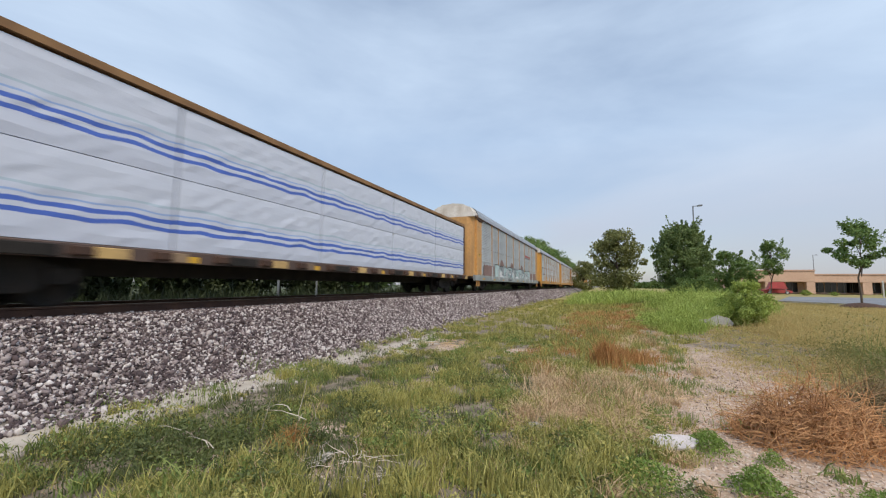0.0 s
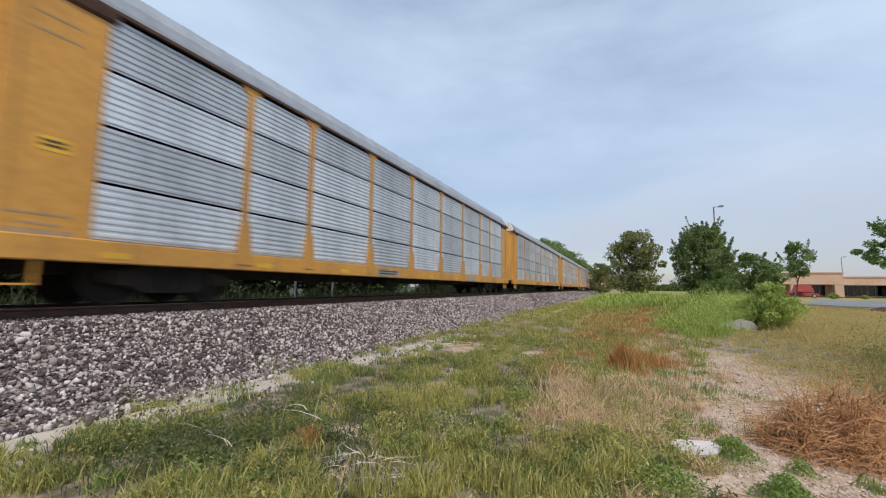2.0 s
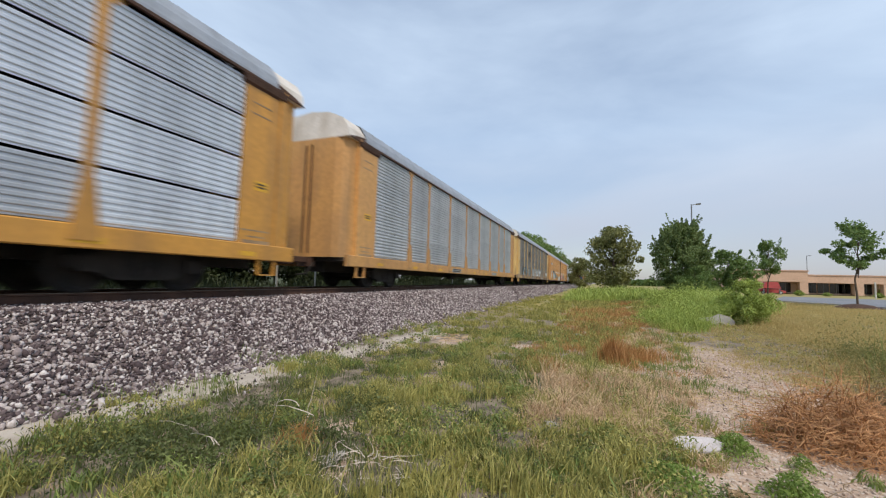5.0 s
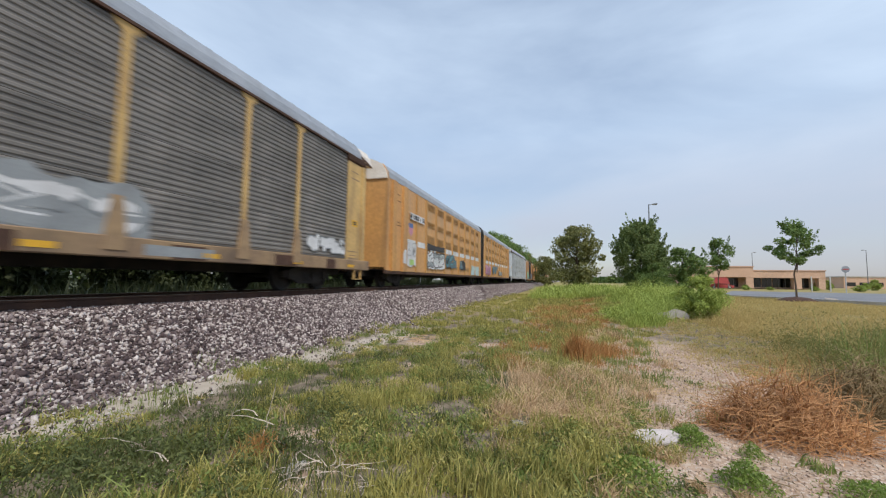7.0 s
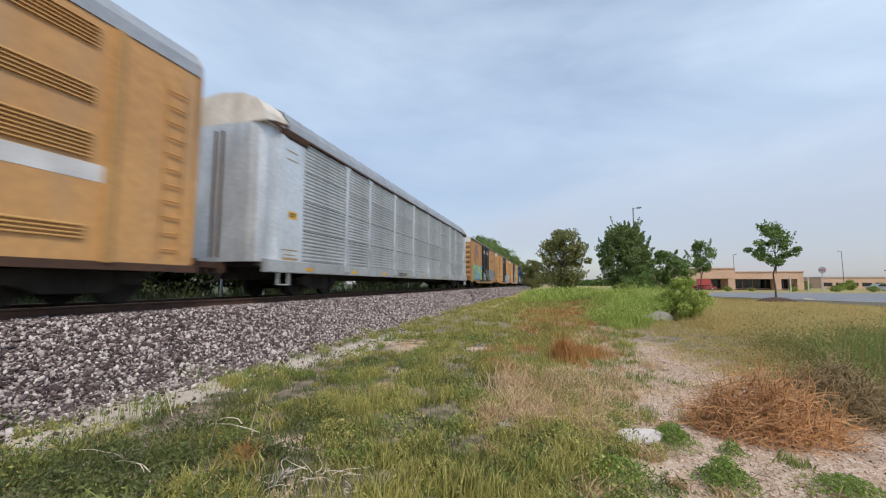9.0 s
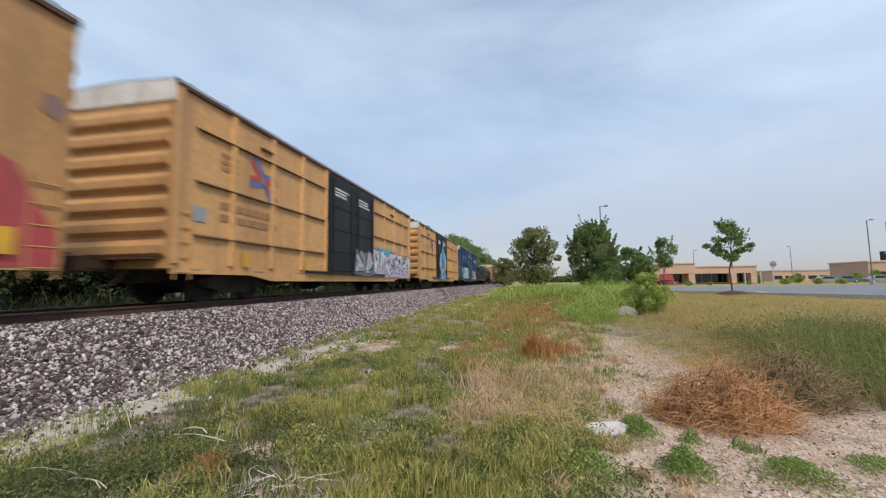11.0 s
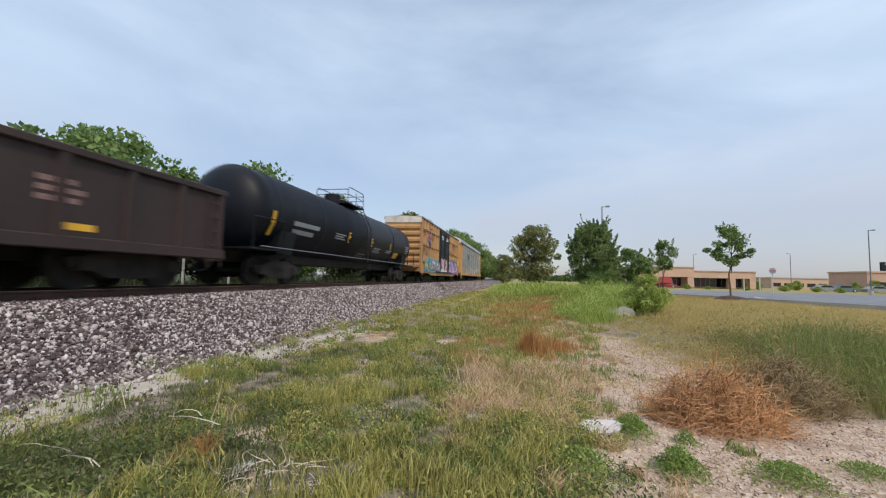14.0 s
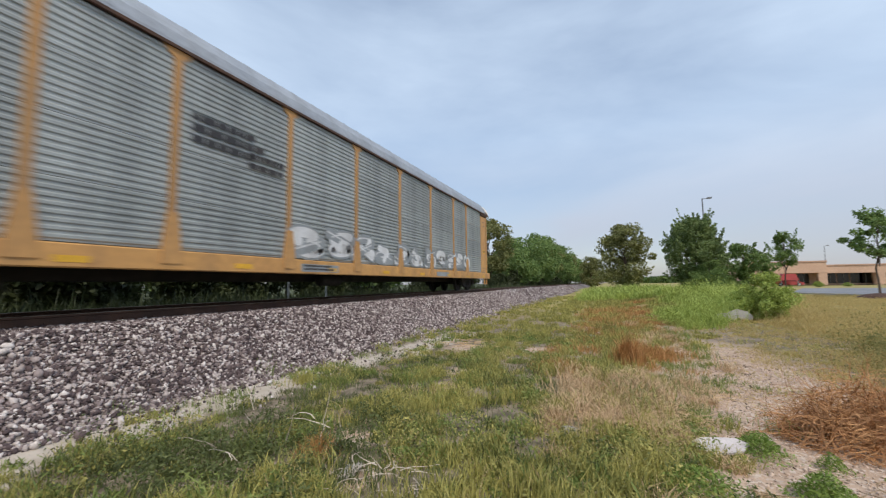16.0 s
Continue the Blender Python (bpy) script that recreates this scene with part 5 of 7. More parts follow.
def bars(c, x, y, z, w, h, rows, mat, label="", name="lettering", seed=0):
    """Unreadable lettering as plain bars."""
    rs, b = random.Random(seed), Build()
    for i in range(rows):
        zz = z - i * h * 1.7
        yy = y
        while yy < y + w * (0.75 + 0.25 * rs.random()):
            ln = h * rs.uniform(0.8, 2.6)
            b.box(x, x + 0.004, yy, min(yy + ln, y + w), zz - h, zz)
            yy += ln + h * 0.35
    part(name, b, mat, c, label, fix=False)


def blob(rs, cy, cz, ry, rz, n=14, rough=0.18):
    return [(cy + ry * math.cos(a) * rs.uniform(1 - rough, 1 + rough), cz + rz * math.sin(a) * rs.uniform(1 - rough, 1 + rough)) for a in [2 * math.pi * i / n for i in range(n)]]


def ribbon(b, x, pts, w):
    """A flat painted stroke along points (y, z)."""
    for (y0, z0), (y1, z1) in zip(pts[:-1], pts[1:]):
        d = math.hypot(y1 - y0, z1 - z0) or 1
        ny_, nz_ = -(z1 - z0) / d * w / 2, (y1 - y0) / d * w / 2
        b.face((x, y0 - ny_, z0 - nz_), (x, y1 - ny_, z1 - nz_), (x, y1 + ny_, z1 + nz_), (x, y0 + ny_, z0 + nz_))


def arc(cy, cz, ry, rz, a0, a1, n=9):
    return [(cy + ry * math.cos(a0 + (a1 - a0) * i / n), cz + rz * math.sin(a0 + (a1 - a0) * i / n)) for i in range(n + 1)]


SWEEPS = ([arc(0.5, 0.5, 0.42, 0.45, 0.6, 4.4), [(0.55, 0.5), (0.92, 0.46), (0.9, 0.1)], [(0.1, 0.0), (0.35, 1.0), (0.55, 0.6)], arc(0.2, 0.7, 0.6, 0.27, 1.57, -1.57),
           arc(0.5, 0.72, 0.38, 0.24, 0.4, 4.2), arc(0.5, 0.25, 0.38, 0.24, 1.6, -2.8), [(0.05, 0.95), (0.5, 0.8), (0.95, 0.98)], [(0.2, 0.08), (0.6, 0.2), (1.0, 0.0)],
           [(0.18, 0.5), (0.9, 0.98)], [(0.3, 0.7), (0.95, 0.0)], arc(0.45, 0.45, 0.2, 0.22, 0, 6.28, 10), [(0.0, 0.2), (0.4, 0.45), (0.35, 0.9)]])


def tag_strokes(rs):
    """An abstract sprayed form in a unit box, as polylines."""
    out = []
    for poly in rs.sample(SWEEPS, rs.choice((3, 4))):
        fu, fv = rs.random() < 0.5, rs.random() < 0.5
        du, dv, k = rs.uniform(-0.12, 0.12), rs.uniform(-0.05, 0.05), rs.uniform(0.75, 1.1)
        out.append([(0.5 + k * ((1 - u if fu else u) - 0.5) + du, min(1, max(0, (1 - v if fv else v) + dv))) for u, v in poly])
    return out


def stroke(faces, x, pts, w, slot, rs):
    """A sprayed stroke with round joints, added to faces as (corners, slot)."""
    b = Build()
    ribbon(b, x, pts, w)
    for q in b.f:
        faces.append(([b.v[i] for i in q], slot))
    for y, z in pts:
        faces.append(([(x + 0.0004, y + w / 2 * math.cos(a), z + w / 2 * math.sin(a)) for a in [math.pi * i / 4 for i in range(8)]], slot))


def graffiti(c, x, y0, y1, z0, z1, letters, back, fills, line, shine, seed, label):
    """Spray-painted lettering: an optional ragged cloud behind, then letter-like forms with outline, fill and shine."""
    rs = random.Random(seed)
    w, h = (y1 - y0) / letters, z1 - z0
    if back:
        top = [(y0 + (y1 - y0) * i / 40, z1 - h * (0.02 + 0.22 * abs(math.sin(i * 0.55 + seed)) * rs.uniform(0.4, 1.0))) for i in range(41)]
        b = Build()
        for (ya, za), (yb, zb) in zip(top[:-1], top[1:]):
            b.face((x, ya, z0), (x, yb, z0), (x, yb, zb), (x, ya, za))
        part("graffiti_background", b, M[back], c, label, fix=False)
    for i in range(letters):
        forms = []
        wd = min(w, h) * rs.uniform(0.2, 0.3)
        lean, up = rs.uniform(-0.15, 0.2), rs.uniform(0, 0.12) * h
        polys = [[(y0 + i * w + (0.02 + 0.96 * (u + lean * v)) * w, z0 + up + wd * 0.6 + v * (h * 0.86 - wd)) for u, v in poly] for poly in tag_strokes(rs)]
        for k, pts in enumerate(polys):
            stroke(forms, x + 0.003 + 0.0005 * k, pts, wd * 1.45, 0, rs)
        for k, pts in enumerate(polys):
            stroke(forms, x + 0.006 + 0.0005 * k, pts, wd, 1 + (i + k) % len(fills), rs)
        for k, pts in enumerate(polys):
            stroke(forms, x + 0.009, [(a - wd * 0.18, b2 + wd * 0.2) for a, b2 in pts[: max(2, len(pts) // 2)]], wd * 0.16, len(fills) + 1, rs)
        me = bpy.data.meshes.new("graffiti_form")
        vs = [v for q, _ in forms for v in q]
        fs, n0 = [], 0
        for q, _ in forms:
            fs.append(tuple(range(n0, n0 + len(q))))
            n0 += len(q)
        me.from_pydata(vs, [], fs)
        for mk in [line] + list(fills) + [shine]:
            me.materials.append(M[mk])
        me.polygons.foreach_set("material_index", [sl for _, sl in forms])
        me.update()
        part("graffiti_form", me, None, c, label if i == 0 else "")


# ---- autorack cars ----
AL = 27.4
POSTS = [AL / 2 + s * d for s in (-1, 1) for d in (1.42, 4.27, 7.12, 9.1)]
EDGE = 1.85


def corrugated(w, h, ridges, mat, depth=0.018):
    """A ribbed steel panel standing on z=0, from y=0 to w, ribs running along y, outside towards +x."""
    prof, step = [], h / ridges
    for i in range(ridges):
        z = i * step
        prof += [(0, z), (0, z + step * 0.25), (depth, z + step * 0.42), (depth, z + step * 0.78), (0, z + step * 0.95)]
    prof.append((0, h))
    b = Build().sheet(prof, 0.0, w)
    b.face((0, 0, 0), (0, 0, h), (-0.02, 0, h), (-0.02, 0, 0)).face((0, w, 0), (-0.02, w, 0), (-0.02, w, h), (0, w, h))
    return b.mesh("side_panel", mat)


PANELS = {}


def panel_mesh(w, h, ridges, key):
    k = (round(w, 2), round(h, 2), ridges, key)
    if k not in PANELS:
        PANELS[k] = corrugated(w, h, ridges, M[key])
    return PANELS[k]


def rack_post(mat):
    b = Build()
    b.prism([(-0.072, 1.0), (0.072, 1.0), (0.072, 4.62), (0.24, 4.74), (0.24, 4.82), (-0.24, 4.82), (-0.24, 4.74), (-0.072, 4.62)], 1.44, 1.482, "x")
    return b.mesh("post", mat)


def post_foot(mat):
    return Build().prism([(-0.19, 0.82), (0.19, 0.82), (0.17, 1.05), (0.075, 1.75), (-0.075, 1.75), (-0.17, 1.05)], 1.45, 1.54, "x").mesh("post_foot", mat)


def autorack(start, label, panel, post, sill, gable="white", gap=0.048, seed=0, foot=""):
    rows = 4
    c = car_thing("autorack_car", label, "freight car", start)
    rs = random.Random(seed)
    edges = sorted([EDGE] + POSTS + [AL - EDGE])
    z0, z1 = 1.08, 4.80
    hrow = (z1 - z0) / rows
    # side panels, bay by bay and row by row on the seen side; one tall panel a bay on the other
    for a, b in zip(edges[:-1], edges[1:]):
        for r in range(rows):
            part("side_panel", panel_mesh(b - a - 0.04, hrow - gap, 32 // rows, panel), None, c, at=pose(1.44, a + 0.02, z0 + r * hrow))
        part("side_panel", panel_mesh(b - a - 0.04, z1 - z0, 18, panel), None, c, at=pose(-1.44, b - 0.02, z0, 0, 0, 180))
    pm, fm = rack_post(M[post]), post_foot(M[foot or post])
    for y in POSTS:
        for turn in (0, 180):
            po = part("post", pm, None, c, at=pose(0, y, 0, 0, 0, turn))
            part("post_foot", fm, None, po, "overpainted post foot" if foot else "")
    # end bays: smooth painted side sheets with a corner post, ladder and narrow end doors
    for y0, y1, out in ((0.75, EDGE, -1), (AL - EDGE, AL - 0.75, 1)):
        for sx in (1, -1):
            part("end_side_sheet", Build().box(min(sx * 1.40, sx * 1.47), max(sx * 1.40, sx * 1.47), y0, y1, 0.95, 4.86), M[post], c)
            ce = y0 if out < 0 else y1
            part("corner_post", Build().box(min(sx * 1.36, sx * 1.5), max(sx * 1.36, sx * 1.5), ce - 0.09, ce + 0.09, 0.9, 4.9, 0.02), M[post], c)
        yy = y0 - 0.72 if out < 0 else y1 + 0.72
        for sx in (-1, 1):
            # rounded radial half door, closed at the middle
            pts = [(sx * 0.01, yy), (sx * 1.0, yy), (sx * 1.22, yy - out * 0.08), (sx * 1.35, yy - out * 0.26), (sx * 1.38, yy - out * 0.72), (sx * 1.32, yy - out * 0.72),
                   (sx * 1.29, yy - out * 0.29), (sx * 1.18, yy - out * 0.14), (sx * 0.98, yy - out * 0.06), (sx * 0.01, yy - out * 0.06)]
            dr = part("end_door", Build().prism(pts, 0.98, 4.80, "z"), M[post], c)
            part("door_bar", Build().tube((sx * 0.12, yy + out * 0.03, 1.1), (sx * 0.12, yy + out * 0.03, 4.6), 0.03, 0.03, 6), M["rust"], dr)
            for z in (1.5, 2.7, 3.9):
                part("door_hinge", Build().box(min(sx * 1.30, sx * 1.42), max(sx * 1.30, sx * 1.42), yy - out * 0.66 - 0.06, yy - out * 0.66 + 0.06, z, z + 0.16), M[post], dr)
        part("end_gable", Build().prism([(-1.46, 4.80), (1.46, 4.80), (1.42, 5.1), (1.2, 5.42), (0.7, 5.64), (0, 5.72), (-0.7, 5.64), (-1.2, 5.42), (-1.42, 5.1)], min(yy, yy - out * 0.98), max(yy, yy - out * 0.98)), M[gable], c, "white painted end gable")
        part("lintel", Build().prism([(1.46, 4.60), (1.52, 4.66), (1.55, 4.80), (1.46, 4.80)], y0 - 0.1, y1 + 0.1), M["rust"], c, "stained lintel over the end bay")
        part("gable_bracket", Build().prism([(yy, 4.80), (yy - out * 0.95, 4.80), (yy - out * 0.95, 5.0), (yy - out * 0.35, 4.9)], 1.465, 1.50, "x"), M["rust"], c, "dark bracket under the roof end")
        ym = (y0 + y1) / 2
        for z, w in ((4.25, 0.34), (4.0, 0.36), (1.34, 0.5), (1.2, 0.3)):
            part("sheet_seam", Build().box(1.47, 1.474, ym - w, ym + w * 0.6, z, z + 0.035), M["tarnish"], c)
        part("notice_plate", Build().box(1.47, 1.475, ym - 0.18, ym + 0.22, 2.28, 2.5), M["g_yellow"], c, "yellow notice plate")
        bars(c, 1.476, ym - 0.14, 2.45, 0.3, 0.04, 2, M["g_black"], seed=seed)
        part("skirt_dirt", Build().box(1.47, 1.473, y0 + 0.12, y1 - 0.2, 1.0, 1.14), M["tarnish"], c)
    # roof: rounded ribbed shell
    prof = [(-1.50, 4.84), (-1.50, 4.93), (-1.46, 5.12), (-1.24, 5.44), (-0.72, 5.68), (0, 5.77), (0.72, 5.68), (1.24, 5.44), (1.46, 5.12), (1.50, 4.93), (1.50, 4.84)]
    roof = Build().sheet(prof, 0.95, AL - 0.95)
    n = 36
    for i in range(n):
        y = 1.1 + (AL - 2.2) * i / (n - 1)
        roof.sheet([(p * 1.003, q + 0.007) for p, q in prof[1:-1]], y - 0.05, y + 0.05)
    part("roof", roof, M["roof"], c, "grey ribbed rounded roof", fix=False)
    part("roof_rail", Build().box(1.455, 1.525, 0.75, AL - 0.75, 4.80, 4.86).box(-1.525, -1.455, 0.75, AL - 0.75, 4.80, 4.86), M["rust"], c, "dark stained roof rail")
    # floor, sills and underframe
    part("side_sill", Build().box(1.38, 1.52, 0.2, AL - 0.2, 0.70, 1.06, 0.02), M[sill], c)
    part("side_sill", Build().box(-1.52, -1.38, 0.2, AL - 0.2, 0.70, 1.06, 0.02), M[sill], c)
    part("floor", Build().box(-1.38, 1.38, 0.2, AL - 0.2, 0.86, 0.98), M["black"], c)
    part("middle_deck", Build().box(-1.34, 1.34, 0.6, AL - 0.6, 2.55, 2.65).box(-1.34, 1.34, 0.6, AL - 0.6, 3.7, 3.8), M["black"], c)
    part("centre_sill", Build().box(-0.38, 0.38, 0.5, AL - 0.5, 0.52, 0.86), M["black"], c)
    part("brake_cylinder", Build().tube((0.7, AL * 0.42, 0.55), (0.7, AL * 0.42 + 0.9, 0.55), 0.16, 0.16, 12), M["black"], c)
    for i in range(9):
        y = 2.0 + i * 2.95
        b = Build().box(1.521, 1.526, y, y + 0.42, 0.78, 0.88)
        part("reflector", b, M["g_yellow"], c, "yellow reflector strip")
    lab = Build()
    for y in (POSTS[1] + 0.4, POSTS[5] + 0.5):
        lab.box(1.521, 1.526, y, y + 1.5, 0.76, 0.96)
    part("data_plate", lab, M["g_grey"], c)
    bars(c, 1.527, POSTS[1] + 0.5, 0.94, 1.3, 0.05, 2, M["g_black"], seed=seed + 1)
    for y in (0.75, AL - 0.75 - 0.5):
        part("step", Build().box(1.42, 1.50, y, y + 0.03, 0.35, 0.72).box(1.42, 1.50, y + 0.47, y + 0.5, 0.35, 0.72).box(1.40, 1.52, y, y + 0.5, 0.35, 0.38), M[post], c)
    running_gear(c, AL, 3.4)
    return c


def articulated_unit(start, length, label, front, seed):
    """One half of a two-unit autorack: smooth ochre sides with vented panels."""
    c = car_thing("autorack_car", label, "freight car", start)
    rs = random.Random(seed)
    xs = [2.55, 4.0, 5.55] + [7.42 + 1.89 * i for i in range(8)] if front else [1.2 + 1.95 * i for i in range(10)]
    nb = len(xs) - 1

    def louvre(rows):
        v = Build()
        for i in range(rows):
            v.prism([(0, i * 0.066), (0.035, i * 0.066 - 0.012), (0.035, i * 0.066 + 0.004), (0, i * 0.066 + 0.034)], 0, 1.3)
        return v.mesh("vent", M["ventshade"])

    vents = ((louvre(4), 1.12), (louvre(7), 2.46), (louvre(5), 3.38), (louvre(6), 4.36))
    for sx in (1, -1):
        part("side_wall", Build().box(min(sx * 1.40, sx * 1.46), max(sx * 1.40, sx * 1.46), 0.35, length - 0.35, 0.72, 4.86), M["tan"], c, "faded ochre steel side")
        for i, y in enumerate(xs):
            # post colour carries the shade of its side faces
            part("post", Build().box(min(sx * 1.45, sx * 1.53), max(sx * 1.45, sx * 1.53), y - 0.08, y + 0.08, 0.74, 4.84), M["ventshade"], c)
    for i in range(nb):
        y = (xs[i] + xs[i + 1]) / 2 - 0.65
        for vm, z in vents if i > 1 or not front else ():
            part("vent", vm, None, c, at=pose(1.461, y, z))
        part("white_band", Build().box(1.461, 1.464, xs[i] + 0.09, xs[i + 1] - 0.09, 2.08, 2.37), M["g_white"], c, "white painted band")
    prof = [(-1.48, 4.86), (-1.46, 5.12), (-1.24, 5.44), (-0.72, 5.68), (0, 5.77), (0.72, 5.68), (1.24, 5.44), (1.46, 5.12), (1.48, 4.86)]
    part("roof", Build().sheet(prof, 0.3, length - 0.3), M["roof"], c, "grey rounded roof", fix=False)
    gable = [(-1.46, 0.8), (1.46, 0.8)] + list(reversed(prof))
    for y0, y1, mk in ((0.3, 0.42, "orange" if front else "black"), (length - 0.42, length - 0.3, "black" if front else "orange")):
        part("end_wall", Build().prism(gable, y0, y1), M[mk], c)
    if front:
        part("end_gable", Build().prism([(-1.47, 4.80), (1.47, 4.80), (1.42, 5.1), (1.2, 5.45), (0.7, 5.68), (0, 5.78), (-0.7, 5.68), (-1.2, 5.45), (-1.42, 5.1)], 0.22, 0.5), M["white"], c, "white painted end gable")
        bel = Build()
        for i in range(6):
            y = length - 0.32 + i * 0.17
            bel.prism([(1.02 * p if abs(p) > 0.01 else p, q + 0.03) for p, q in gable], y, y + 0.1)
        part("bellows", bel, M["black"], c, "black folded rubber bellows")
    part("side_sill", Build().box(1.40, 1.5, 0.2, length - 0.2, 0.62, 0.76).box(-1.5, -1.40, 0.2, length - 0.2, 0.62, 0.76), M["rust"], c)
    part("floor", Build().box(-1.38, 1.38, 0.3, length - 0.3, 0.78, 0.9), M["black"], c)
    part("centre_sill", Build().box(-0.38, 0.38, 0.3, length - 0.3, 0.5, 0.8), M["black"], c)
    ladder(c, 1.5, 0.6 if front else length - 1.1, 0.9, 4.4, 11, M["orange"])
    if front:
        panel = part("name_panel", Build().box(1.535, 1.54, 2.95, 5.08, 3.38, 3.72), M["g_white"], c, "white name panel with dark bars")
        for a, b in ((2.97, 3.18), (3.36, 3.47), (3.56, 3.95), (4.02, 4.16), (4.34, 4.42), (4.72, 4.82), (4.9, 5.06)):
            part("lettering", Build().box(1.54, 1.543, a, b, 3.43, 3.67), M["g_black"], panel)
        part("emblem", Build().prism([(2.95, 3.2), (3.52, 3.2), (3.52, 2.98), (2.95, 2.98)], 1.461, 1.465, "x"), M["g_blue"], c, "blue upper half of a shield emblem")
        part("emblem", Build().prism([(2.95, 2.98), (3.52, 2.98), (3.5, 2.72), (3.24, 2.54), (2.97, 2.72)], 1.461, 1.465, "x"), M["g_pink"], c, "faded pink lower half of a shield emblem")
        for a, b in ((0.75, 1.2), (2.0, 2.46)):
            part("corner_column", Build().box(1.46, 1.57, a, b, 0.74, 4.84, 0.015), M["orange"], c)
        for z, w in ((4.3, 0.5), (4.0, 0.55), (3.0, 0.5), (2.86, 0.6)):
            part("door_seam", Build().box(1.461, 1.466, 1.3, 1.3 + w, z, z + 0.03), M["rust"], c)
    running_gear(c, length, 2.2)
    return c


# ---- box cars ----
def boxcar(start, length, label, paint, door, style, seed, eave=4.93, shift=0.0):
    c = car_thing("boxcar", label, "freight car", start)
    lo = 0.80
    b = Build().box(-1.46, 1.46, 0.02, length - 0.02, lo, eave)
    part("body", b, M[paint], c)
    # roof: shallow ridge with ribs
    prof = [(-1.52, eave - 0.03), (-1.52, eave + 0.05), (0, eave + 0.13), (1.52, eave + 0.05), (1.52, eave - 0.03)]
    roof = Build().sheet(prof, -0.02, length + 0.02)
    for i in range(18):
        y = 0.4 + (length - 0.8) * i / 17
        roof.sheet([(p, q + 0.03) for p, q in prof[1:4]], y - 0.04, y + 0.04)
    part("roof", roof, M["roof"], c, "galvanised ribbed roof", fix=False)
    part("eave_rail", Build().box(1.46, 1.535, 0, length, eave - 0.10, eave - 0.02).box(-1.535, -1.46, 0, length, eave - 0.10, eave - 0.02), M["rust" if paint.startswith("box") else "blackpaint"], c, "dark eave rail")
    d0, d1 = length * 0.5 - 2.4 + shift, length * 0.5 + 2.45 + shift
    # vertical seams or posts between panels
    nseam = {"smooth": 13, "rails": 11}.get(style, 19)
    for i in range(nseam + 1):
        y = 0.12 + (length - 0.24) * i / nseam
        if d0 - 0.1 < y < d1 + 0.1:
            continue
        if style == "smooth":
            part("side_rib", Build().box(1.46, 1.468, y - 0.07, y + 0.07, lo + 0.12, eave - 0.1), M[paint], c)
        else:
            part("side_post", Build().prism([(1.46, y - 0.10), (1.535, y - 0.06), (1.535, y + 0.06), (1.46, y + 0.10)], lo + 0.1, eave - 0.1, "z"), M[paint], c)
    # long horizontal rails on both sides of the doors, coloured dark for their shadow lines
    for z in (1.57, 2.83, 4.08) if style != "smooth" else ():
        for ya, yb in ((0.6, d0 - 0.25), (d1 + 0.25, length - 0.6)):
            part("side_rail", Build().prism([(1.46, z - 0.03), (1.545, z - 0.03), (1.55, z - 0.012), (1.46, z + 0.035)], ya, yb), M["railshadow" if paint.startswith("box") else "blackpaint"], c, "side rail coloured dark for its shadow line")
    part("data_marks", Build().box(1.474, 1.478, 0.5, 0.95, 1.9, 2.25).box(1.474, 1.478, length - 2.6, length - 2.0, 2.45, 2.62), M["g_grey"], c)
    # paired plug doors
    half = (d1 - d0) / 2
    for k in range(2):
        y = d0 + k * half
        dr = part("door", Build().box(1.47, 1.55, y + 0.02, y + half - 0.02, lo + 0.12, eave - 0.16, 0.015), M[door], c, "black sliding plug door" if door == "blackpaint" else "")
        for z in (1.75, 2.65, 3.55):
            part("door_rib", Build().box(1.55, 1.575, y + 0.1, y + half - 0.1, z - 0.04, z + 0.04), M[door], dr)
        for yy in (0.35, half - 0.35):
            part("lock_rod", Build().tube((1.585, y + yy, lo + 0.25), (1.585, y + yy, eave - 0.3), 0.022, 0.022, 6), M[door], dr)
        bars(dr, 1.5535, y + 0.5, 4.3, half - 1.15, 0.075, 3, M["g_white"], seed=seed + k)
    part("door_track", Build().box(1.47, 1.60, d0 - 1.6, d1 + 1.6, lo + 0.0, lo + 0.09), M[door], c)
    # ends: bulged horizontal ribs, white cap
    for ye, out in ((0.02, -1), (length - 0.02, 1)):
        for i in range(7):
            z = 1.02 + i * 0.49
            y2 = ye + out * 0.11
            part("end_rib", Build().prism([(ye, z), (y2, z + 0.10), (y2, z + 0.27), (ye, z + 0.40)], -1.36, 1.36, "x"), M[paint], c)
        part("end_cap", Build().prism([(-1.46, eave - 0.42), (1.46, eave - 0.42), (1.46, eave + 0.03), (0, eave + 0.11), (-1.46, eave + 0.03)], min(ye, ye + out * 0.035), max(ye, ye + out * 0.035)), M["white"], c, "white painted top of the end wall")
        ladder(c, 1.49, 0.10 if out < 0 else length - 0.52, 0.55, 2.2, 5, M[paint])
        part("crossover_platform", Build().box(-1.2, 1.2, min(ye, ye + out * 0.35), max(ye, ye + out * 0.35), 0.98, 1.02), M["rust"], c)
    part("side_sill", Build().prism([(0.05, lo + 0.06), (0.05, lo - 0.12), (2.6, lo - 0.12), (3.6, lo - 0.28), (length - 3.6, lo - 0.28), (length - 2.6, lo - 0.12), (length - 0.05, lo - 0.12), (length - 0.05, lo + 0.06)], 1.42, 1.478, "x"), M[paint], c)
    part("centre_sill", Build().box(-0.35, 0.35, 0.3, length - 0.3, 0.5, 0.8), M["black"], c)
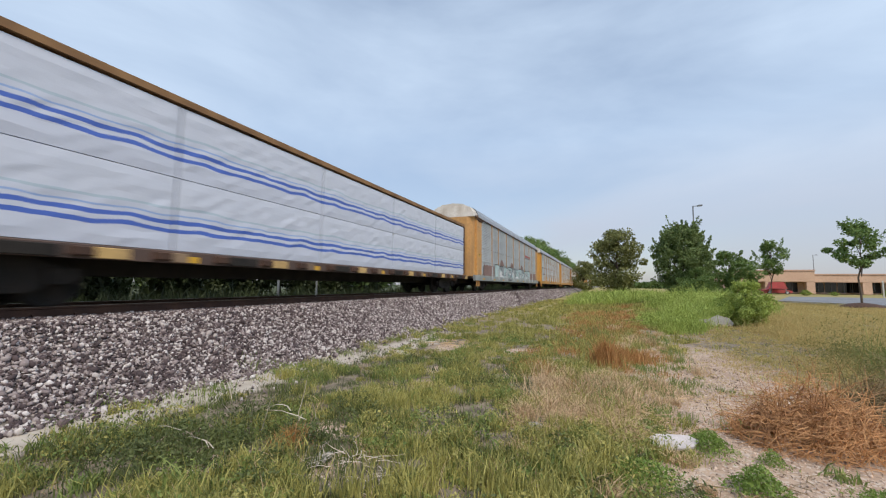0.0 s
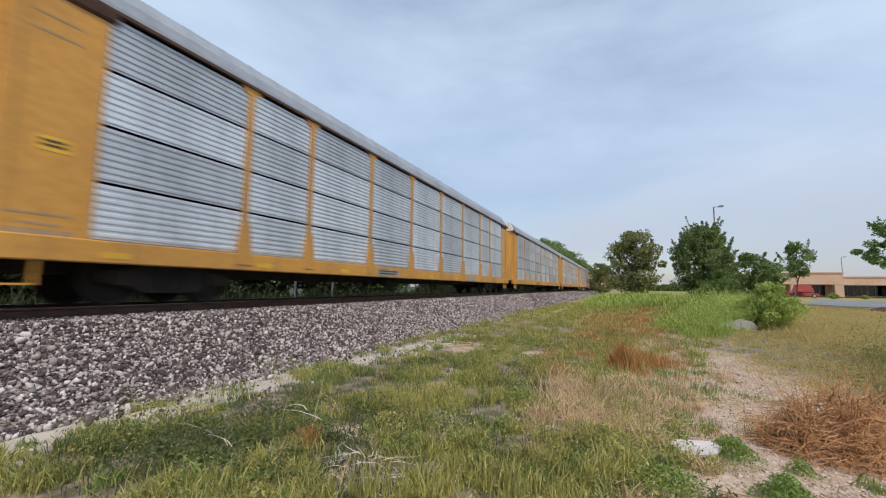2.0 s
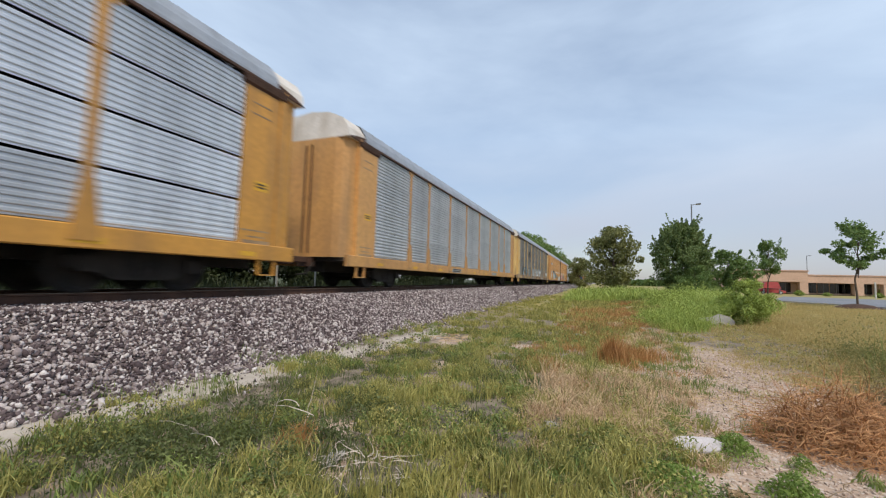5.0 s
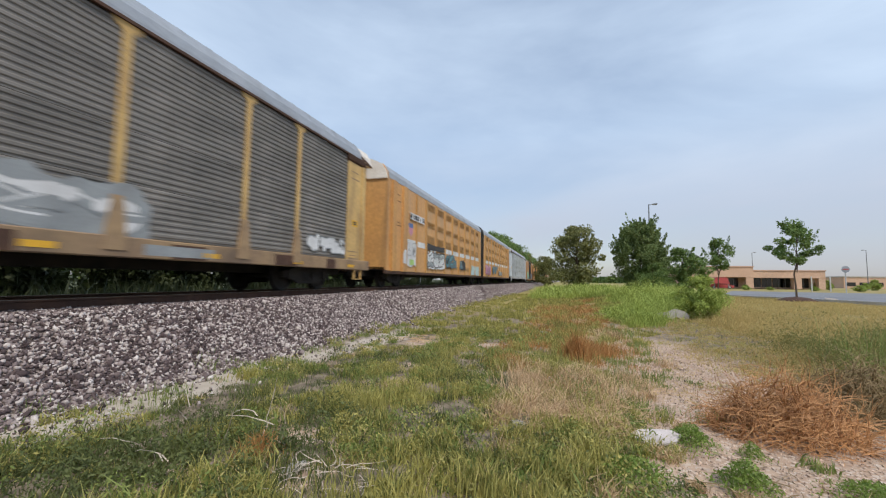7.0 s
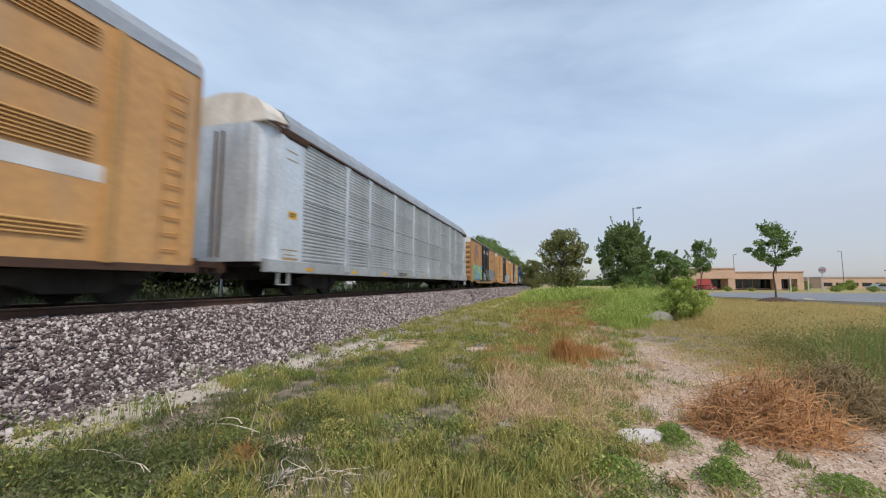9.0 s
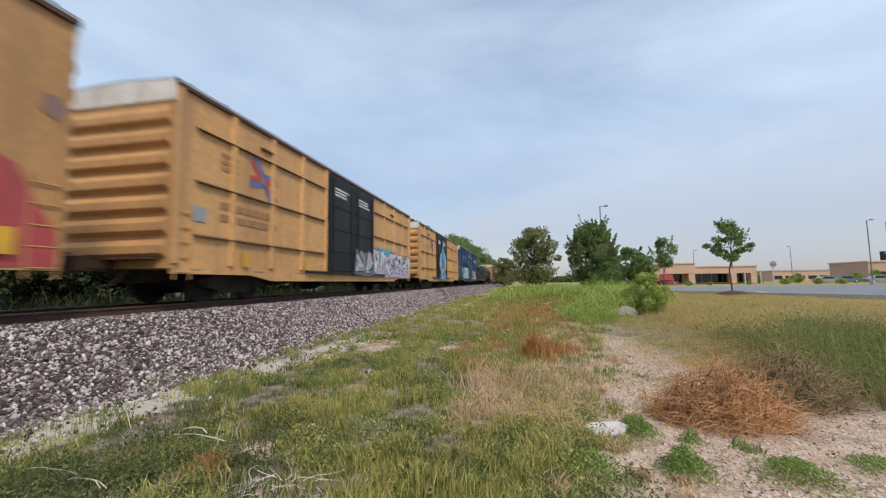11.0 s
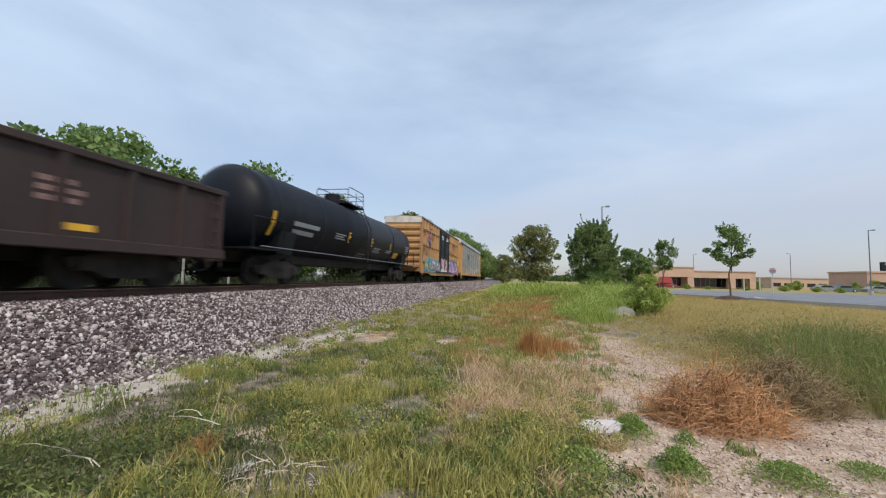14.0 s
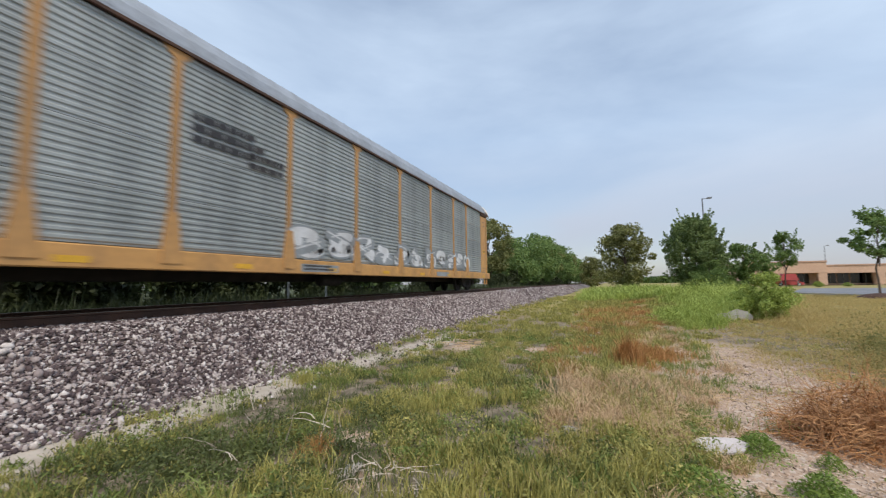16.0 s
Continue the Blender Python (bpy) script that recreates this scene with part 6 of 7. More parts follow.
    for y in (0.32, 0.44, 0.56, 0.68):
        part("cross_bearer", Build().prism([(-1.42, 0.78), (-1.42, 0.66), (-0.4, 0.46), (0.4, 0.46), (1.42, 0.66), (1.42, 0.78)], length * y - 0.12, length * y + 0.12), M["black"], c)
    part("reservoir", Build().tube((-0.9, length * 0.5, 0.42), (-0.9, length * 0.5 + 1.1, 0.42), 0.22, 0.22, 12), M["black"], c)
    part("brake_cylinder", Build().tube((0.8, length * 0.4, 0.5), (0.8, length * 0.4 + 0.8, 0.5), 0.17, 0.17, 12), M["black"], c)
    for y in (2.2, 5.35, length - 3.25, length - 0.95):
        part("reflector", Build().box(1.537, 1.541, y, y + 0.26, lo + 0.1, lo + 0.5), M["g_yellow"], c, "upright yellow reflector patch")
    for y in (2.9, length - 4.1):
        part("roof_hook", Build().box(1.46, 1.53, y, y + 0.62, 4.33, 4.39), M["rust"], c, "short stained bar under the eave")
    for k in range(9):
        y = 0.5 + (length - 1.2) * k / 8
        part("sill_stain", Build().box(1.478, 1.4795, y, y + 0.35 + 0.1 * (k % 3), lo - 0.05, lo), M["tarnish"], c)
    running_gear(c, length, 2.5)
    return c


def emblem(c, x, y, z, r):
    """A plain crossed emblem: each arm a blue and a red stroke side by side."""
    for mk, u, strokes in (("g_blue", 0.0, ([(-0.75, 1.0), (-0.05, 0.18), (0.95, 0.22)], [(-1.0, -0.42), (0.0, -0.2), (0.62, -1.0)])),
                           ("g_red", 0.003, ([(-0.95, 0.72), (-0.2, 0.0), (-1.0, -0.1)], [(0.05, -0.02), (1.0, 0.0)], [(0.2, -0.25), (0.95, -0.85)]))):
        for pts in strokes:
            b = Build()
            ribbon(b, x + u, [(y + p * r, z + q * r) for p, q in pts], r * 0.25)
            part("emblem_stroke", b, M[mk], c, "plain coloured emblem stroke", fix=False)


def bar_marks(c, x):
    """Large faded owner's mark as plain bar shapes."""
    for y0, y1 in ((14.1, 14.85), (14.95, 15.6)):
        ym = (y0 + y1) / 2
        part("lettering", Build().face((x, y0, 3.95), (x, y0, 3.78), (x, ym - 0.11, 3.78), (x, ym - 0.11, 3.35), (x, ym + 0.11, 3.35), (x, ym + 0.11, 3.78), (x, y1, 3.78), (x, y1, 3.95)), M["g_maroon"], c, "large faded red bar shape", fix=False)
    painted(c, x, "faded", [(15.65, 3.35), (15.85, 3.35), (16.12, 3.9), (15.95, 3.92)], "faded slanted bar shape")
    painted(c, x + 0.003, "faded", [(15.7, 3.85), (15.85, 3.92), (16.15, 3.42), (16.0, 3.36)], "faded slanted bar shape")


def patch(c, x, mk, y0, y1, z0, z1, seed, label=""):
    """A sprayed patch with a wavy, uneven outline."""
    rs = random.Random(seed)
    n = max(6, int((y1 - y0) * 5))
    top = [(y0 + (y1 - y0) * i / n, z1 - (z1 - z0) * (0.16 * abs(math.sin(i * 0.9 + seed)) + 0.14 * rs.random())) for i in range(n + 1)]
    low = [(y, z0 + (z1 - z0) * 0.09 * rs.random()) for y, _ in reversed(top)]
    top[0], top[-1] = (y0 + 0.12, top[0][1] - 0.2), (y1 - 0.1, top[-1][1] - 0.25)
    b = Build()
    for (p, q), (u, v) in zip(zip(top[:-1], top[1:]), zip(list(reversed(low))[:-1], list(reversed(low))[1:])):
        b.face((x, *u), (x, *v), (x, *q), (x, *p))
    part("graffiti_patch", b, M[mk], c, label, fix=False)


def painted(c, x, mk, pts, label=""):
    """A flat sprayed patch with the outline pts of (y, z)."""
    part("graffiti_patch", Build().face(*[(x, y, z) for y, z in pts]), M[mk], c, label, fix=False)


# ---- other cars ----
def lumber_car(start):
    length = 22.3
    c = car_thing("centerbeam_car", "centre-beam flat car loaded with white-wrapped lumber", "freight car", start)
    m = bpy.data.materials.new("striped_lumber_wrap")
    m.use_nodes = True
    n, l = m.node_tree.nodes, m.node_tree.links
    p = n["Principled BSDF"]
    p.inputs["Roughness"].default_value = 0.45
    tc, sep = n.new("ShaderNodeTexCoord"), n.new("ShaderNodeSeparateXYZ")
    l.new(tc.outputs["Object"], sep.inputs[0])
    t = n.new("ShaderNodeTexNoise")
    t.inputs["Scale"].default_value, t.inputs["Detail"].default_value = 0.8, 2.5
    l.new(tc.outputs["Object"], t.inputs["Vector"])
    add = n.new("ShaderNodeMath")
    add.operation = "MULTIPLY_ADD"
    add.inputs[1].default_value = 0.30
    l.new(t.outputs["Fac"], add.inputs[0])
    l.new(sep.outputs[2], add.inputs[2])
    r = n.new("ShaderNodeValToRGB")
    r.color_ramp.interpolation = "CONSTANT"
    e = r.color_ramp.elements
    e[0].position, e[0].color = 0.0, (0.56, 0.60, 0.70, 1)
    e[1].position, e[1].color = 0.35, (0.07, 0.14, 0.50, 1)
    for pos, col in ((0.405, (0.56, 0.60, 0.70, 1)), (0.46, (0.07, 0.14, 0.50, 1)), (0.515, (0.56, 0.60, 0.70, 1)), (0.56, (0.30, 0.42, 0.68, 1)), (0.585, (0.56, 0.60, 0.70, 1)), (0.65, (0.42, 0.52, 0.60, 1)), (0.68, (0.57, 0.61, 0.70, 1))):
        q = e.new(pos)
        q.position, q.color = pos, col
    sc = n.new("ShaderNodeMath")
    sc.operation = "DIVIDE"
    sc.inputs[1].default_value = 1.42
    l.new(add.outputs[0], sc.inputs[0])
    l.new(sc.outputs[0], r.inputs[0])
    l.new(r.outputs[0], p.inputs["Base Color"])
    bp = n.new("ShaderNodeBump")
    bp.inputs["Strength"].default_value, bp.inputs["Distance"].default_value = 0.3, 0.05
    t2 = n.new("ShaderNodeTexNoise")
    t2.inputs["Scale"].default_value, t2.inputs["Detail"].default_value = 4.0, 6.0
    l.new(tc.outputs["Object"], t2.inputs["Vector"])
    l.new(t2.outputs["Fac"], bp.inputs["Height"])
    l.new(bp.outputs[0], p.inputs["Normal"])
    rs = np.random.RandomState(31)
    # wrapped bundles: two tiers of creased packs on each side of the centre beam
    for sx in (1, -1):
        for tier in range(2):
            y = 0.5
            while y < length - 1.0:
                ln = min(4.25, length - 0.4 - y)
                h, w = 1.385, 1.18
                ny_, nz_ = 16, 9
                co, fs = [], []
                for j in range(nz_ + 1):
                    for i in range(ny_ + 1):
                        u, v = i / ny_, j / nz_
                        edge = min(1, 16 * min(u, 1 - u), 14 * min(v, 1 - v))
                        co.append((w - 0.012 * (1 - edge) + 0.006 * rs.normal() * edge, 0.02 + u * (ln - 0.04), v * h + 0.012 * rs.normal() * (0 < v < 1)))
                k2 = len(co)
                co += [(0.02, q[1], q[2]) for q in co[:k2]]
                for j in range(nz_):
                    for i in range(ny_):
                        a = j * (ny_ + 1) + i
                        fs.append((a, a + 1, a + ny_ + 2, a + ny_ + 1))
                        fs.append((k2 + a, k2 + a + ny_ + 1, k2 + a + ny_ + 2, k2 + a + 1))
                for i in range(ny_):
                    t0 = nz_ * (ny_ + 1) + i
                    fs += [(t0, t0 + 1, k2 + t0 + 1, k2 + t0), (i + 1, i, k2 + i, k2 + i + 1)]
                for j in range(nz_):
                    a, b2 = j * (ny_ + 1), j * (ny_ + 1) + ny_
                    fs += [(a + ny_ + 1, a, k2 + a, k2 + a + ny_ + 1), (b2, b2 + ny_ + 1, k2 + b2 + ny_ + 1, k2 + b2)]
                bu = Build()
                bu.v, bu.f = co, fs
                part("wrapped_pack", bu, m, c, "white plastic-wrapped pack with blue stripes", at=pose(0.28 * sx, y if sx > 0 else y + ln, 1.0 + tier * 1.40, 0, 0, 0 if sx > 0 else 180), smooth=False, fix=False)
                y += ln + 0.01
    part("centre_beam", Build().box(-0.16, 0.16, 0.2, length - 0.2, 1.0, 3.92), M["rust"], c)
    part("top_beam", Build().box(-0.45, 0.45, 0.2, length - 0.2, 3.92, 4.06, 0.03), M["lumber"], c, "tan top chord of the centre beam")
    part("top_board", Build().box(0.1, 1.49, 0.3, length - 0.4, 3.84, 3.97), M["lumber"], c, "brown board over the wrapped load")
    part("deck", Build().box(-1.5, 1.5, 0.1, length - 0.1, 0.9, 0.99, 0.02), M["deck"], c)
    part("side_sill", Build().box(1.36, 1.50, 0.1, length - 0.1, 0.76, 0.93).box(-1.50, -1.36, 0.1, length - 0.1, 0.76, 0.93), M["deck"], c)
    for i in range(18):
        y = 0.7 + i * 1.22
        part("tie_down_winch", Build().box(1.48, 1.58, y, y + 0.32, 0.80, 0.95, 0.02), M["rust"], c)
        if i % 3 == 0:
            part("reflector", Build().box(1.502, 1.508, y + 0.45, y + 0.9, 0.78, 0.9), M["g_yellow"], c, "yellow reflector strip")
        part("stake_pocket", Build().box(1.49, 1.53, y + 0.36, y + 0.36 + (0.3, 0.75, 0.5)[i % 3], 0.77, 0.95, 0.01), M[("tarnish", "ochre", "black")[(i * 2) % 3]], c)
    part("end_bulkhead", Build().box(-1.4, 1.4, 0.12, 0.34, 1.05, 3.9), M["rust"], c)
    part("end_bulkhead", Build().box(-1.4, 1.4, length - 0.34, length - 0.12, 1.05, 3.9), M["rust"], c)
    part("centre_sill", Build().box(-0.35, 0.35, 0.3, length - 0.3, 0.5, 0.92), M["black"], c)
    running_gear(c, length, 2.4)
    return c


def gondola(start, length=16.6):
    c = car_thing("gondola_car", "open dark brown steel gondola with ribbed sides", "freight car", start)
    top = 2.40
    for sx in (1, -1):
        part("side_wall", Build().box(min(sx * 1.38, sx * 1.44), max(sx * 1.38, sx * 1.44), 0.1, length - 0.1, 0.85, top), M["brown"], c)
        part("top_chord", Build().box(min(sx * 1.34, sx * 1.53), max(sx * 1.34, sx * 1.53), 0.05, length - 0.05, top - 0.14, top, 0.02), M["brown"], c)
        part("side_sill", Build().box(min(sx * 1.36, sx * 1.52), max(sx * 1.36, sx * 1.52), 0.05, length - 0.05, 0.70, 0.92, 0.02), M["brown"], c)
        for i in range(15):
            y = 0.2 + (length - 0.4) * i / 14
            part("side_post", Build().prism([(min(sx * 1.43, sx * 1.52), y - 0.09), (max(sx * 1.43, sx * 1.52), y - 0.05), (max(sx * 1.43, sx * 1.52), y + 0.05), (min(sx * 1.43, sx * 1.52), y + 0.09)], 0.88, top - 0.1, "z"), M["brown"], c)
    for y0 in (0.06, length - 0.16):
        part("end_wall", Build().box(-1.42, 1.42, y0, y0 + 0.1, 0.8, top), M["brown"], c)
        for i in range(4):
            part("end_rib", Build().box(-1.4, 1.4, y0 - 0.06, y0 + 0.16, 1.05 + i * 0.34, 1.2 + i * 0.34, 0.03), M["brown"], c)
    part("floor", Build().box(-1.4, 1.4, 0.1, length - 0.1, 0.8, 0.9), M["brown"], c)
    part("centre_sill", Build().box(-0.35, 0.35, 0.2, length - 0.2, 0.5, 0.8), M["black"], c)
    for y, z, h in ((2.2, 1.7, 0.45), (4.45, 1.02, 0.12), (7.65, 1.02, 0.12), (10.6, 1.02, 0.12), (13.0, 1.02, 0.12)):
        part("reflector", Build().box(1.442, 1.447, y, y + (0.3 if h > 0.3 else 0.5), z, z + h), M["g_yellow"], c, "yellow reflector strip")
    for y in (3.6, 4.6, 12.6):
        bars(c, 1.4415, y, 1.85, 0.7, 0.09, 3, M["g_brown"], seed=int(y * 10))
    ladder(c, 1.5, 0.15, 0.5, 2.2, 5, M["brown"])
    ladder(c, 1.5, length - 0.57, 0.5, 2.2, 5, M["brown"])
    running_gear(c, length, 2.0)
    return c


def tank_car(start, length=17.4):
    c = car_thing("tank_car", "black cylindrical tank car with top railing", "freight car", start)
    r, zc = 1.37, 2.36
    prof = [(0.25, 0.0), (0.27, 0.35), (0.36, 0.75), (0.52, 1.08), (0.78, 1.34), (1.1, r - 0.05), (1.4, r)]
    prof = prof + [(length / 2 - 2, r), (length / 2 - 1.98, r + 0.012), (length / 2 + 2, r + 0.012), (length / 2 + 2.02, r)] + [(length - a, q) for a, q in reversed(prof)]
    part("tank", Build().turned(prof, 48, "y"), M["tankblack"], c, at=pose(0, 0, zc), smooth=True)
    for y in (1.5, 4.4, length - 4.4, length - 1.5):
        part("tank_seam", Build().turned([(y - 0.04, r), (y - 0.03, r + 0.012), (y + 0.03, r + 0.012), (y + 0.04, r)], 48, "y"), M["tankblack"], c, at=pose(0, 0, zc), smooth=True)
    ym = length / 2
    part("manway", Build().tube((0, ym - 1.1, zc + r - 0.1), (0, ym - 1.1, zc + r + 0.42), 0.36, 0.36, 18).tube((0, ym - 0.1, zc + r - 0.1), (0, ym - 0.1, zc + r + 0.34), 0.25, 0.25, 14), M["tankblack"], c)
    part("top_platform", Build().box(-0.82, 0.82, ym - 1.2, ym + 0.85, zc + r + 0.02, zc + r + 0.08), M["tankblack"], c)
    rail = Build()
    zt = zc + r + 0.08
    for sx in (-0.8, 0.8):
        for y in (ym - 1.1, ym - 0.17, ym + 0.75):
            rail.tube((sx, y, zt), (sx, y, zt + 0.62), 0.022, 0.022, 6)
        top = [(ym - 1.1, 0.62), (ym - 1.04, 0.70), (ym - 0.92, 0.74), (ym + 0.57, 0.74), (ym + 0.69, 0.70), (ym + 0.75, 0.62)]
        for (ya, za), (yb, zb) in zip(top[:-1], top[1:]):
            rail.tube((sx, ya, zt + za), (sx, yb, zt + zb), 0.022, 0.022, 6)
        rail.tube((sx, ym - 1.1, zt + 0.38), (sx, ym + 0.75, zt + 0.38), 0.018, 0.018, 6)
    for y in (ym - 1.1, ym + 0.75):
        for z in (0.38, 0.62):
            rail.tube((-0.8, y, zt + z), (0.8, y, zt + z), 0.022, 0.022, 6)
    part("railing", rail, M["metalgrey"], c, "grey tubular railing", fix=False)
    side = Build()
    for y in (ym - 0.45, ym + 0.05):
        side.tube((1.55, y, 0.6), (1.55, y, zc + 0.3), 0.022, 0.022, 6).tube((1.55, y, zc + 0.3), (1.0, y, zt), 0.022, 0.022, 6)
    for i in range(11):
        z = 0.75 + i * 0.3
        xx = 1.55 if z < zc + 0.3 else 1.55 - 0.55 * (z - zc - 0.3) / (zt - zc - 0.3)
        side.tube((xx, ym - 0.45, z), (xx, ym + 0.05, z), 0.016, 0.016, 6)
    part("ladder", side, M["tankblack"], c, fix=False)
    part("centre_sill", Build().box(-0.4, 0.4, 0.1, length - 0.1, 0.72, 1.1, 0.03), M["black"], c)
    for y in (2.0, length - 2.0):
        part("saddle", Build().prism([(-1.2, 1.0), (1.2, 1.0), (1.35, 1.75), (0.8, 1.3), (-0.8, 1.3), (-1.35, 1.75)], y - 0.45, y + 0.45), M["tankblack"], c)
    for y0, y1 in ((0.0, 1.7), (length - 1.7, length)):
        part("end_platform", Build().box(-1.45, 1.45, y0, y1, 1.06, 1.12), M["tankblack"], c)
        part("handrail", Build().tube((1.45, y0 + 0.1, 1.1), (1.45, y0 + 0.1, 2.0), 0.02, 0.02, 6).tube((1.45, y1 - 0.1, 1.1), (1.45, y1 - 0.1, 2.0), 0.02, 0.02, 6).tube((1.45, y0 + 0.1, 2.0), (1.45, y1 - 0.1, 2.0), 0.02, 0.02, 6), M["tankblack"], c, fix=False)
    part("side_rail", Build().tube((1.48, 0.4, 1.16), (1.48, length - 0.4, 1.16), 0.02, 0.02, 6), M["metalgrey"], c, "grey side handrail")

    def decal(name, y, z, w, h, mk, rows=1, lab=""):
        """Painted marks following the tank's curve."""
        b = Build()
        for i in range(rows):
            zz = z - i * h * 1.8
            pts = [zz - h, zz - h / 2, zz]
            for q0, q1 in zip(pts[:-1], pts[1:]):
                x0, x1 = (math.sqrt(max(0, r * r - (q - zc) ** 2)) + 0.014 for q in (q0, q1))
                b.face((x0, y, q0), (x0, y + w * (1 - 0.18 * (i % 2)), q0), (x1, y + w * (1 - 0.18 * (i % 2)), q1), (x1, y, q1))
        part(name, b, M[mk], c, lab, fix=False)

    decal("lettering", 2.3, 2.15, 1.7, 0.15, "g_grey", 2, "white lettering bars")
    decal("reflector", 1.1, 2.3, 0.16, 0.75, "g_yellow", 1, "yellow reflector strip")
    decal("reflector", 6.65, 2.27, 0.24, 0.45, "g_yellow", 1, "yellow reflector strip")
    decal("reflector", 9.42, 2.26, 0.18, 0.4, "g_yellow", 1, "yellow reflector strip")
    decal("lettering", 9.95, 1.84, 1.05, 0.05, "g_grey", 3)
    decal("reflector", 12.4, 2.27, 0.13, 0.34, "g_yellow", 1, "yellow reflector strip")
    decal("lettering", 11.85, 1.84, 1.1, 0.05, "g_grey", 2)
    decal("placard", 13.45, 1.80, 0.8, 0.32, "g_yellow", 1, "yellow warning placard")
    decal("lettering", 15.5, 2.32, 0.75, 0.07, "g_grey", 4)
    decal("lettering", 8.4, 1.45, 0.95, 0.05, "g_grey", 3)
    decal("lettering", 15.05, 1.75, 0.5, 0.06, "g_grey", 3)
    decal("lettering", 5.4, 2.1, 0.95, 0.05, "g_grey", 3)
    running_gear(c, length, 2.0)
    return c
# ---- the train, front to rear; starts are places at 0 s ----
PANEL_FACE, SIDE_FACE, DOOR_FACE = 1.478, 1.476, 1.58     # where paint lies on racks, box sides and doors
lumber_car(0.3)
a1 = autorack(24.0, "dirty pale grey autorack car with orange posts and graffiti", "paleblue", "orange", "midsteel", gap=0.012, seed=1, foot="paleblue")
for k in range(10):
    y, w = 5.35 + 1.55 * k, 1.42
    top = 2.02 - 0.05 * (k % 3)
    painted(a1, 1.484, ("g_pale", "g_grey", "g_pale")[k % 3], [(y, 0.95), (y + w, 0.95), (y + w + 0.05, top - 0.1), (y + w * 0.8, top), (y + 0.08, top - 0.02)], "pale blue-grey graffiti block")
    painted(a1, 1.488, "g_black", [(y, top - 0.03), (y + w * 0.8, top), (y + w, top - 0.08), (y + w, top - 0.15), (y + w * 0.8, top - 0.06), (y, top - 0.09)])
graffiti(a1, 1.489, 6.6, 20.9, 0.85, 1.75, 9, None, ["g_white", "g_grey", "g_pale"], "g_slate", "g_white", 101, "faded white and teal graffiti lettering")
patch(a1, 1.485, "g_brown", 2.2, 5.3, 0.95, 2.0, 65, "dark red-brown graffiti cloud")
for y in (7.0, 10.9, 15.6):
    painted(a1, 1.4825, "g_brown", [(y, 1.98), (y + 1.5, 2.0), (y + 1.1, 2.32), (y + 0.6, 2.46), (y + 0.2, 2.3)], "red-brown graffiti bump")
patch(a1, 1.485, "g_brown", 21.3, 25.4, 0.98, 1.95, 66, "faded brown graffiti cloud")
for k in range(7):
    y = 18.2 + 0.44 * k
    painted(a1, PANEL_FACE, "g_red", [(y, 3.40), (y + 0.40, 3.38), (y + 0.42, 3.57), (y + 0.03, 3.60)], "red painted letter bar")
part("graffiti_stripe", Build().box(PANEL_FACE, 1.484, 18.0, 21.2, 3.27, 3.33), M["g_black"], a1, "black painted stripe")
autorack(53.35, "clean silver autorack car with yellow frame", "silver", "yellow", "yellow", seed=2)
autorack(81.85, "clean silver autorack car with yellow frame", "silver", "yellow", "yellow", seed=3)
a4 = autorack(110.4, "silver autorack car with yellow frame and pale emblem", "silver", "yellow", "yellow", seed=4)
part("emblem", Build().box(PANEL_FACE, 1.483, 6.95, 9.0, 3.0, 3.55), M["g_white"], a4, "pale rectangular emblem")
bars(a4, 1.484, 7.1, 3.45, 1.7, 0.14, 2, M["g_grey"], seed=51)
autorack(139.8, "grey autorack car with orange end panels", "oldsilver", "orange", "orange", gap=0.006, seed=5)
a6 = autorack(168.3, "soot-stained dark grey autorack car with ochre posts", "darksteel", "ochre", "tarnish", gap=0.006, seed=6, foot="tarnish")
graffiti(a6, 1.489, 3.4, 7.9, 0.72, 2.0, 5, None, ["g_slate", "g_grey"], "g_black", "g_pale", 106, "silver-grey bubble graffiti lettering")
patch(a6, 1.484, "g_grey", 9.9, 18.6, 0.95, 2.1, 61, "faded pale paint patch")
graffiti(a6, 1.489, 12.6, 18.4, 1.0, 1.8, 5, None, ["g_grey", "g_white"], "g_grey", "g_white", 126, "faded white graffiti lettering")
bars(a6, PANEL_FACE, 7.2, 3.72, 1.7, 0.12, 3, M["g_black"], seed=52)
for y, w in ((9.9, 0.7), (13.4, 0.9), (16.2, 0.5), (19.0, 0.8), (21.9, 0.9), (24.3, 0.5)):
    part("sill_stain", Build().box(1.52, 1.523, y, y + w, 0.72, 1.0), M["rust"], a6, "dark rust stain on the sill")
graffiti(a6, 1.489, 23.1, 25.3, 1.15, 1.75, 3, None, ["g_white"], "g_grey", "g_white", 116, "small white scrawl")
u1 = articulated_unit(196.9, 22.0, "ochre articulated autorack unit with vented sides", True, 7)
painted(u1, 1.572, "g_white", [(2.05, 1.15), (2.45, 1.1), (2.45, 1.75), (2.25, 1.85), (2.02, 1.6)], "white sprayed splash")
patch(u1, 1.5, "g_white", 2.5, 3.95, 0.98, 2.45, 62, "white sprayed block")
graffiti(u1, 1.503, 2.6, 3.85, 1.45, 2.3, 2, None, ["g_white"], "g_grey", "g_white", 107, "white graffiti letters with grey outline")
painted(u1, 1.512, "g_lime", [(3.0, 1.1), (3.62, 1.1), (3.6, 1.36), (3.02, 1.38)], "lime green patch")
painted(u1, 1.532, "g_black", [(5.65, 2.05), (9.1, 2.1), (9.12, 2.4), (7.4, 2.36), (5.68, 2.42)], "black sprayed band")
patch(u1, 1.5315, "g_white", 5.65, 9.2, 0.95, 2.2, 63, "white sprayed block")
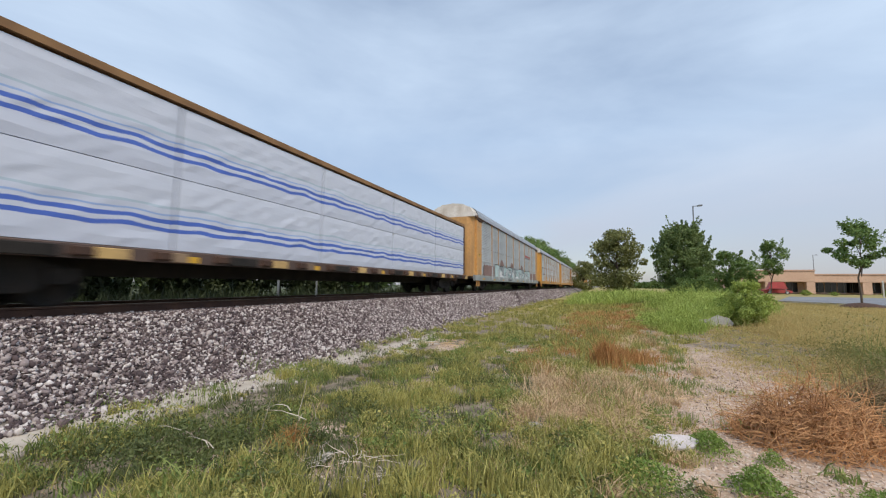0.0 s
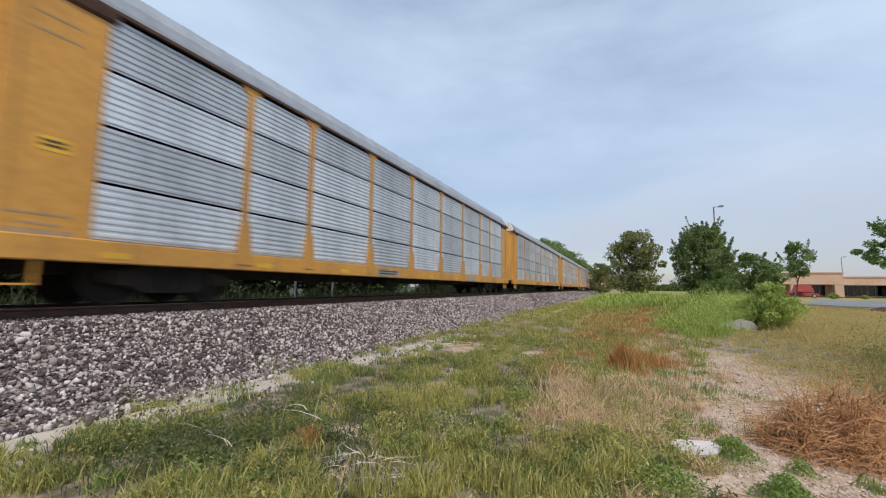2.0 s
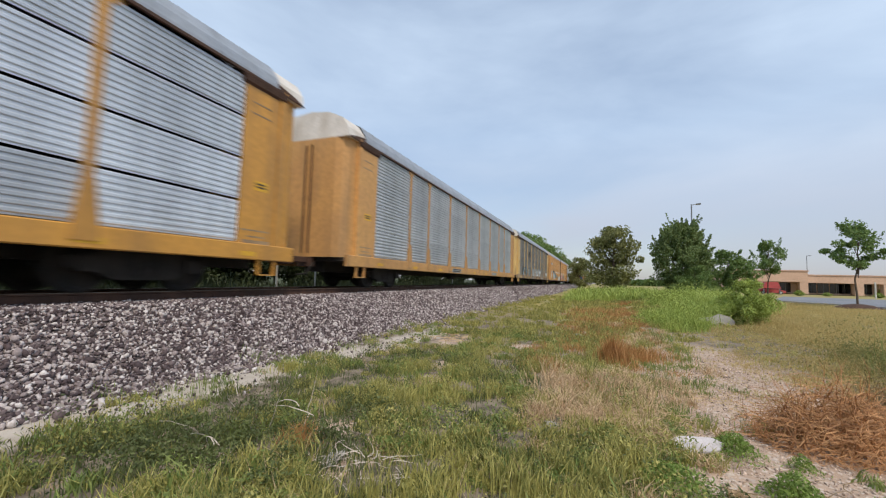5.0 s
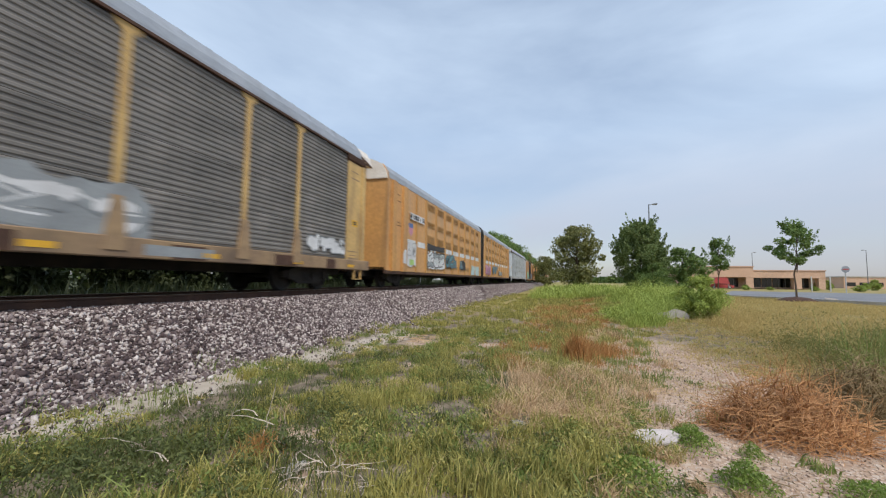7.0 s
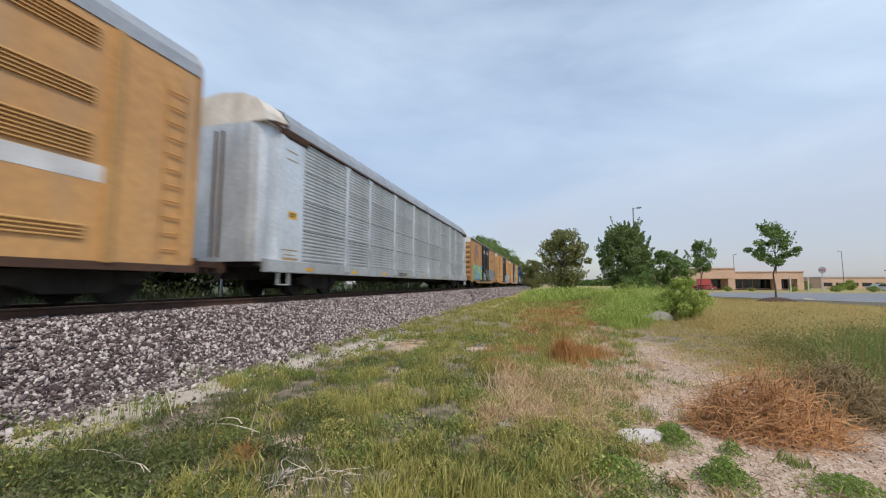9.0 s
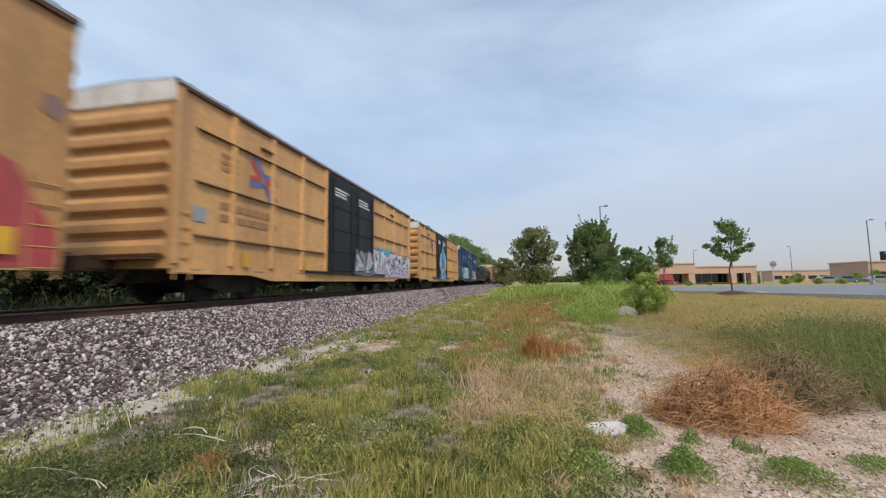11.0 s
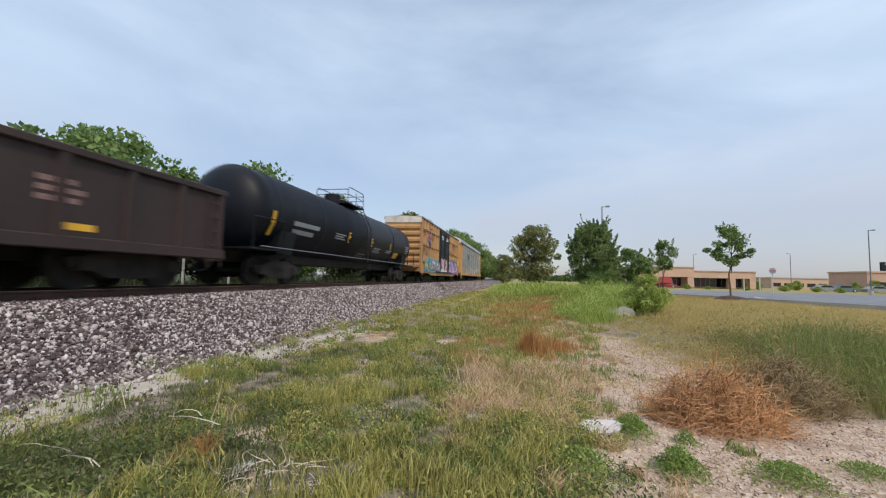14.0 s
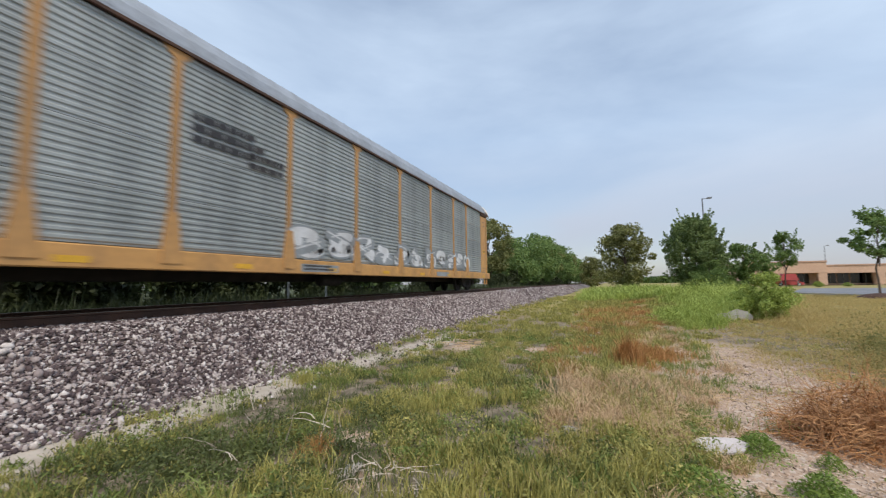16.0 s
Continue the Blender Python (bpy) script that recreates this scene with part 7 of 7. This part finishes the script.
graffiti(u1, 1.536, 5.8, 9.0, 1.0, 2.0, 3, None, ["g_white", "g_grey"], "g_black", "g_pale", 117, "black outlined graffiti letters")
graffiti(u1, 1.536, 9.4, 12.3, 1.05, 2.05, 3, None, ["g_slate"], "g_slate", "g_teal", 127, "dark green graffiti letters")
graffiti(u1, 1.536, 13.2, 14.1, 1.15, 1.8, 1, None, ["g_slate"], "g_slate", "g_grey", 128, "small dark graffiti letter")
patch(u1, 1.5365, "g_black", 13.5, 15.05, 1.08, 1.98, 69, "dark grey sprayed blob")
patch(u1, 1.499, "g_pale", 17.2, 20.7, 0.76, 1.75, 64, "faded pale blue paint")
u2 = articulated_unit(219.5, 20.8, "ochre articulated autorack unit with vented sides", False, 8)
graffiti(u2, 1.536, 1.1, 4.2, 0.85, 1.9, 4, None, ["g_pink"], "g_violet", "g_white", 108, "pink and violet outlined graffiti lettering")
graffiti(u2, 1.536, 5.4, 8.6, 1.0, 2.0, 2, None, ["g_slate"], "g_slate", "g_grey", 118, "dark grey graffiti blobs")
graffiti(u2, 1.536, 10.0, 13.0, 0.9, 1.5, 3, None, ["g_grey"], "g_grey", "g_pale", 138, "faded grey graffiti lettering")
autorack(242.0, "plain weathered silver autorack car", "oldsilver", "silver", "oldsilver", gap=0.02, seed=9)

b0 = boxcar(271.4, 18.8, "faded yellow boxcar with black doors and bright graffiti", "boxtan", "blackpaint", "smooth", 10, shift=-0.32)
emblem(b0, SIDE_FACE, 3.6, 3.75, 0.6)
bars(b0, SIDE_FACE, 2.0, 4.1, 1.0, 0.13, 7, M["faded"], seed=31)
graffiti(b0, SIDE_FACE, 1.2, 6.9, 0.72, 2.6, 4, "g_lime", ["g_lime", "g_sky", "g_teal"], "g_slate", "g_yellow", 110, "bright green and blue graffiti lettering")
graffiti(b0, DOOR_FACE, 7.1, 9.0, 0.75, 1.7, 2, "g_sky", ["g_sky", "g_orange", "g_lime"], "g_slate", "g_grey", 130, "blue and orange graffiti on black doors")
graffiti(b0, DOOR_FACE, 8.6, 11.8, 0.9, 2.3, 4, None, ["g_grey", "g_black", "g_black"], "g_slate", "g_red", 131, "grey and red graffiti on black doors")
graffiti(b0, SIDE_FACE, 12.0, 17.8, 0.72, 2.35, 5, "g_slate", ["g_grey"], "g_slate", "g_grey", 120, "grey block graffiti lettering on dark grey")
painted(b0, 1.49, "g_red", [(17.7, 0.72), (18.72, 0.74), (18.7, 1.2), (18.35, 1.75), (18.1, 2.25), (17.75, 2.4)], "dark red painted shape")
painted(b0, SIDE_FACE, "g_brown", [(18.35, 3.2), (18.6, 3.1), (18.72, 3.3), (18.6, 3.52), (18.4, 3.48)], "dark sprayed blotch")
for y in (2.0, 4.1, 5.9):
    painted(b0, 1.4765, "g_orange", [(y, 2.35), (y + 0.55, 2.35), (y + 0.6, 2.62), (y + 0.25, 2.74), (y - 0.05, 2.58)], "orange sprayed blob")
painted(b0, 1.4795, "g_black", [(1.1, 0.68), (7.1, 0.68), (7.1, 0.76), (1.1, 0.76)], "dark sprayed base line")
bars(b0, SIDE_FACE, 13.6, 3.6, 2.6, 0.14, 2, M["faded"], seed=39)
b2 = boxcar(292.2, 18.8, "faded yellow boxcar with black plug doors", "boxyellow", "blackpaint", "rails", 11)
emblem(b2, SIDE_FACE, 3.1, 3.45, 0.62)
bars(b2, SIDE_FACE, 1.4, 3.75, 0.6, 0.1, 3, M["faded"], seed=33)
bars(b2, SIDE_FACE, 1.4, 2.5, 2.4, 0.18, 2, M["faded"], seed=34)
patch(b2, 1.601, "g_slate", 9.3, 11.85, 0.75, 2.1, 71, "dark teal cloud on the doors")
graffiti(b2, 1.604, 9.5, 11.8, 0.8, 2.0, 2, None, ["g_grey", "g_lilac"], "g_black", "g_white", 141, "grey graffiti on black doors")
patch(b2, 1.538, "g_lilac", 11.9, 18.5, 0.70, 1.75, 72, "lilac cloud behind the lettering")
patch(b2, 1.5385, "g_teal", 11.9, 15.4, 1.5, 2.45, 73, "teal cloud over the lettering")
graffiti(b2, 1.541, 11.9, 18.5, 0.75, 2.2, 8, None, ["g_white", "g_lilac", "g_pale"], "g_black", "g_white", 111, "white and lilac graffiti lettering")
b3 = boxcar(313.6, 18.8, "faded yellow boxcar with black doors and red lettering bars", "boxyellow", "blackpaint", "rails", 12, shift=-0.78)
emblem(b3, SIDE_FACE, 4.4, 3.58, 0.62)
for y, z, w in ((1.4, 3.42, 0.4), (2.95, 3.5, 0.45), (5.3, 3.55, 0.5)):
    bars(b3, SIDE_FACE, y, z, w, 0.07, 2, M["faded"], seed=int(y * 10))
bar_marks(b3, SIDE_FACE)
bars(b3, SIDE_FACE, 14.4, 3.22, 3.1, 0.1, 1, M["faded"], seed=36)
notice = part("notice", Build().box(SIDE_FACE, 1.48, 15.45, 16.1, 2.44, 2.72), M["g_slate"], b3, "small dark notice panel with white rows")
for z in (2.46, 2.55, 2.64):
    part("notice_row", Build().box(1.48, 1.482, 15.48, 16.07, z, z + 0.035), M["g_white"], notice)
painted(b3, 1.601, "g_sky", [(7.5, 0.7), (10.05, 0.7), (9.95, 1.6), (9.85, 2.5), (9.5, 3.3), (9.05, 3.75), (8.85, 4.5), (8.68, 4.5), (8.5, 3.75), (8.05, 3.2), (7.65, 2.4), (7.55, 1.5)], "tall sky-blue sprayed cone")
painted(b3, 1.604, "g_blue", [(8.25, 1.2), (9.45, 1.2), (9.3, 2.4), (8.95, 3.1), (8.75, 3.6), (8.6, 3.1), (8.3, 2.4)], "darker blue heart of the cone")
for pts in ([(7.05, 2.0), (7.5, 1.5), (7.7, 2.5), (8.05, 3.2), (7.5, 3.0)], [(9.85, 1.6), (10.35, 2.0), (10.1, 2.9), (9.55, 3.3), (9.8, 2.4)]):
    painted(b3, 1.602, "g_pale", pts, "pale sprayed wing beside the cone")
graffiti(b3, 1.606, 7.9, 9.8, 1.15, 2.05, 3, None, ["g_maroon", "g_white"], "g_maroon", "g_white", 112, "dark red and white graffiti letters")
bb = boxcar(334.4, 19.4, "dark blue boxcar with ribbed sides and pale graffiti", "blue", "blue", "posts", 13, eave=5.0)
graffiti(bb, DOOR_FACE, 2.6, 7.2, 0.95, 2.45, 4, "g_pale", ["g_teal", "g_pale"], "g_white", "g_white", 113, "pale turquoise block graffiti")
graffiti(bb, DOOR_FACE, 11.9, 16.7, 0.85, 2.25, 5, "g_white", ["g_maroon", "g_grey"], "g_maroon", "g_white", 123, "maroon and white graffiti lettering")
graffiti(bb, 1.545, 1.0, 3.6, 0.9, 2.2, 4, None, ["g_slate", "g_grey"], "g_pale", "g_pale", 133, "pale grey graffiti scrawl")
for y0, y1 in ((14.35, 15.0), (15.18, 15.82), (16.1, 16.62), (16.92, 17.55)):
    part("lettering", Build().box(1.545, 1.549, y0, y1, 3.5, 3.98), M["g_grey"], bb, "large pale lettering bar")
for y, z, w, h in ((6.8, 3.0, 0.8, 0.2), (8.0, 2.3, 0.4, 0.45), (8.7, 2.85, 0.5, 0.15), (9.0, 1.75, 0.5, 0.2), (10.4, 2.75, 0.5, 0.15), (11.2, 2.45, 0.4, 0.3), (10.6, 1.7, 0.4, 0.2)):
    bars(bb, 1.556, y, z + h, w, 0.07, max(2, int(h / 0.12)), M["g_pale"], "pale marks on the doors", seed=int(y * 9))
for y, z, w, h in ((2.6, 3.35, 0.7, 0.5), (4.1, 3.5, 0.5, 0.4), (5.3, 3.3, 0.9, 0.25), (12.1, 2.45, 0.6, 0.3), (15.1, 1.75, 0.9, 0.3), (9.6, 2.2, 0.5, 0.5), (1.2, 1.3, 0.5, 1.2)):
    bars(bb, 1.541, y, z + h, w, 0.09, max(2, int(h / 0.15)), M["g_grey"], "pale faded lettering bars", seed=int(y * 7))
gondola(354.9)
tank_car(372.5)
b1 = boxcar(391.9, 18.8, "yellow boxcar with ribbed sides and multicolour graffiti", "boxtan", "blackpaint", "posts", 14)
emblem(b1, 1.545, 2.58, 3.57, 0.64)
bars(b1, 1.545, 0.6, 4.0, 0.8, 0.12, 2, M["faded"], seed=41)
bars(b1, 1.545, 0.5, 2.95, 2.0, 0.16, 3, M["faded"], seed=42)
bars(b1, 1.545, 12.2, 3.2, 3.4, 0.14, 2, M["faded"], seed=44)
bar_marks(b1, 1.545)
bars(b1, 1.545, 3.6, 3.9, 0.8, 0.12, 2, M["faded"], seed=43)
patch(b1, 1.542, "g_teal", 0.9, 7.1, 0.74, 2.1, 67, "teal sprayed cloud")
patch(b1, 1.5435, "g_slate", 3.0, 6.6, 0.85, 1.85, 68, "dark inner cloud")
graffiti(b1, 1.545, 2.4, 6.9, 0.85, 1.9, 5, None, ["g_white", "g_grey", "g_slate", "g_pink"], "g_slate", "g_pale", 114, "white, grey and pink graffiti lettering")
painted(b1, 1.546, "g_yellow", [(0.95, 1.25), (1.5, 1.45), (2.1, 1.35), (2.5, 0.85), (2.35, 0.8), (1.95, 1.2), (1.45, 1.28), (1.0, 1.1)], "yellow sprayed swoosh")
painted(b1, 1.547, "g_blue", [(1.0, 0.9), (1.6, 1.1), (2.0, 0.95), (1.9, 0.78), (1.1, 0.76)], "blue sprayed shape")
graffiti(b1, DOOR_FACE, 7.2, 10.6, 0.9, 2.2, 3, "g_white", ["g_pink", "g_white", "g_red"], "g_maroon", "g_white", 124, "white and red graffiti on black doors")
patch(b1, 1.5405, "g_slate", 11.6, 17.4, 1.3, 2.45, 74, "dark green cloud over the lettering")
patch(b1, 1.5415, "g_violet", 11.6, 17.7, 0.72, 2.05, 75, "violet cloud behind the lettering")
graffiti(b1, 1.545, 11.7, 17.6, 0.74, 2.1, 9, None, ["g_lilac", "g_violet", "g_white"], "g_violet", "g_white", 134, "violet and white graffiti lettering")
part("graffiti", Build().prism([(17.5, 1.2), (18.6, 1.1), (18.7, 2.3), (18.2, 2.6), (17.6, 2.2)], 1.541, 1.545, "x"), M["g_yellow"], b1, "yellow painted shape")
part("graffiti", Build().prism([(17.7, 1.0), (18.4, 1.0), (18.45, 1.7), (17.8, 1.8)], 1.546, 1.55, "x"), M["g_red"], b1, "red painted shape")
a9 = autorack(412.6, "grey galvanised autorack car with ochre posts and white graffiti", "midsteel", "orange", "orange", gap=0.006, seed=15)
graffiti(a9, PANEL_FACE, 9.5, 23.6, 1.08, 2.0, 11, None, ["g_white", "g_grey"], "g_grey", "g_white", 115, "white scrawled graffiti lettering")
bars(a9, PANEL_FACE, 6.9, 3.75, 1.7, 0.13, 3, M["g_black"], seed=37)
bars(a9, PANEL_FACE, 8.2, 3.35, 1.1, 0.13, 2, M["g_black"], seed=38)


# ---- what moves ----
def motions():
    for car, start in train:
        walk(car, [(t, pose(TRACK_X, start - SPEED * t, RAIL_Z)) for t in (0, 4, 8, 12, 16)])


motions()
